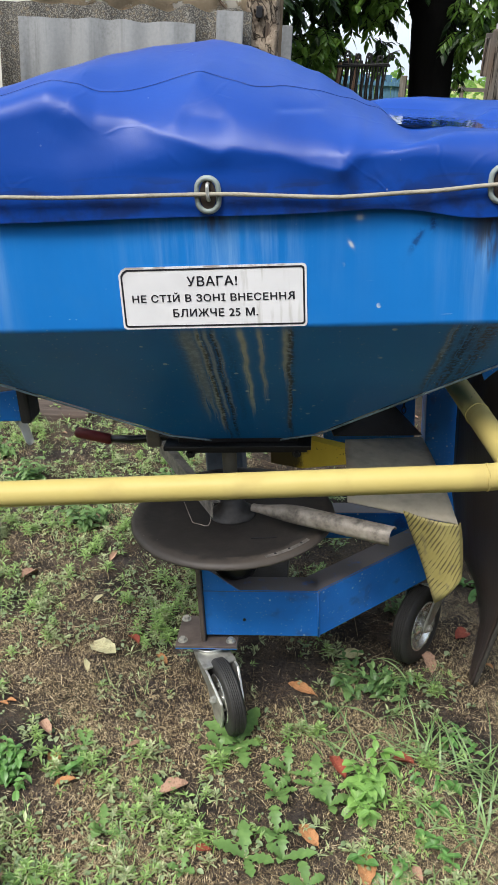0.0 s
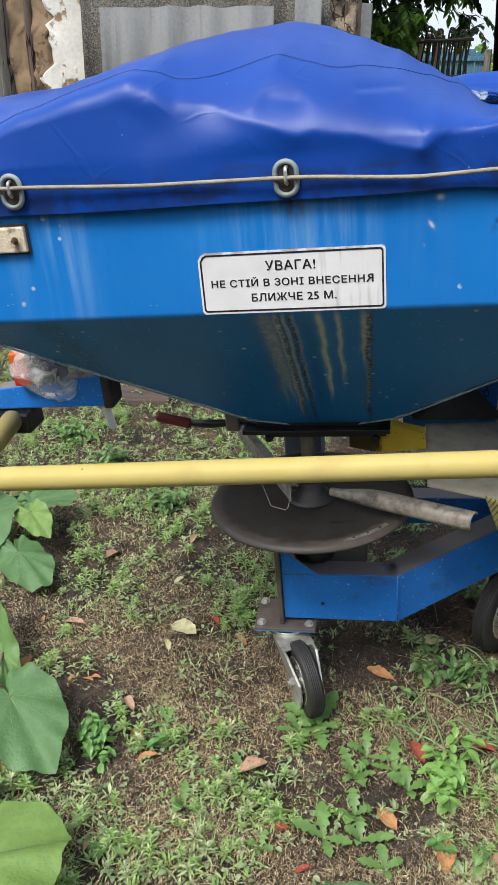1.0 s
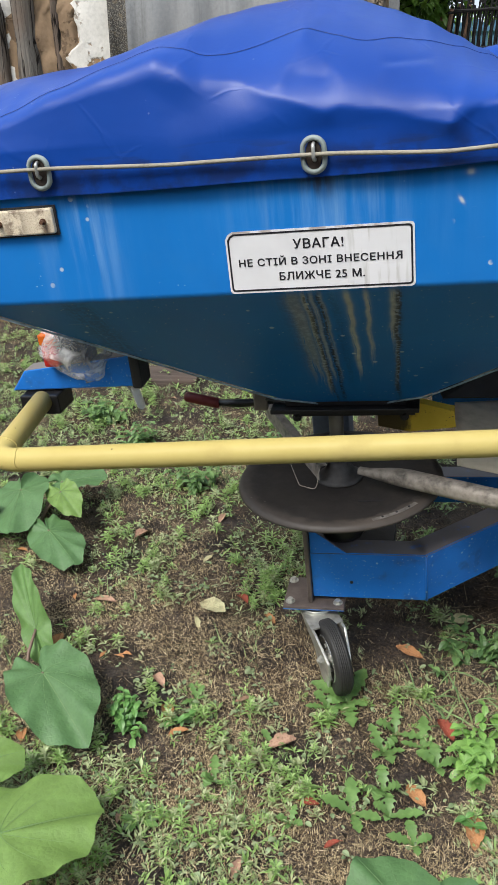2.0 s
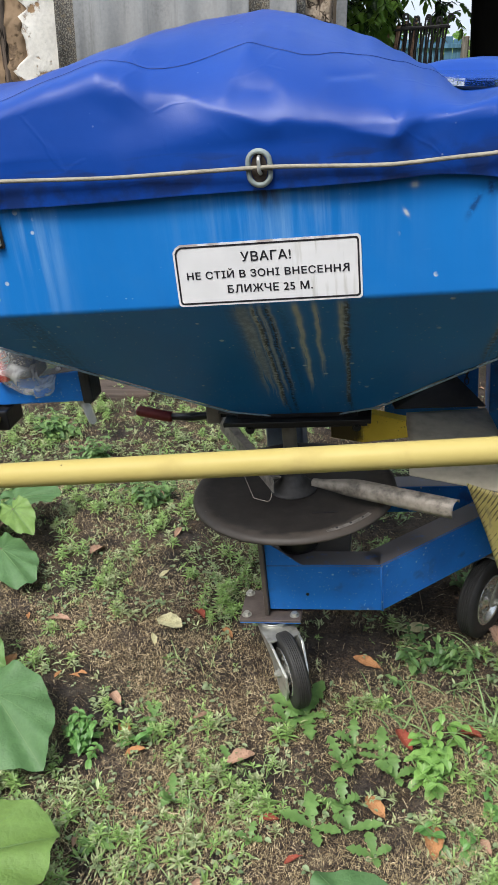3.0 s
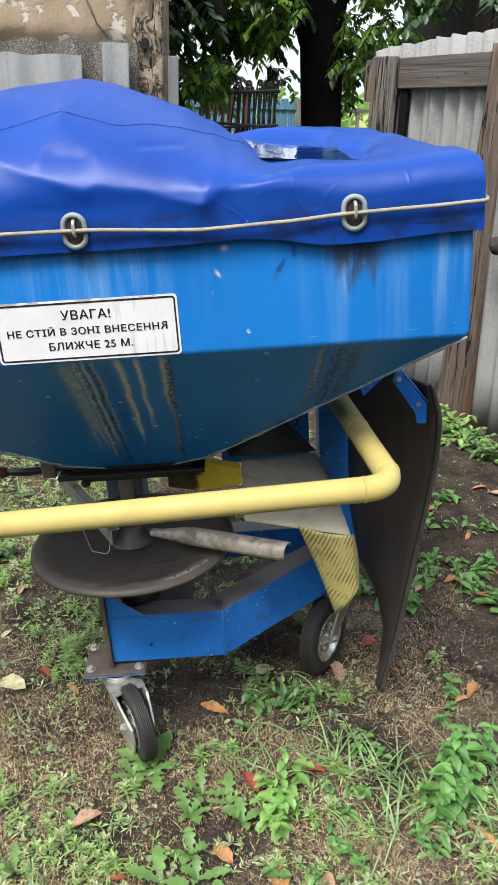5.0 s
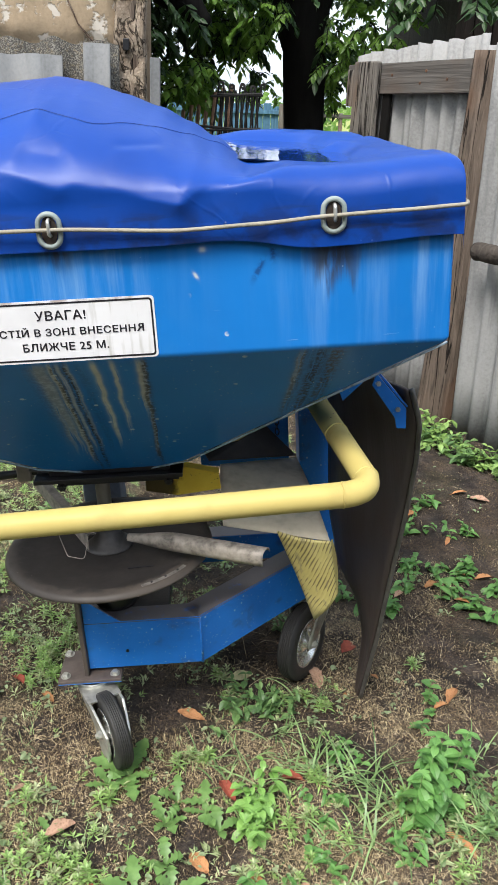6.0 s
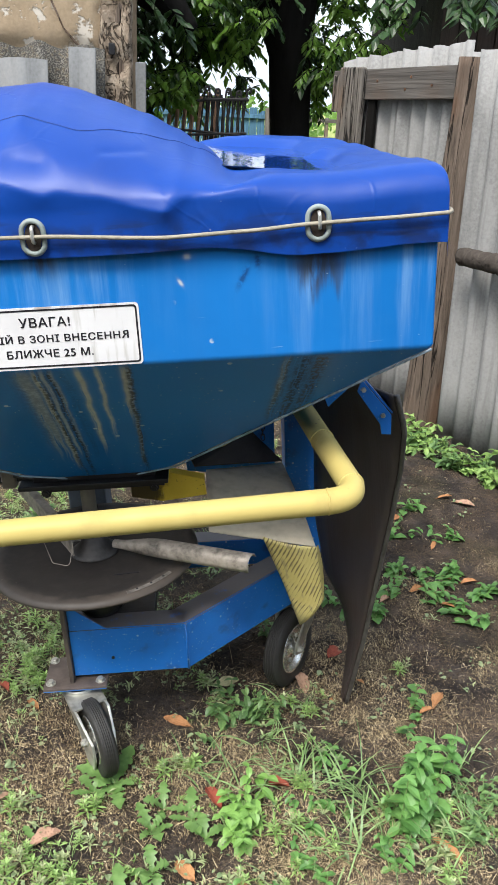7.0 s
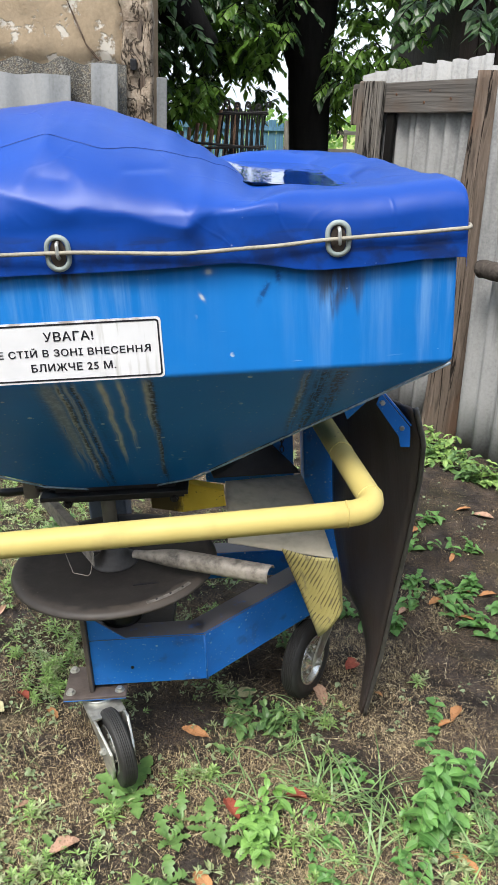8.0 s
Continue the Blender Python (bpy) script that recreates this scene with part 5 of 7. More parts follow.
part("hopper_strut", tube([(0.62, 0.91, 0.98), (0.58, 0.90, 1.06)], 0.02, 10), M_FRAME, spreader)
part("pipe_stay", tube([(0.604, 0.455, 0.9545), (0.56, 0.84, 0.966)], 0.0245, 16), M_YELLOW, spreader, smooth=True)


def pipe_seam(c, along):
    """A bead of weld round the pipe."""
    d = Vector(along).normalized()
    a = d.orthogonal().normalized()
    b = d.cross(a)
    pts = [Vector(c) + (a * math.cos(t) + b * math.sin(t)) * 0.0252 + d * 0.0012 * math.sin(5 * t) for t in (2 * math.pi * k / 28 for k in range(29))]
    part("pipe_seam", tube(pts, 0.0017, 6, caps=False), M_YELLOW, spreader, smooth=True)


pipe_seam((0.600, -0.02, 0.9349), (1.248, 0, 0.045))
pipe_seam((0.6535, 0.036, 0.9390), (-0.057, 0.48, 0.018))
pipe_seam((0.628, 0.25, 0.9470), (-0.057, 0.48, 0.018))
pipe_seam((-0.532, -0.02, 0.8940), (1.248, 0, 0.045))
pipe_seam((-0.5935, 0.036, 0.8930), (-0.03, 0.30, 0.005))

# sewn seam of the cover and the rain pool on it
seam_pts = []
for k in range(120):
    x = -0.57 + 1.0 * k / 119
    vv = lerp_table([(-0.6, 0.10), (-0.30, 0.125), (-0.13, 0.150), (0.0, 0.140), (0.11, 0.150), (0.19, 0.135), (0.30, 0.185), (0.40, 0.26), (0.5, 0.34)], x)
    seam_pts.append(tarp_point(x, vv) + Vector((0, -0.0004, 0.0006)))
part("sewn_seam", tube(seam_pts, 0.00042, 6), simple("navy_stitching", (0.006, 0.026, 0.16), 0.6), tarp)

water = Nodes("still_rainwater", 0.03)
water.bump(water.noise(1.0, water.obj((26, 9, 9)), detail=3), 0.10, 0.01)
water.b.inputs["IOR"].default_value = 1.33
pool = new("rain_pool", bpy.data.meshes.new("rain_pool"))
pm = bmesh.new()
cp = [(0.56 + 0.27 * math.cos(a) * (1 + 0.12 * math.sin(3 * a)), 0.56 + 0.46 * math.sin(a) * (1 + 0.12 * math.cos(2 * a))) for a in (2 * math.pi * k / 48 for k in range(48))]
pm.faces.new([pm.verts.new((x, y, 1.5185 - (x - 0.585) * math.tan(radians(5)))) for x, y in cp])
pm.to_mesh(pool.data)
pm.free()
pool.data.materials.append(water.done((0.006, 0.035, 0.19)))
pool.matrix_world = MACHINE
tagged(pool, "dark rain water pooled on the tarpaulin", "water")
house = thing("house", Matrix.Translation((0, 4.55, 0)), "old clay house with flaking ochre and whitewashed plaster", "house")


def rough_slab(x0, x1, z0, z1, y0, y1, seed, jag=0.03, bump=0.01, nx=24, nz=24, left=0.0, right=0.0, top=0.0, bottom=0.0):
    """A patch of daub or plaster with ragged borders and an uneven face."""
    def fn(u, v):
        x, z = x0 + (x1 - x0) * u, z0 + (z1 - z0) * v
        e = noise.noise(Vector((z * 7, seed, 0))) + 0.6 * noise.noise(Vector((z * 23, seed, 3)))
        f = noise.noise(Vector((x * 7, seed, 9))) + 0.6 * noise.noise(Vector((x * 23, seed, 5)))
        x += jag * e * (left * (1 - u) + right * u)
        z += jag * f * (bottom * (1 - v) + top * v)
        d = bump * (noise.noise(Vector((x * 9, z * 9, seed))) + 0.5 * noise.noise(Vector((x * 31, z * 31, seed))))
        edge = min(u, 1 - u, v, 1 - v)
        return (x, y0 - d + (y1 - y0) * (1 - smooth01(edge * 14)), z)
    return grid_sheet(fn, nx, nz)


part("wall", box(-7.0, -0.075, 0.03, 0.45, -0.05, 3.4, 0.01), M_CLAY, house)
part("side_wall", box(-0.85, -0.55, 0.44, 6.0, -0.05, 3.4, 0.01), M_CLAY, house)
part("ochre_plaster", rough_slab(-1.35, -0.19, 1.86, 3.3, 0.0, 0.034, 4, 0.035, 0.008, 60, 60, 0, 1, 0, 1), M_WALL_OCHRE, house, "ochre plaster flaking from the wall", smooth=True)
part("whitewashed_plaster", rough_slab(-1.70, -1.30, 0.0, 3.3, 0.0, 0.034, 8, 0.10, 0.008, 30, 90, 1, 0, 0, 0), M_WALL_WHITE, house, "flaking white plaster", smooth=True)
part("daub", rough_slab(-2.0, -1.66, 0.0, 3.3, 0.012, 0.034, 12, 0.05, 0.022, 40, 110, 1, 1, 0, 0), M_CLAY, house, smooth=True)
part("whitewashed_plaster", rough_slab(-4.5, -2.03, 0.0, 3.3, -0.01, 0.034, 15, 0.10, 0.008, 40, 70, 0, 1, 0, 0), M_WALL_WHITE, house, "flaking white plaster", smooth=True)


def timber(x, r, z0, z1, seed, y=0.02):
    pts, rs = [], []
    for k in range(24):
        z = z0 + (z1 - z0) * k / 23
        pts.append((x + 0.02 * noise.noise(Vector((z * 2.2, seed, 0))), y, z))
        rs.append(r * (1 + 0.22 * noise.noise(Vector((z * 4, seed, 7)))))
    return tube(pts, rs, 12)


part("timber", timber(-1.955, 0.065, 0.0, 3.3, 2), M_WOOD, house, "bare weathered timber in the daub", smooth=True)
part("timber", timber(-1.78, 0.022, 0.0, 3.3, 5), M_WOOD_BROWN, house, smooth=True)
part("timber", timber(-2.12, 0.045, 0.0, 3.3, 6), M_WOOD, house, smooth=True)
# broken corner with laths
part("corner_daub", rough_slab(-0.235, -0.07, 0.0, 3.3, -0.004, 0.034, 21, 0.03, 0.028, 22, 120, 1, 0.4, 0, 0), broken_clay(), house, smooth=True)
part("corner_post", timber(-0.125, 0.030, 0.0, 3.3, 31, 0.03), M_WOOD_BROWN, house, smooth=True)
# Thin black plate on the daub, painted for the dark of a hole.
part("gap_shade_plate", box(-0.183, -0.152, -0.026, -0.012, 1.872, 1.925, 0.003), M_BLACK, house)
part("crack", tube([(-0.50, -0.011, 2.20), (-0.45, -0.012, 2.09), (-0.40, -0.013, 1.98), (-0.345, -0.013, 1.92), (-0.30, -0.012, 1.885)], [0.002, 0.005, 0.004, 0.006, 0.003], 6), M_WOOD_BROWN, house)
part("grey_board", box(-0.052, 0.0, -0.03, 0.0, 0.0, 1.845, 0.004), M_SHEET_LIGHT, house, "grey board nailed at the corner")


def leaning_sheet(x0, x1, height, pitch, amp, lean, y, material, label, seed, ragged=0.02, x_turn=0.0):
    bm = corrugated(x1 - x0, height, pitch, amp, 0.007, ragged, seed)
    m = Matrix.Translation((x0, y, 0)) @ Matrix.Rotation(radians(x_turn), 4, 'Y') @ Matrix.Rotation(radians(-lean), 4, 'X')
    bmesh.ops.recalc_face_normals(bm, faces=list(bm.faces))
    me_ob = part("asbestos_sheet", bm, material, None, "", True)
    me_ob.matrix_world = m
    return tagged(me_ob, label, "roofing sheet", "sheets leaning on the house")


leaning_sheet(-1.455, -0.20, 1.90, 0.20, 0.028, 3.0, 4.385, M_LICHEN, "dark lichened corrugated asbestos sheet leaning on the house", 7, 0.03)
leaning_sheet(-1.335, -0.465, 1.835, 0.20, 0.026, 3.5, 4.30, M_SHEET_LIGHT, "pale grey corrugated asbestos sheet leaning on the house", 3, 0.012)
leaning_sheet(-0.365, -0.235, 1.895, 0.26, 0.030, 3.0, 4.33, M_SHEET_LIGHT, "narrow grey offcut of asbestos sheet leaning on the house", 5, 0.006)

# ---- fence ----
fence = thing("fence", Matrix.Translation((1.60, 4.50, 0)), "weathered fence of corrugated asbestos sheets on wooden posts", "fence")
FA = math.atan2(0.90, -0.50)
FM = Matrix.Rotation(FA, 4, 'Z')


def fenced(bm, m, name, material, label="", smooth=False):
    bmesh.ops.transform(bm, matrix=m, verts=list(bm.verts))
    return part(name, bm, material, fence, label, smooth)


for k in range(2):
    fenced(corrugated(0.54, 2.040 - 0.035 * k, 0.115, 0.020, 0.007, 0.03, 3 + k, -0.075), FM @ Matrix.Translation((-0.06 + 0.52 * k, 0.01 - 0.012 * k, -0.02)), "asbestos_sheet", M_SHEET_FENCE, "pale grey corrugated sheet", True)
rail = part("rail", box(-0.06, 0.93, 0.035, 0.075, 1.745, 1.905, 0.006), M_WOOD_H, fence, "grey weathered rail board")
rail.matrix_basis = FM @ Matrix.Rotation(radians(1.2), 4, 'Y')
fenced(box(0.660, 0.860, 0.078, 0.118, -0.05, 1.90, 0.008), FM, "board", M_WOOD, "grey weathered upright board")
# Near-black strip stands in for the shaded gap beside the board.
fenced(box(0.595, 0.655, 0.036, 0.060, -0.05, 1.74, 0.004), FM, "gap_shade_strip", M_BARK)
fenced(box(0.875, 0.94, 0.078, 0.10, 1.66, 1.86, 0.005), FM, "board_end", M_WOOD)
for nx_, nz_ in ((0.57, 1.83), (0.30, 1.85), (0.34, 1.79), (0.14, 1.81)):
    fenced(lathe([(0, 0), (0.008, 0), (0.007, 0.003), (0, 0.004)], 10, Matrix.Translation((nx_, 0.075, nz_)) @ Matrix.Rotation(radians(-90), 4, 'X')), FM, "nail_head", M_RUST)


def split_post(r, h, lean, seed):
    def fn(u, v):
        a = 2 * math.pi * u
        rr = r * (1 + 0.12 * math.cos(2 * a + seed) + 0.10 * noise.noise(Vector((math.cos(a) * 2, math.sin(a) * 2, v * 2.5 + seed))) + 0.05 * noise.noise(Vector((math.cos(a) * 9, math.sin(a) * 9, v * 3))))
        rr *= 1.06 - 0.12 * v
        return Vector((rr * math.cos(a) + lean * v, rr * 0.62 * math.sin(a), -0.08 + v * h))
    bm = grid_sheet(fn, 28, 40)
    bmesh.ops.remove_doubles(bm, verts=list(bm.verts), dist=1e-5)
    bmesh.ops.holes_fill(bm, edges=[e for e in bm.edges if len(e.link_faces) == 1], sides=60)
    return bm


fenced(split_post(0.098, 2.02, 0.055, 1.3), Matrix.Translation((-0.02, -0.10, 0)), "post", M_WOOD_BROWN, "split brown fence post", True)
fenced(box(-0.035, 0.035, -0.012, 0.012, 1.28, 1.93, 0.004), Matrix.Translation((-0.085, -0.02, 0)) @ Matrix.Rotation(radians(3), 4, 'Y'), "splint", M_WOOD)
NA = math.atan2(-1.22, 0.43)
for k in range(3):
    m = Matrix.Translation((0.035 + 0.28 * k, -0.12 - 0.80 * k, -0.03)) @ Matrix.Rotation(NA, 4, 'Z') @ Matrix.Rotation(radians(-2 + k), 4, 'Y')
    fenced(corrugated(0.88, 2.0, 0.15, 0.026, 0.008, 0.02, 11 + k), m, "asbestos_sheet", M_SHEET_FENCE, "pale grey corrugated sheet", True)
log_pts = [(0.005 + 0.36 * t + 0.006 * noise.noise(Vector((t * 14, 1, 0))), -0.36 - 0.95 * t, 1.012 + 0.010 * math.sin(t * 8) + 0.008 * noise.noise(Vector((t * 17, 5, 0)))) for t in (k / 60 for k in range(61))]
fenced(tube(log_pts, [0.046 + 0.012 * noise.noise(Vector((k * 0.37, 2, 9))) for k in range(61)], 14), Matrix.Identity(4), "log_rail", weathered_wood("rough_log_bark", (0.058, 0.049, 0.042), (26, 26, 26)), "rough unpeeled log rail", True)

# ---- tree ----
rng = random.Random(7)
tree = thing("tree", Matrix.Translation((1.065, 8.0, 0)), "dark old tree with drooping leafy branches", "tree")


def bark_limb(pts, rs, seed):
    fine, fr = [], []
    n = len(pts) - 1
    for k in range(n * 8 + 1):
        t = k / 8
        i = min(int(t), n - 1)
        f = t - i
        fine.append(Vector(pts[i]).lerp(Vector(pts[i + 1]), f))
        fr.append((rs[i] * (1 - f) + rs[i + 1] * f) * (1 + 0.06 * noise.noise(Vector((t * 3, seed, 0)))))
    return tube(fine, fr, 16)


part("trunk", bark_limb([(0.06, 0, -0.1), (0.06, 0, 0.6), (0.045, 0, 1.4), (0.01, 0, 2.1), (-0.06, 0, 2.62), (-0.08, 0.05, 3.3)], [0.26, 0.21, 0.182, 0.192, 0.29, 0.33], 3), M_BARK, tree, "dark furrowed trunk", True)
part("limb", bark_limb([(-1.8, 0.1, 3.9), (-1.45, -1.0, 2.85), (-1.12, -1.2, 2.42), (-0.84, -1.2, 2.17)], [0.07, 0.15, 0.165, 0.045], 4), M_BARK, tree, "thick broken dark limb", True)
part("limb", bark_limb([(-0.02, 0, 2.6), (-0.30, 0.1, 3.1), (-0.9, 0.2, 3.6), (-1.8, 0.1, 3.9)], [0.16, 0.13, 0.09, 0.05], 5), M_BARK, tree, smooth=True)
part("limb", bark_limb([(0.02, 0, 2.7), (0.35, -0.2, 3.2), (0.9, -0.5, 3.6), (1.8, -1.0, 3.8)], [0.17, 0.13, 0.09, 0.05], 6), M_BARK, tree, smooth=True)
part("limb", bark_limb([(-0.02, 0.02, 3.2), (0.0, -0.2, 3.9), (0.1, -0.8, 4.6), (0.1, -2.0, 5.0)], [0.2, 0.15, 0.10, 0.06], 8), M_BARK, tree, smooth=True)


class LeafHeap:
    """Gathers many small folded leaves into one mesh."""

    def __init__(self):
        self.v, self.f = [], []

    def leaf(self, base, direction, length, width, face, droop=0.2):
        d = Vector(direction).normalized()
        s = d.cross(Vector(face))
        if s.length < 1e-3:
            s = d.orthogonal()
        s.normalize()
        n = s.cross(d)
        b = Vector(base)
        mid = b + d * length * 0.45 + n * length * 0.04
        tip = b + d * length - Vector((0, 0, length * droop))
        q = b + d * length * 0.75 - Vector((0, 0, length * droop * 0.5))
        i = len(self.v)
        self.v += [b, mid + s * width * 0.5 - n * width * 0.14, mid, mid - s * width * 0.5 - n * width * 0.14, q + s * width * 0.33, q - s * width * 0.33, tip]
        self.f += [(i, i + 1, i + 2), (i, i + 2, i + 3), (i + 1, i + 4, i + 6, i + 2), (i + 2, i + 6, i + 5, i + 3)]

    def make(self, name, material, parent=None, label=""):
        me = bpy.data.meshes.new(name)
        me.from_pydata(self.v, [], self.f)
        me.materials.append(material)
        ob = new(name, me)
        if parent is not None:
            ob.parent = parent
        if label:
            ob["label"] = label
        return ob


def spray(heap, start, heading, n, size, twigs, r=rng):
    """A drooping twig with leaves on both sides."""
    p = Vector(start)
    d = Vector(heading).normalized()
    pts = [p.copy()]
    step = size * 0.42
    for k in range(n):
        d = (d + Vector((r.uniform(-.2, .2), r.uniform(-.2, .2), -0.16))).normalized()
        p = p + d * step
        pts.append(p.copy())
        for sgn in (-1, 1):
            side = d.cross(Vector((0, 0, 1)))
            side = side.normalized() if side.length > 1e-3 else Vector((1, 0, 0))
            out = d * 0.5 + side * sgn * r.uniform(0.5, 1.0) + Vector((0, 0, r.uniform(-0.7, 0.1)))
            L = size * r.uniform(0.75, 1.2)
            heap.leaf(p, out, L, L * r.uniform(0.42, 0.55), (r.uniform(-.5, .5), r.uniform(-1, 0.2), 1.0), r.uniform(0.1, 0.35))
    tube(pts, 0.004, 4, twigs, False)


shaded_heap, lit_heap = LeafHeap(), LeafHeap()
twig_bm = bmesh.new()
# boxes of foliage in the tree's own space: x, y, z ranges, sprays, share of leaves in the sunlit tone
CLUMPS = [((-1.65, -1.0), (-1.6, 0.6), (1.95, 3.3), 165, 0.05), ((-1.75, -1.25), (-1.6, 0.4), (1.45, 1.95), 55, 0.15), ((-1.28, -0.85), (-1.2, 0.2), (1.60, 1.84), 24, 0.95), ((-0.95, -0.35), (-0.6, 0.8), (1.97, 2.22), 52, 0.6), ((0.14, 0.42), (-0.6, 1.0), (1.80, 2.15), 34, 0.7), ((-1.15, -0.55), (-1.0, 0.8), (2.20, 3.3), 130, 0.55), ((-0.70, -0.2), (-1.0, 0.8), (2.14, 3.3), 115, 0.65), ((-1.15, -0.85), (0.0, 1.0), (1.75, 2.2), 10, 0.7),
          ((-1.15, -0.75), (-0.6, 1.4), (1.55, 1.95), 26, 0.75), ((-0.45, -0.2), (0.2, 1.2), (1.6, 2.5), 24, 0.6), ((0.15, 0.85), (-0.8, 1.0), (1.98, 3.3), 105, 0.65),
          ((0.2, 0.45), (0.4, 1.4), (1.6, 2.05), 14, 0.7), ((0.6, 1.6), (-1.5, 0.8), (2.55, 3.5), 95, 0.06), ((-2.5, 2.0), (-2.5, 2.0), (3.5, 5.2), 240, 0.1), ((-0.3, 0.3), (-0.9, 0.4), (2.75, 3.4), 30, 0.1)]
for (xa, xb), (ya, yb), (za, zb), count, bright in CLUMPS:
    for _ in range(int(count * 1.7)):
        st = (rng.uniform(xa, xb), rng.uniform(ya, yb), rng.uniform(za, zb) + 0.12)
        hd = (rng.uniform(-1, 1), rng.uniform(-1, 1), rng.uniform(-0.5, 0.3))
        spray(lit_heap if rng.random() < bright else shaded_heap, st, hd, rng.randint(4, 7), rng.uniform(0.060, 0.105), twig_bm)
tagged(shaded_heap.make("crown", M_LEAF_SHADED, tree, "dense leaves in a shaded dark green tone"), kind="stuff")
tagged(lit_heap.make("sunlit_crown", M_LEAF_LIT, tree, "leaves in a sunlit light green tone"), kind="stuff")
tagged(part("twig", twig_bm, M_BARK, tree), kind="stuff")

# branch hanging over the fence
bough = thing("overhanging_bough", Matrix.Translation((1.9, 5.6, 0)), "leafy bough hanging over the fence", "branch")
bh, bt = LeafHeap(), bmesh.new()
for _ in range(46):
    st = (rng.uniform(-0.35, 0.75), rng.uniform(-0.5, 0.6), rng.uniform(2.22, 2.75))
    spray(bh, st, (rng.uniform(-1, 1), rng.uniform(-1, 0.3), -0.1), rng.randint(3, 5), rng.uniform(0.09, 0.13), bt)
tagged(part("twig", bt, M_BARK, bough), kind="stuff")
part("branch", tube([(-1.6, 1.9, 3.5), (-0.4, 0.9, 3.0), (0.3, 0.2, 2.75), (0.9, -0.3, 2.6)], [0.05, 0.04, 0.025, 0.01], 8), M_BARK, bough, smooth=True)
tagged(bh.make("foliage", M_LEAF_SHADED, bough), kind="stuff")

# ---- behind: rack of rods, far fence, shed ----
rack = thing("rod_stack", Matrix.Translation((0.45, 7.0, 0)), "stack of rusty dark iron rods with bent hooks", "metal rods")
M_ROD = simple("dark_rusty_rod", (0.0045, 0.0040, 0.0038), 0.75, 0.0, 0.4, 60, 0.3)
for k in range(25):
    x, depth = -0.135 + 0.0136 * k, 0.09 * (k % 3) - 0.09
    lean = (0.20, -0.13, 0.05)[k % 3] * rng.uniform(0.6, 1.3)
    top = 1.715 + 0.03 * rng.random()
    pts = [(x - lean, depth + 0.1, 0.0), (x, depth, top)]
    if k % 3 == 0:
        hk = -1 if k % 2 else 1
        pts += [(x + 0.004 * hk, depth, top + 0.050), (x + 0.030 * hk, depth, top + 0.058), (x + 0.034 * hk, depth, top + 0.028), (x + 0.014 * hk, depth, top + 0.026)]
    part("rod", tube(rounded_path(pts, 0.010, 4), 0.0072, 6), M_ROD, rack)
for x0, x1, z0, z1 in ((-0.19, 0.20, 1.692, 1.722), (-0.15, 0.21, 1.706, 1.712), (-0.41, 0.15, 1.480, 1.455), (-0.30, 0.20, 1.440, 1.470), (-0.36, 0.18, 0.50, 0.54)):
    part("cross_rod", tube([(x0, -0.11, z0), (x1, -0.11, z1)], 0.010, 6), M_ROD, rack)
M_STAKE = weathered_wood("orange_brown_stake", (0.30, 0.185, 0.125))
for k in range(8):
    part("leaning_stake", tube([(-0.66 + 0.07 * k, 0.3, 0.0), (-0.48 + 0.065 * k, 0.35, 1.55 + 0.035 * k)], 0.017, 6), M_STAKE, rack)

blue_fence = thing("board_fence", Matrix.Translation((0, 14.0, 0)), "faded blue board fence far behind the tree", "fence")
M_FADED = weathered_wood("faded_blue_boards", (0.075, 0.165, 0.25))
for k in range(22):
    x = -1.4 + 0.125 * k
    part("board", box(x, x + 0.118, 0, 0.02, 0.0, 1.62 + 0.02 * (k % 3), 0.003), M_FADED, blue_fence)
part("rail", box(-1.4, 1.34, -0.04, -0.004, 1.50, 1.56, 0.004), M_FADED, blue_fence)
part("post", box(1.352, 1.452, -0.05, 0.07, 0, 1.66, 0.01), M_WOOD, blue_fence)
far_fence = thing("field_fence", Matrix.Translation((0, 22.0, 0)), "grey rail fence along the field", "fence")
for k in range(7):
    part("post", box(2.0 + 0.75 * k, 2.09 + 0.75 * k, 0, 0.08, 0, 1.5, 0.01), M_WOOD, far_fence)
for z in (0.5, 0.95, 1.38):
    part("rail", box(1.9, 6.8, -0.03, 0.0, z, z + 0.09, 0.008), M_WOOD_H, far_fence)
green_frame = thing("garden_frame", Matrix.Translation((2.25, 13.0, 0)), "small green painted metal frame in the yard", "frame")
M_GREEN = simple("bright_green_paint", (0.03, 0.32, 0.16), 0.5)
for x0, z0, x1, z1 in ((0, 0, 0.02, 1.05), (0.45, 0, 0.42, 1.1), (0, 0.75, 0.45, 1.05), (0, 1.05, 0.45, 0.78), (0, 0.7, 0.45, 0.72)):
    part("bar", tube([(x0, 0, z0), (x1, 0, z1)], 0.022, 8), M_GREEN, green_frame)

shed = thing("shed", Matrix.Translation((2.2, 7.4, 0)), "dark wooden shed behind the fence", "shed")
M_SHED = weathered_wood("dark_shed_boards", (0.034, 0.027, 0.023))
M_BLOCKER = weathered_wood("brown_blocker_boards", (0.17, 0.145, 0.12), (9, 9, 0.5))
part("wall", box(0.05, 6.0, 0.03, 3.0, -0.05, 3.0, 0.01), M_SHED, shed)
for k in range(22):
    part("board", box(0.04 + 0.155 * k, 0.185 + 0.155 * k, 0.0, 0.03, 0.0, 3.0, 0.004), M_SHED, shed)
part("roof", prism([(-0.25, 3.0), (6.3, 3.0), (6.3, 3.12), (-0.25, 3.12)], 'y', -0.5, 3.4, 0.01), M_SHED, shed)

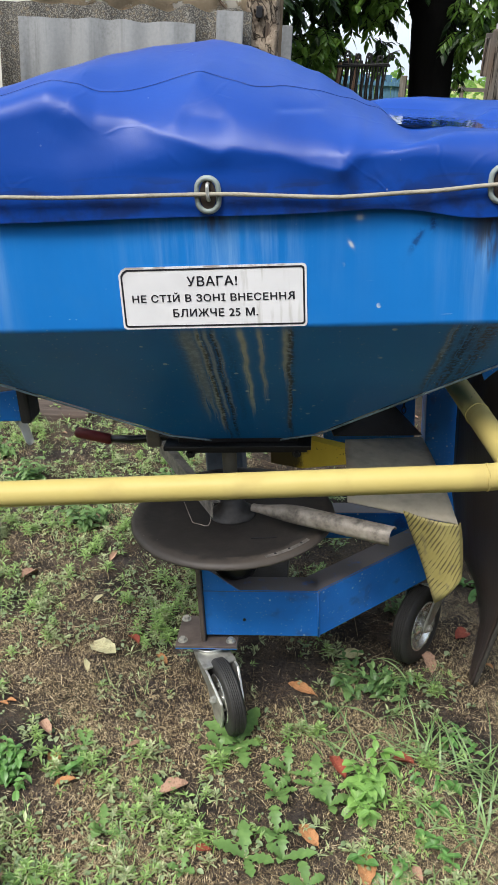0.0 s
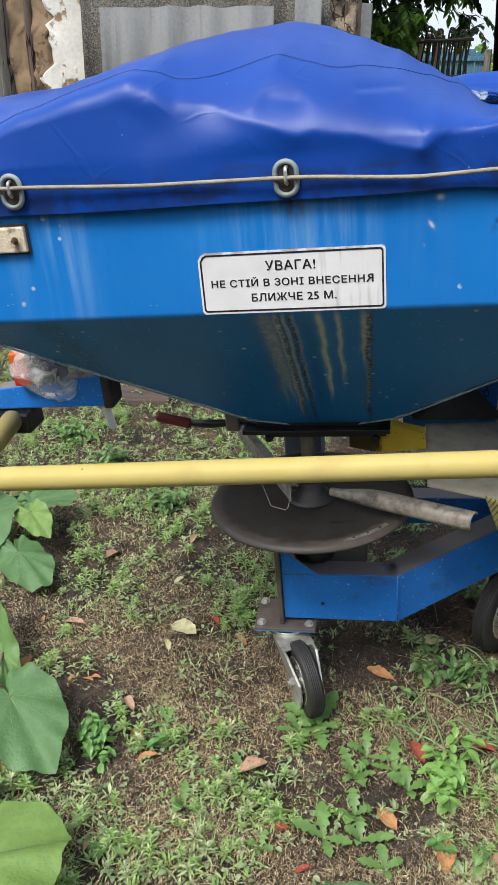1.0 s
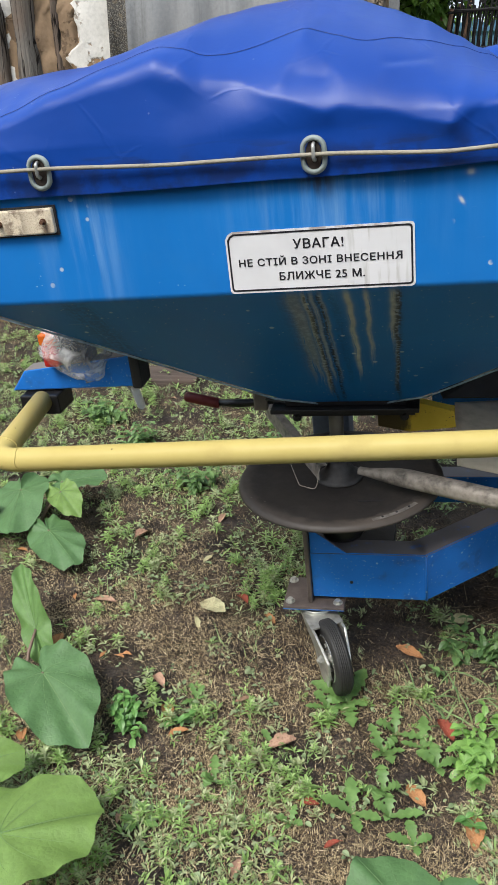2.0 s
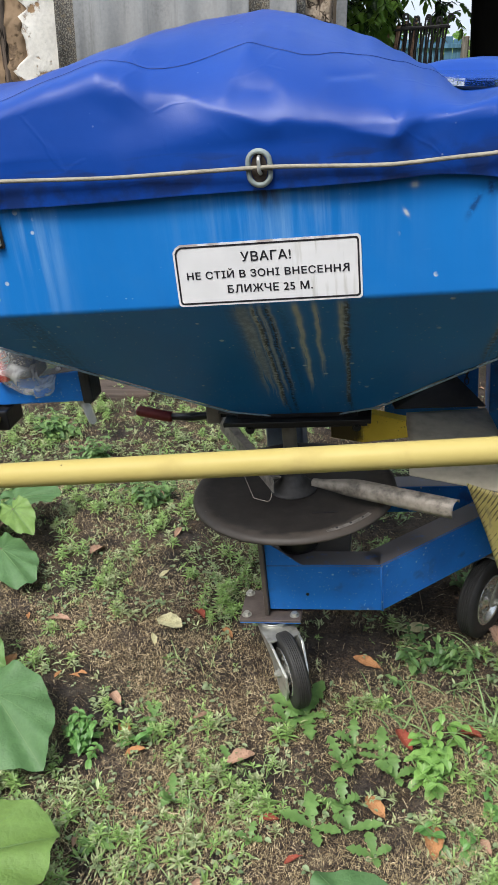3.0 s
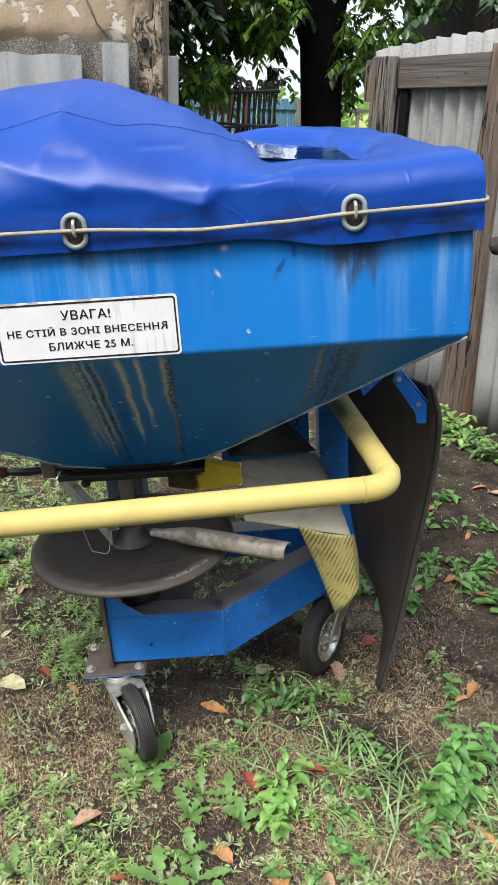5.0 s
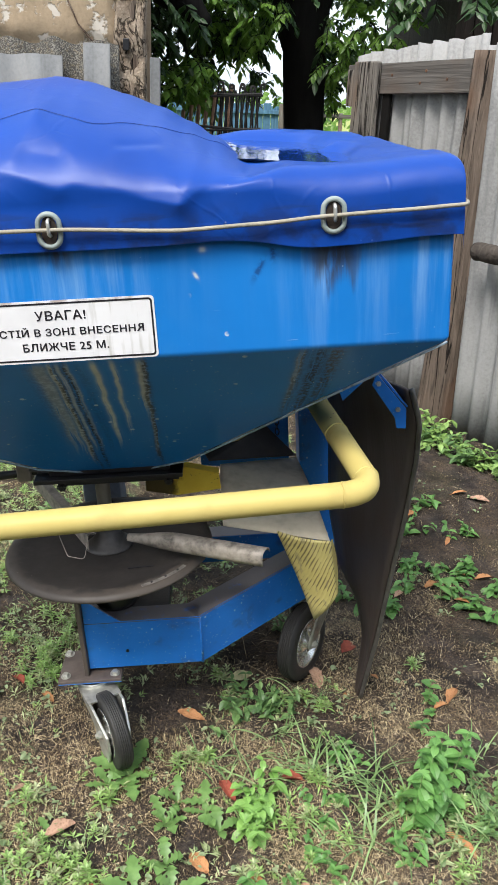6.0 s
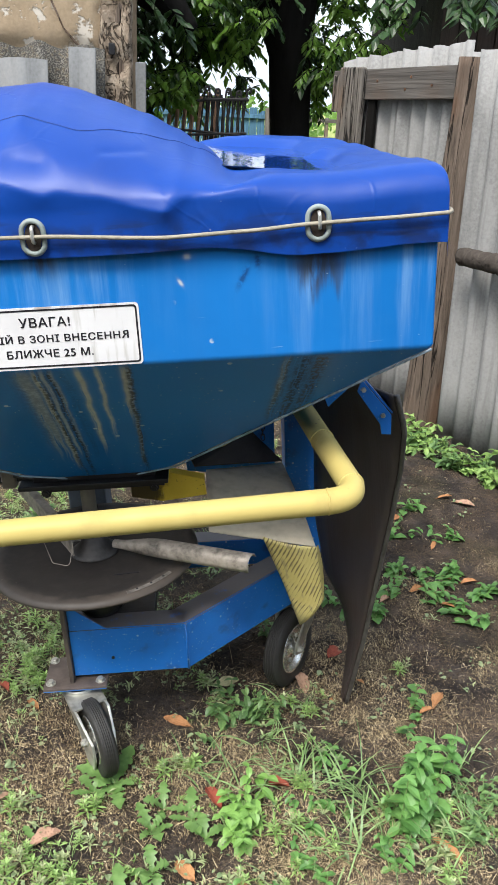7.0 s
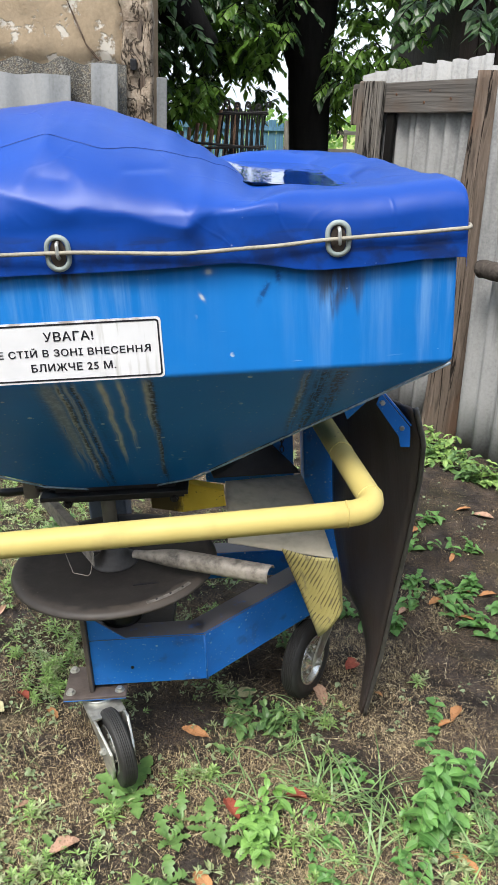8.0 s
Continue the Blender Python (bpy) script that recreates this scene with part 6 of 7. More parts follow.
# far hedge
hedge = LeafHeap()
for _ in range(5200):
    x, y = rng.uniform(-16, 20), rng.uniform(25, 29)
    hgt = 1.75 + 0.5 * noise.noise(Vector((x * 0.35, y * 0.2, 4)))
    z = hgt * rng.random() ** 0.6
    L = rng.uniform(0.14, 0.30)
    hedge.leaf((x, y, z), (rng.uniform(-1, 1), rng.uniform(-1, 0.3), rng.uniform(-0.6, 0.6)), L, L * 0.6, (rng.uniform(-.5, .5), -1, 0.8))
tagged(hedge.make("hedge", M_LEAF_LIT), "bright green hedge across the field", "hedge", kind="stuff")

# unseen wall added behind the viewer: closes the yard, blocks low sky light
tagged(part("light_blocker_wall", box(-9, 9, -4.0, -3.7, -0.05, 3.6, 0.02), M_BLOCKER), "unseen brown wall added behind the viewer to block light", "wall", kind="structure")


# ---- plants and litter on the ground ----
prng = random.Random(21)
M_WEED = leaf_green("weed_leaf_bright", (0.118, 0.215, 0.045), (0.32, 0.475, 0.155), 0.38, 0.3)
M_NETTLE = leaf_green("nettle_leaf", (0.075, 0.19, 0.045), (0.17, 0.35, 0.095), 0.42, 0.3)
M_WEED_LIGHT = leaf_green("weed_leaf_pale", (0.16, 0.32, 0.07), (0.26, 0.46, 0.12), 0.4, 0.35)
M_WEED_DULL = leaf_green("weed_leaf_dull", (0.135, 0.175, 0.062), (0.42, 0.48, 0.25), 0.36, 0.25)
M_WEED_DARK = leaf_green("weed_leaf_dark", (0.060, 0.130, 0.042), (0.17, 0.29, 0.095), 0.40, 0.25)
M_GRASS = leaf_green("grass_blade", (0.085, 0.17, 0.050), (0.27, 0.40, 0.16), 0.38, 0.25)
M_BURDOCK = leaf_green("burdock_leaf", (0.055, 0.130, 0.048), (0.085, 0.175, 0.062), 0.55, 0.2, 0.6)
M_BURDOCK_MID = leaf_green("burdock_leaf_mid", (0.090, 0.185, 0.050), (0.12, 0.23, 0.062), 0.55, 0.3, 0.6)
# Lighter copy of the burdock leaf: the light on it is in the colour.
M_BURDOCK_LIT = leaf_green("burdock_leaf_sunlit", (0.125, 0.225, 0.048), (0.17, 0.28, 0.070), 0.5, 0.3, 0.6)
M_RIB = simple("pale_leaf_rib", (0.13, 0.225, 0.085), 0.6)
M_STEM = simple("green_stem", (0.12, 0.19, 0.06), 0.6)
M_STEM_DRY = simple("purplish_stem", (0.16, 0.11, 0.08), 0.7)


def litter_mat(name, a, b):
    g = Nodes(name, 0.85, spec=0.25)
    col = g.mix(g.island(), a, b)
    n = g.noise(60, detail=5)
    col = g.mix(g.m('MULTIPLY', g.step(n, 0.42, 0.66), 0.6), col, tuple(q * 0.50 for q in a))
    col = g.mix(g.m('MULTIPLY', g.step(g.noise(240, detail=3), 0.55, 0.68), 0.5), col, tuple(q * 0.35 for q in a))
    return g.done(col)


M_STRAW = litter_mat("dry_straw", (0.28, 0.195, 0.105), (0.84, 0.70, 0.46))
M_THATCH = litter_mat("dead_grass_thatch", (0.205, 0.138, 0.073), (0.75, 0.615, 0.37))
M_CHAFF = litter_mat("chaff_and_leaf_crumbs", (0.13, 0.095, 0.065), (0.60, 0.51, 0.36))
M_CRUMB = litter_mat("soil_crumb", (0.035, 0.025, 0.018), (0.13, 0.095, 0.065))
M_DRY = [litter_mat("rust_red_dry_leaf", (0.24, 0.055, 0.035), (0.34, 0.10, 0.06)), litter_mat("orange_dry_leaf", (0.36, 0.165, 0.07), (0.50, 0.275, 0.13)),
         litter_mat("pale_yellow_leaf", (0.48, 0.45, 0.25), (0.56, 0.52, 0.33)), litter_mat("pinkish_brown_leaf", (0.36, 0.22, 0.15), (0.50, 0.33, 0.235))]


class Strips:
    """Gathers bent blades and stalks into one mesh."""

    def __init__(self):
        self.v, self.f = [], []

    def blade(self, base, yaw, length, width, rise, bend, n=3):
        """rise: the angle it leaves the ground at; bend: how far it arches over."""
        c, s = math.cos(yaw), math.sin(yaw)
        x, y, z = base
        a = rise
        i = len(self.v)
        st = length / n
        for k in range(n + 1):
            w = width * (1 - (k / n) ** 2 * 0.92) * 0.5
            self.v += [(x - s * w, y + c * w, z), (x + s * w, y - c * w, z + w * 0.5)]
            x += c * math.cos(a) * st
            y += s * math.cos(a) * st
            z += math.sin(a) * st
            z = max(z, base[2] - 0.002)
            a -= bend / n
        for k in range(n):
            j = i + 2 * k
            self.f.append((j, j + 1, j + 3, j + 2))

    def lance(self, base, yaw, length, width, rise):
        """A small lance-shaped leaf with a keel."""
        c, s = math.cos(yaw), math.sin(yaw)
        i = len(self.v)
        x, y, z = base
        cr, sr = math.cos(rise), math.sin(rise)

        def at(t, o, up=0.0):
            return (x + c * cr * length * t - s * o, y + s * cr * length * t + c * o, z + sr * length * t + up - 0.25 * length * t * t)
        w = width * 0.5
        self.v += [at(0, 0), at(0.45, w, w * 0.35), at(0.5, 0), at(0.45, -w, w * 0.35), at(1, 0)]
        self.f += [(i, i + 2, i + 1), (i, i + 3, i + 2), (i + 1, i + 2, i + 4), (i + 2, i + 3, i + 4)]

    def make(self, name, material, label, category):
        me = bpy.data.meshes.new(name)
        me.from_pydata(self.v, [], self.f)
        me.materials.append(material)
        return tagged(new(name, me), label, category, kind="stuff")


def brown_patch(x, y):
    """Where the grass beside the castor has died back."""
    r = math.hypot((x + 0.30) / 0.36, (y - 1.83) / 0.20) + 0.5 * noise.noise(Vector((x * 5, y * 5, 17.0)))
    return smooth01((1.15 - r) / 0.5)


def patch(x, y):
    """How green the ground is at a place, from 0 to 1."""
    g = 0.24 + 1.0 * noise.noise(Vector((x * 2.6, y * 2.6, 11.0))) + 0.6 * noise.noise(Vector((x * 6, y * 6, 4.0)))
    g += 0.22 * smooth01((1.62 - y) / 0.3)
    g += 0.42 * smooth01((0.05 - x) / 0.5) * smooth01((y - 1.95) / 0.3) + 0.30 * smooth01((0.15 - x) / 0.4) * smooth01((y - 2.25) / 0.3)
    g -= 0.60 * smooth01((x - 0.62) / 0.25) * smooth01((y - 1.75) / 0.3)
    g += 0.06 * smooth01((x - 0.15) / 0.2) * smooth01((0.75 - x) / 0.2) * smooth01((2.2 - y) / 0.3) - 0.12 * smooth01((x - 0.3) / 0.3)
    g -= 0.34 * brown_patch(x, y)
    return max(0.02, min(1.0, g))


def somewhere(far=0.35):
    """A random place in view of the yard, thinner with distance."""
    while True:
        if prng.random() < 0.20:
            x, y = prng.gauss(0.0, 1.9), prng.gauss(1.6, 1.8)
            if abs(x) > 4.4 or y < -3.5 or (y > 4.5 and x < 0.0):
                continue
            return x, y
        y = 0.85 + 3.9 * prng.random() ** 1.5 + prng.gauss(0, 0.08)
        x = prng.uniform(-0.35 - 0.5 * y, 0.45 + 0.42 * y) + prng.gauss(0, 0.15)
        if x < -2.3 or x > 2.3:
            continue
        return x, y


def thatch_at(x, y):
    """How much dead grass lies at a place."""
    g = 0.40 + 1.6 * noise.noise(Vector((x * 3.1, y * 3.1, 31.0))) + 0.4 * noise.noise(Vector((x * 9, y * 9, 8.0)))
    g += 0.30 * smooth01((0.0 - x) / 0.4) * smooth01((2.6 - y) / 0.4)
    g += 0.25 * smooth01((x - 0.6) / 0.3) * smooth01((2.35 - y) / 0.3)
    g += 0.45 * smooth01((x + 0.15) / 0.25) * smooth01((0.75 - x) / 0.25) * smooth01((1.95 - y) / 0.3)
    g -= 0.5 * smooth01((x - 0.7) / 0.2) * smooth01((y - 2.25) / 0.3)
    g += 0.75 * brown_patch(x, y)
    return max(0.03, min(1.0, g))


# dead grass: short tangled stalks in tufts
thatch = Strips()
for _ in range(25000):
    x, y = somewhere()
    if prng.random() > thatch_at(x, y):
        continue
    z = ground_z(x, y)
    turn = prng.uniform(0, 6.28)
    for q in range(prng.randint(16, 28)):
        bx, by = x + prng.gauss(0, 0.019), y + prng.gauss(0, 0.019)
        thatch.blade((bx, by, z + prng.uniform(-0.002, 0.006)), turn + prng.gauss(0, 1.3), 0.004 + 0.022 * prng.random() ** 2, prng.uniform(0.0005, 0.0013), prng.uniform(0.0, 1.4), prng.uniform(0.3, 2.2), 2)
thatch.make("dead_grass", M_THATCH, "matted dead grass lying in tufts on the soil", "dead grass")

# straw and crumbs
straw = Strips()
for _ in range(40000):
    x, y = somewhere()
    if prng.random() > 0.15 + 0.85 * thatch_at(x, y):
        continue
    L = 0.010 + 0.045 * prng.random() ** 1.8
    straw.blade((x, y, ground_z(x, y) + prng.uniform(0.001, 0.008)), prng.uniform(0, 6.28), L, prng.uniform(0.0005, 0.0013), prng.uniform(-0.12, 0.35), prng.uniform(-0.3, 0.6), 2)
for _ in range(60):
    x, y = prng.uniform(0.3, 1.3), prng.uniform(1.4, 2.5)
    straw.blade((x, y, ground_z(x, y) + 0.006), prng.uniform(0, 6.28), prng.uniform(0.06, 0.20), 0.0012, 0.06, prng.uniform(-0.1, 0.5), 5)
straw.make("straw", M_STRAW, "dry straw and grass stalks scattered on the soil", "straw")

chaff = LeafHeap()
for _ in range(52000):
    x, y = somewhere()
    if prng.random() > 0.2 + 0.8 * thatch_at(x, y):
        continue
    z = ground_z(x, y) + prng.uniform(0.001, 0.009)
    r = 0.0011 + 0.0035 * prng.random() ** 2
    a, b = prng.uniform(0, 6.28), prng.uniform(0.12, 0.45)
    c, s = math.cos(a) * r, math.sin(a) * r
    i = len(chaff.v)
    t1, t2 = prng.uniform(-0.7, 0.7) * r, prng.uniform(-0.7, 0.7) * r
    chaff.v += [Vector((x + c, y + s, z + t1)), Vector((x - s * b, y + c * b, z + t2)), Vector((x - c, y - s, z - t1)), Vector((x + s * b, y - c * b, z - t2))]
    chaff.f.append((i, i + 1, i + 2, i + 3))
tagged(chaff.make("chaff", M_CHAFF), "chaff and broken bits of dry leaf on the soil", "litter", kind="stuff")

crumbs = LeafHeap()
for _ in range(22000):
    x, y = somewhere()
    r = prng.uniform(0.003, 0.011) * prng.uniform(0.5, 1)
    z = ground_z(x, y)
    i = len(crumbs.v)
    p = [Vector((x + prng.uniform(-r, r), y + prng.uniform(-r, r), z + prng.uniform(-0.2, 0.9) * r)) for _k in range(5)]
    p[4] = Vector((x, y, z + r * 0.9))
    crumbs.v += p
    crumbs.f += [(i, i + 1, i + 4), (i + 1, i + 2, i + 4), (i + 2, i + 3, i + 4), (i + 3, i, i + 4)]
tagged(crumbs.make("soil_crumbs", M_CRUMB), "dark crumbs of soil", "soil", kind="stuff")

# low weeds: rosettes of narrow leaves
low, low2 = Strips(), Strips()
for _ in range(15000):
    x, y = somewhere()
    if prng.random() > patch(x, y) ** 1.3:
        continue
    z = ground_z(x, y)
    heap = low if prng.random() < 0.55 else low2
    h = prng.uniform(0.0, 0.028)
    k = prng.randint(5, 9)
    size = prng.uniform(0.010, 0.024) * (1.35 if prng.random() < 0.15 else 1)
    for q in range(k):
        heap.lance((x + prng.uniform(-.006, .006), y + prng.uniform(-.006, .006), z + h * prng.random()), prng.uniform(0, 6.28), size * prng.uniform(0.7, 1.5), size * prng.uniform(0.14, 0.34), prng.uniform(0.1, 1.2))
# upright sprigs with whorls of narrow leaves
for _ in range(2300):
    x, y = somewhere()
    if prng.random() > patch(x, y) ** 1.6:
        continue
    z = ground_z(x, y)
    for s_ in range(prng.randint(1, 4)):
        sx, sy = x + prng.gauss(0, 0.014), y + prng.gauss(0, 0.014)
        tall = prng.uniform(0.02, 0.055)
        tilt, yaw = prng.uniform(0, 0.5), prng.uniform(0, 6.28)
        size = prng.uniform(0.018, 0.034)
        heap = low2 if prng.random() < 0.6 else low
        for w_ in range(3):
            hgt = tall * (0.35 + 0.32 * w_)
            cx, cy = sx + math.cos(yaw) * tilt * hgt, sy + math.sin(yaw) * tilt * hgt
            a0 = prng.uniform(0, 6.28)
            for q in range(5):
                heap.lance((cx, cy, z + hgt), a0 + 1.257 * q, size * (1.15 - 0.25 * w_), size * prng.uniform(0.18, 0.26), prng.uniform(0.1, 0.5) + 0.2 * w_)
low.make("low_weeds", M_WEED_DULL, "low narrow-leaved weeds in the trodden soil", "weeds")
low2.make("bright_low_weeds", M_WEED, "low bright green weeds in the trodden soil", "weeds")

# grass
grass = Strips()
for _ in range(2600):
    x, y = somewhere()
    g = patch(x, y)
    if prng.random() > g ** 2:
        continue
    z = ground_z(x, y)
    for q in range(prng.randint(4, 9)):
        grass.blade((x + prng.uniform(-.012, .012), y + prng.uniform(-.012, .012), z - 0.002), prng.uniform(0, 6.28), prng.uniform(0.025, 0.075), prng.uniform(0.0015, 0.0035), prng.uniform(0.5, 1.45), prng.uniform(0.2, 1.3))
for cx, cy, n, L in ((0.56, 1.70, 26, 0.17), (0.70, 1.68, 30, 0.18), (0.78, 1.58, 26, 0.19), (0.48, 1.84, 18, 0.12), (0.62, 1.50, 24, 0.16), (0.98, 1.55, 30, 0.13), (0.90, 1.48, 24, 0.14), (0.36, 1.66, 18, 0.11), (0.54, 2.02, 14, 0.13), (0.30, 1.75, 14, 0.12), (1.02, 1.75, 18, 0.14)):
    for q in range(n):
        x, y = cx + prng.gauss(0, 0.035), cy + prng.gauss(0, 0.03)
        grass.blade((x, y, ground_z(x, y) - 0.003), prng.uniform(0, 6.28), L * prng.uniform(0.5, 1.15), prng.uniform(0.003, 0.0065), prng.uniform(0.35, 1.2), prng.uniform(0.6, 1.7), 6)
grass.make("grass", M_GRASS, "thin green grass in loose tufts", "grass")


def ovate(heap, base, yaw, length, width, rise, n=5):
    """A broad leaf with a folded midrib, toothed along its edge."""
    c, s = math.cos(yaw), math.sin(yaw)
    i = len(heap.v)
    for k in range(n + 1):
        t = k / n
        w = width * 0.5 * (math.sin(math.pi * min(1, t * 0.9 + 0.08)) ** 0.8) * (1.06 if k % 2 else 0.94) if k < n else 0.0005
        a = rise - 0.9 * t
        d = length * t
        px, py, pz = base[0] + c * math.cos(rise) * d, base[1] + s * math.cos(rise) * d, base[2] + math.sin(rise) * d - 0.42 * length * t * t
        heap.v += [Vector((px - s * w, py + c * w, pz + w * 0.30)), Vector((px, py, pz)), Vector((px + s * w, py - c * w, pz + w * 0.30))]
    for k in range(n):
        j = i + 3 * k
        heap.f += [(j, j + 1, j + 4, j + 3), (j + 1, j + 2, j + 5, j + 4)]


def leafy_weed(x, y, height, stems, leaf, material, label, spreadr=0.055, lean_most=1.15):
    w = thing("leafy_weed", Matrix.Translation((x, y, ground_z(x, y) - 0.004)), label, "weed", "weeds in the yard")
    heap, sb = LeafHeap(), bmesh.new()
    for _k in range(stems):
        yaw = prng.uniform(0, 6.28)
        lean = prng.uniform(0.15 * lean_most, lean_most)
        h = height * prng.uniform(0.55, 1.0)
        ox, oy = prng.gauss(0, spreadr * 0.5), prng.gauss(0, spreadr * 0.5)
        top = Vector((ox + math.cos(yaw) * h * lean, oy + math.sin(yaw) * h * lean, h))
        tube([(ox, oy, 0), Vector((ox, oy, 0)).lerp(top, 0.5) + Vector((0, 0, h * 0.08)), top], 0.0016, 5, sb, False)
        pairs = max(3, int(h / (leaf * 0.42)))
        for q in range(pairs):
            t = 0.15 + 0.85 * q / max(1, pairs - 1)
            p = Vector((ox, oy, 0)).lerp(top, t) + Vector((0, 0, h * 0.08 * math.sin(math.pi * t)))
            a = prng.uniform(0, 6.28) + (1.57 if q % 2 else 0)
            L = leaf * (1.15 - 0.5 * t) * prng.uniform(0.55, 1.3)
            for sgn in (0, math.pi):
                ovate(heap, p, a + sgn + prng.uniform(-0.5, 0.5), L, L * prng.uniform(0.5, 0.72), prng.uniform(-0.25, 0.6))
    tagged(part("stem", sb, M_STEM, w), kind="stuff")
    tagged(heap.make("foliage", material, w), kind="stuff")
    return w


# small round-leaved plants
clover = LeafHeap()
for _ in range(4600):
    x, y = somewhere()
    if prng.random() > 0.1 + 0.9 * patch(x, y):
        continue
    z = ground_z(x, y)
    for q in range(prng.randint(2, 5)):
        L = 0.007 + 0.015 * prng.random() ** 1.6
        ovate(clover, (x + prng.gauss(0, 0.012), y + prng.gauss(0, 0.012), z + prng.uniform(0.002, 0.02)), prng.uniform(0, 6.28), L, L * prng.uniform(0.5, 0.8), prng.uniform(0.05, 0.6), 4)
tagged(clover.make("creeping_weeds", leaf_green("creeping_weed_leaf", (0.10, 0.16, 0.065), (0.27, 0.34, 0.18), 0.45, 0.2)), "creeping weeds with small rounded grey-green leaves", "weeds", kind="stuff")

BRIGHT = "bright green nettle-like weed with broad toothed leaves"
DARKW = "dark green bushy weed with small leaves"
for x, y, h, st, lf in ((0.838, 1.600, 0.20, 6, 0.060), (0.858, 1.690, 0.16, 3, 0.055), (0.820, 1.535, 0.10, 3, 0.055), (0.916, 1.945, 0.075, 4, 0.048), (0.68, 1.79, 0.06, 3, 0.034), (0.46, 1.36, 0.06, 3, 0.038), (0.57, 1.44, 0.06, 4, 0.034),
                        (0.60, 1.60, 0.05, 3, 0.034), (0.78, 1.47, 0.06, 4, 0.034), (-0.501, 1.530, 0.085, 13, 0.036), (0.53, 1.52, 0.05, 3, 0.03)):
    leafy_weed(x, y, h, st, lf * 0.85, M_NETTLE, BRIGHT, 0.07, 0.55 if h > 0.1 else 1.0)
for x, y, h, st, lf in ((0.394, 1.555, 0.11, 8, 0.040), (0.410, 1.520, 0.07, 5, 0.036)):
    leafy_weed(x, y, h, st, lf, M_WEED_LIGHT, "pale yellow-green weed with soft rounded leaves", 0.04)
for x, y, h, st, lf in ((0.387, 1.915, 0.085, 3, 0.046), (0.461, 1.925, 0.08, 4, 0.042), (0.366, 2.03, 0.07, 3, 0.04), (0.425, 1.985, 0.07, 3, 0.038), (0.55, 2.35, 0.08, 8, 0.04), (0.70, 2.55, 0.09, 6, 0.045), (0.95, 1.53, 0.06, 8, 0.03), (1.02, 1.60, 0.06, 7, 0.03),
                        (-0.62, 2.75, 0.10, 8, 0.05), (-0.95, 3.05, 0.11, 8, 0.055), (-0.35, 3.10, 0.10, 8, 0.05), (0.15, 2.75, 0.09, 7, 0.05), (-1.2, 3.3, 0.12, 9, 0.06)):
    leafy_weed(x, y, h, int(st * 1.4), lf * 0.82, M_WEED_DARK, DARKW)
for x, y, st in ((1.071, 2.72, 5), (1.177, 2.70, 5), (1.195, 2.535, 4), (1.278, 2.465, 5), (1.142, 3.08, 4), (0.922, 2.475, 4), (0.798, 2.52, 5), (1.294, 2.73, 5), (1.36, 3.02, 4), (1.00, 2.62, 3), (1.24, 3.30, 3), (1.36, 2.58, 4)):
    leafy_weed(x, y, 0.065, st, 0.046, M_NETTLE, "small green weed sprouting from bare trodden soil", 0.06)
for k in range(13):
    t = k / 12
    x, y = 1.40 + 0.34 * t + prng.uniform(-0.05, 0.05), 4.32 - 0.66 * t + prng.uniform(-0.10, 0.10)
    leafy_weed(x, y, prng.uniform(0.07, 0.13), 6, 0.058, M_WEED_DARK if k % 2 else M_WEED, "bushy green weed growing at the foot of the fence", 0.08)


M_DANDELION = leaf_green("dandelion_leaf", (0.10, 0.20, 0.05), (0.19, 0.32, 0.10), 0.45, 0.3)


def dandelion(x, y, n, L, deep=1.0):
    """A rosette of lobed leaves lying out from one root."""
    w = thing("dandelion", Matrix.Translation((x, y, ground_z(x, y))), "dandelion rosette with lobed green leaves", "weed", "dandelions")
    for _k in range(n):
        yaw = 6.28 * _k / n + prng.uniform(-0.4, 0.4)
        LL = L * prng.uniform(0.5, 1.05)
        c, s = math.cos(yaw), math.sin(yaw)
        rise = prng.uniform(0.35, 1.15)
        bm = bmesh.new()
        rows = []
        nn = 18
        for q in range(nn + 1):
            t = q / nn
            tooth = q % 4
            lobes = 1 + deep * ((0.42, 0.80, 1.20, 0.78)[tooth] * prng.uniform(0.8, 1.2) - 1)
            wd = LL * (0.21 + 0.06 * (1 - deep)) * math.sin(math.pi * min(1, 0.05 + t * 0.93)) ** 0.8 * (0.40 + 0.60 * t) * (lobes if t < 0.86 else 0.75) + 0.0010
            d = LL * t
            back = LL * (0.05 if tooth == 2 and t < 0.86 else 0.0) * deep
            px, py, pz = c * math.cos(rise) * d, s * math.cos(rise) * d, 0.004 + math.sin(rise) * d - 0.55 * LL * t * t * rise
            rows.append([bm.verts.new((px - s * wd - c * back, py + c * wd - s * back, pz + LL * 0.035)), bm.verts.new((px, py, pz)), bm.verts.new((px + s * wd - c * back, py - c * wd - s * back, pz + LL * 0.035))])
        for a, b in zip(rows, rows[1:]):
            bm.faces.new((a[0], a[1], b[1], b[0]))
            bm.faces.new((a[1], a[2], b[2], b[1]))
        part("leaf", bm, M_DANDELION, w, smooth=True)


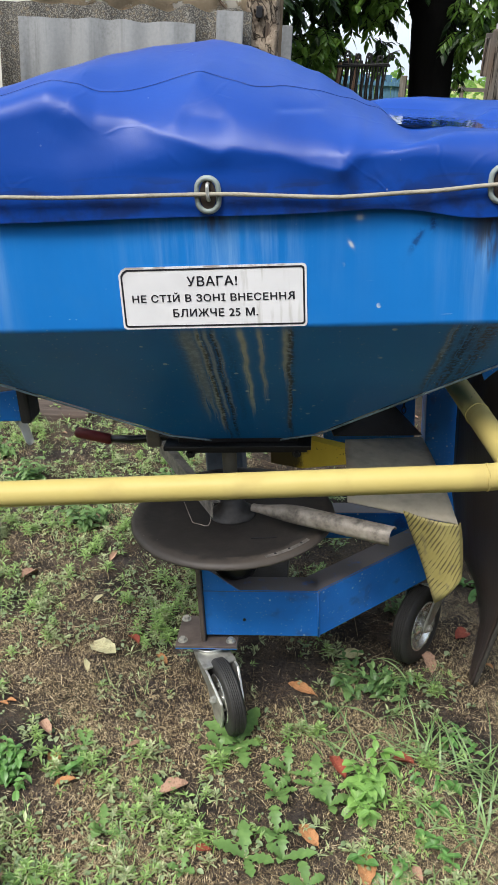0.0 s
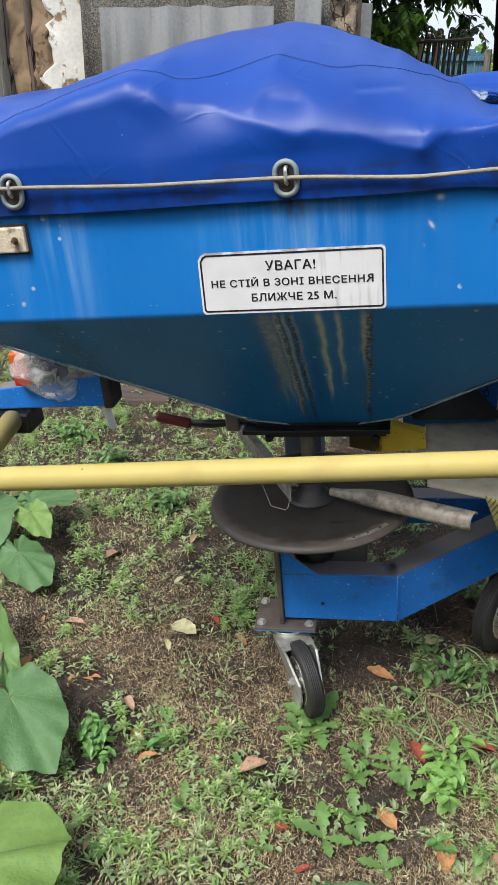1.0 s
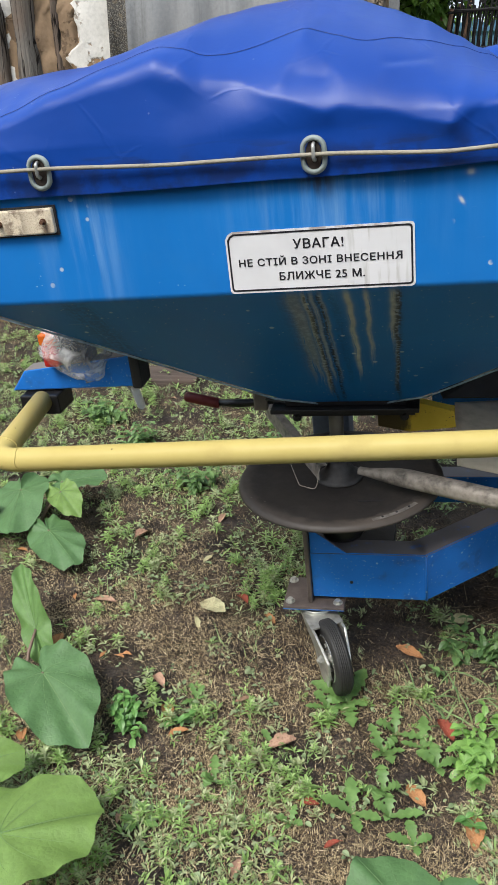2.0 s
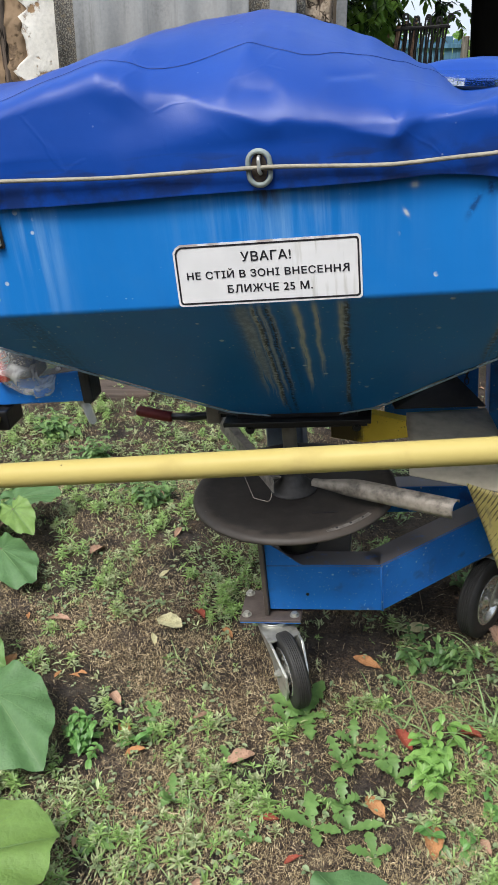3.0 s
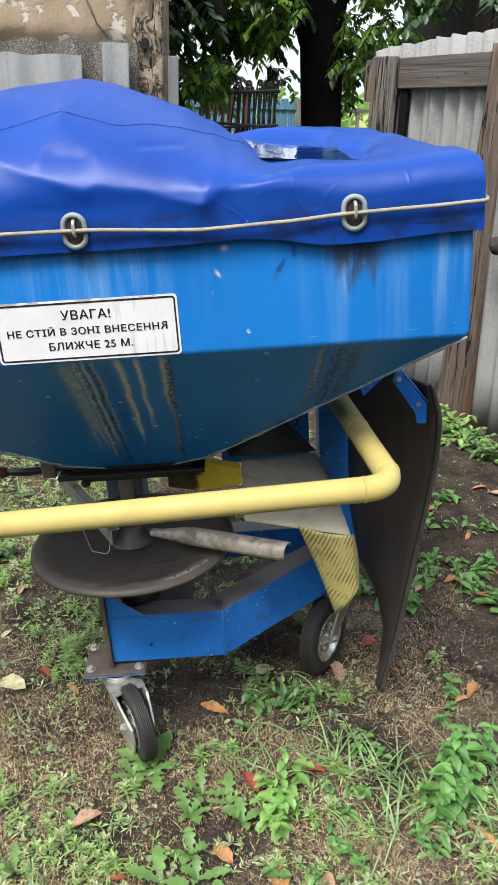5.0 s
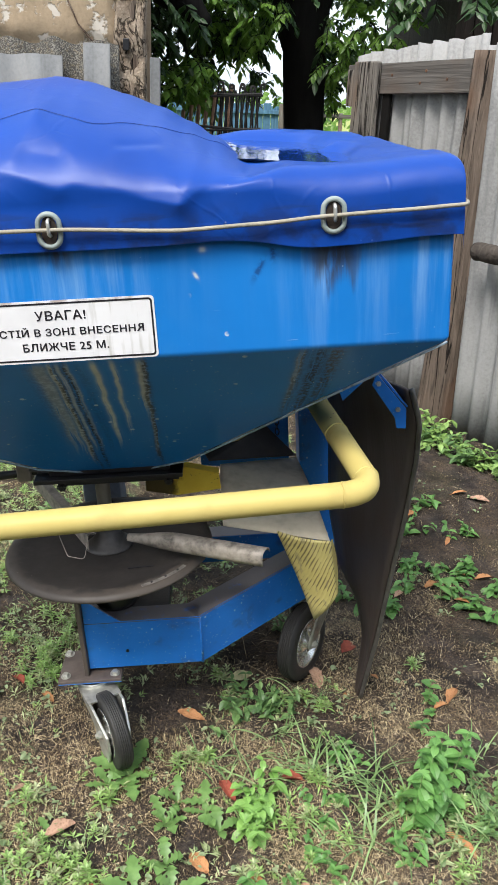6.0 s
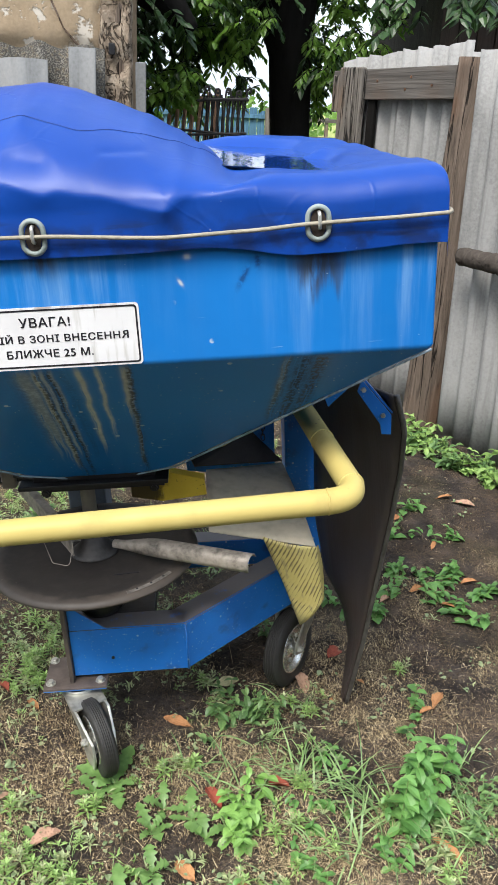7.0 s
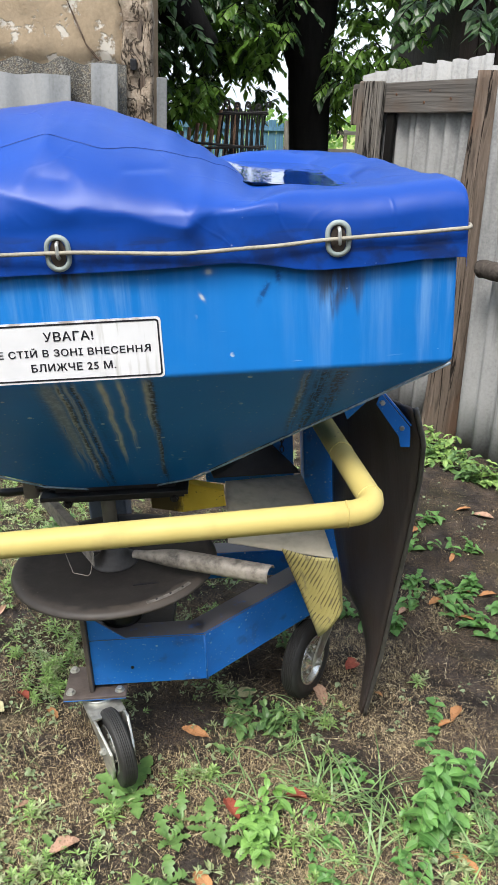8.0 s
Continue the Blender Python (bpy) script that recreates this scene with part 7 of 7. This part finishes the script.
for x, y, n, L, deep in ((0.072, 1.700, 8, 0.13, 0.7), (0.178, 1.545, 6, 0.10, 1.0), (0.275, 1.575, 4, 0.10, 0.7), (0.31, 1.520, 4, 0.10, 0.3), (0.119, 1.352, 4, 0.10, 0.3), (0.186, 1.425, 4, 0.11, 0.7), (0.202, 1.360, 4, 0.09, 0.5), (0.261, 1.300, 4, 0.09, 0.3),
                         (0.022, 1.672, 5, 0.11, 0.6), (0.205, 1.610, 4, 0.10, 1.0), (-0.219, 1.385, 4, 0.10, 0.8), (-0.10, 1.52, 3, 0.08, 0.6), (-0.33, 1.64, 5, 0.07, 1.0), (-0.37, 1.25, 4, 0.08, 0.5), (-0.02, 1.30, 4, 0.07, 1.0)):
    dandelion(x, y, n, L, 0.45 + 0.55 * deep)


def heart_leaf(parent, root, tip, lift, width, material, roll=0.0, cup=0.03, seed=0):
    """A large heart-shaped leaf blade from its stalk point to its tip, with ribs."""
    root, tip = Vector(root), Vector(tip)
    d = tip - root
    L = d.length
    d.normalize()
    side = d.cross(Vector((0, 0, 1))).normalized()
    side = (Matrix.Rotation(roll, 3, d) @ side).normalized()
    up = side.cross(d).normalized()
    bm = bmesh.new()
    n, rings = 96, 7

    def at(a, r):
        t = abs(a) / math.pi
        rad = (0.30 + 0.70 * (1 - t) ** 0.85) if t < 0.86 else 0.395 + 0.0 * t
        rad *= (1 - 0.75 * smooth01((t - 0.84) / 0.16)) * (1 + 0.030 * math.sin(a * 3 + seed * 3) + 0.020 * math.sin(a * 9 + seed) + 0.008 * math.sin(a * 31 + seed))
        wx = math.sin(a) * rad * (width / L) * 0.74
        wy = math.cos(a) * rad
        edge = r ** 3 * (0.050 * math.sin(a * 4 + seed) + 0.030 * math.sin(a * 11 + 2 * seed)) + 0.05 * math.sin(wx * 9 + seed * 2) * r
        h = lift * math.sin(math.pi * max(0, wy) * 0.9) * r - cup * 3 * (abs(wx) * r) ** 1.4 * L + edge * L - 0.10 * L * (wy * r) ** 2
        rib = 0.006 * L * abs(math.sin(a * 5.0 + 0.3 * math.sin(r * 5 + seed))) * r * (1 - r * 0.6) + 0.004 * L * math.sin(a * 11 + r * 9 + seed) * r * r
        return root + d * (wy * r * L) + side * (wx * r * L) + up * (h + rib)
    centre = bm.verts.new(root)
    prev = None
    for q in range(1, rings + 1):
        ring = [bm.verts.new(at(-math.pi + 2 * math.pi * k / n, q / rings)) for k in range(n)]
        for k in range(n):
            if prev is None:
                bm.faces.new((centre, ring[k], ring[(k + 1) % n]))
            else:
                bm.faces.new((prev[k], ring[k], ring[(k + 1) % n], prev[(k + 1) % n]))
        prev = ring
    blade = part("leaf", bm, material, parent, smooth=True)
    rb = bmesh.new()
    for a in (0.0, 0.62, -0.62, 1.25, -1.25, 1.9, -1.9):
        pts = [at(a * (1 - 0.25 * t), 0.02 + (0.93 if a == 0 else 0.78) * t) + up * 0.0012 for t in (k / 8 for k in range(9))]
        tube(pts, [0.0011 * (1 - 0.8 * k / 8) * (1.2 if a == 0 else 0.55) for k in range(9)], 5, rb, False)
    part("rib", rb, M_RIB, blade)
    return blade


def burdock(root, leaves, label):
    z = ground_z(root[0], root[1])
    w = thing("burdock", Matrix.Translation((root[0], root[1], z)), label, "weed", "burdock plants")
    for k, (base, tip, lift, width, mt, roll) in enumerate(leaves):
        b = Vector(base) - Vector((root[0], root[1], 0))
        t = Vector(tip) - Vector((root[0], root[1], 0))
        heart_leaf(w, b, t, lift, width, mt, roll, seed=k + root[0] * 5)
        part("stalk", tube([(0, 0, -0.005), Vector((0, 0, 0)).lerp(b, 0.5) + Vector((0, 0, 0.02)), b], [0.006, 0.005, 0.004], 8), M_STEM_DRY, w, smooth=True)


burdock((-0.83, 1.62), [((-0.735, 1.570, 0.10), (-0.548, 1.395, 0.080), 0.012, 0.215, M_BURDOCK, 0.1), ((-0.845, 1.755, 0.08), (-0.965, 1.925, 0.19), 0.02, 0.10, M_BURDOCK_MID, -0.5)], "burdock with broad dull green heart-shaped leaves")
burdock((-0.66, 1.05), [((-0.60, 1.06, 0.15), (-0.415, 1.175, 0.14), 0.02, 0.30, M_BURDOCK_LIT, -0.15), ((-0.77, 1.22, 0.13), (-0.655, 1.305, 0.12), 0.01, 0.13, M_BURDOCK_LIT, 0.2)], "burdock with large leaves in a sunlit light green tone")
burdock((-1.12, 2.32), [((-1.20, 2.42, 0.13), (-1.15, 2.20, 0.09), 0.02, 0.22, M_BURDOCK, 0.2), ((-1.08, 2.52, 0.12), (-0.93, 2.60, 0.12), 0.02, 0.17, M_BURDOCK, 0.0), ((-1.03, 2.40, 0.15), (-0.93, 2.30, 0.13), 0.01, 0.11, M_BURDOCK_LIT, 0.3),
                         ((-1.02, 2.25, 0.08), (-0.86, 2.10, 0.06), 0.01, 0.16, M_BURDOCK, 0.1), ((-1.33, 2.30, 0.12), (-1.50, 2.18, 0.10), 0.01, 0.22, M_BURDOCK, 0.0)], "clump of burdock with dull green leaves")
burdock((0.27, 1.08), [((0.25, 1.10, 0.06), (0.135, 1.205, 0.06), 0.01, 0.17, M_BURDOCK, 0.0), ((0.32, 1.12, 0.05), (0.40, 1.19, 0.05), 0.01, 0.11, M_BURDOCK, 0.0)], "young burdock with a broad green leaf")


def fallen_leaf(x, y, size, colour, heading=None):
    """A curled dry leaf lying on the ground."""
    L = size * 0.0092
    W = L * prng.uniform(0.36, 0.52)
    curl, twist = prng.uniform(0.3, 1.1) * (0.35 if colour == 2 else 1.0), prng.uniform(-1.2, 1.2)

    def fn(u, v):
        t = u
        w = W * 0.5 * max(0.02, math.sin(math.pi * min(1, 0.04 + t * 0.95)) ** 0.75) * (1 + 0.10 * math.sin(t * 26 + size) + 0.08 * math.sin(t * 11 + 3 * size))
        o = (v - 0.5) * 2
        return Vector(((t - 0.5) * L, o * w, 0.004 + curl * w * abs(o) ** 1.5 * 0.9 + 0.10 * L * math.sin(math.pi * t) * 0.5 + 0.08 * L * twist * o * (t - 0.5)))
    bm = grid_sheet(fn, 10, 6)
    tube([(-L * 0.62, 0.002, 0.004), (-L * 0.5, 0, 0.006), (0, 0, 0.006 + 0.05 * L), (L * 0.48, 0, 0.006)], [0.0009, 0.0011, 0.0009, 0.0004], 5, bm, False)
    ob = part("fallen_leaf", bm, M_DRY[colour], smooth=True)
    ob.matrix_world = Matrix.Translation((x, y, ground_z(x, y) + 0.004)) @ Euler((prng.uniform(-.25, .25), prng.uniform(-.25, .25), prng.uniform(0, 6.28) if heading is None else heading)).to_matrix().to_4x4()
    names = ("curled rust-red dry leaf on the ground", "orange-brown dry leaf on the ground", "pale yellow fallen leaf on the ground", "pinkish brown dry leaf on the ground")
    return tagged(ob, names[colour], "leaf", "fallen leaves")


FALLEN_NEAR = [(0.333, 1.645, 8, 0), (0.501, 1.68, 7, 0), (0.262, 1.432, 8, 1), (0.392, 1.352, 9, 1), (0.38, 2.10, 9, 2), (0.232, 1.925, 9, 1), (0.739, 2.243, 10, 0), (1.028, 2.017, 9, 1), (0.985, 1.974, 6, 1), (0.615, 2.098, 10, 3), (0.90, 1.47, 10, 1),
               (1.272, 2.965, 6, 1), (1.205, 2.526, 6, 1), (0.98, 2.557, 6, 3), (1.118, 2.636, 7, 1), (1.249, 2.718, 6, 1), (1.522, 3.349, 11, 3), (1.338, 2.68, 8, 1), (1.649, 4.30, 10, 3), (1.172, 3.199, 7, 1), (1.45, 3.42, 8, 1)]
FALLEN_LEFT = [(-0.378, 2.031, 12, 2, -0.55), (-0.45, 1.688, 8, 3, -0.9), (-0.396, 1.574, 8, 1, -1.2), (-0.348, 1.519, 6, 1), (-0.077, 1.526, 9, 3, 0.6), (0.017, 1.365, 5, 0), (-0.806, 1.805, 7, 1), (-0.748, 1.439, 6, 1), (-0.65, 1.226, 10, 1), (-0.194, 2.01, 6, 1), (-0.47, 2.542, 6, 3),
               (-0.726, 2.382, 8, 3), (-0.458, 2.277, 6, 2), (-0.297, 2.08, 6, 0), (-0.209, 1.661, 5, 3), (-0.726, 2.003, 8, 3), (-0.41, 1.95, 5, 2), (-0.12, 1.17, 5, 3)]
for row in FALLEN_NEAR + FALLEN_LEFT:
    fallen_leaf(*row)
for _ in range(40):
    x, y = somewhere()
    fallen_leaf(x, y, prng.uniform(2.5, 5), prng.choice((0, 1, 1, 3, 3)))
# plank lying behind the spreader
SLAB_X, SLAB_Y = -1.03, 3.82
slab = part("plank", box(-0.20, 0.14, -0.10, 0.10, 0.0, 0.05, 0.008), weathered_wood("damp_brown_plank", (0.085, 0.068, 0.058), (2, 34, 34)))
slab.matrix_world = Matrix.Translation((SLAB_X, SLAB_Y, ground_z(SLAB_X, SLAB_Y) - 0.01)) @ Matrix.Rotation(radians(4), 4, 'Z')
tagged(slab, "dark damp wooden plank lying on the ground", "plank")
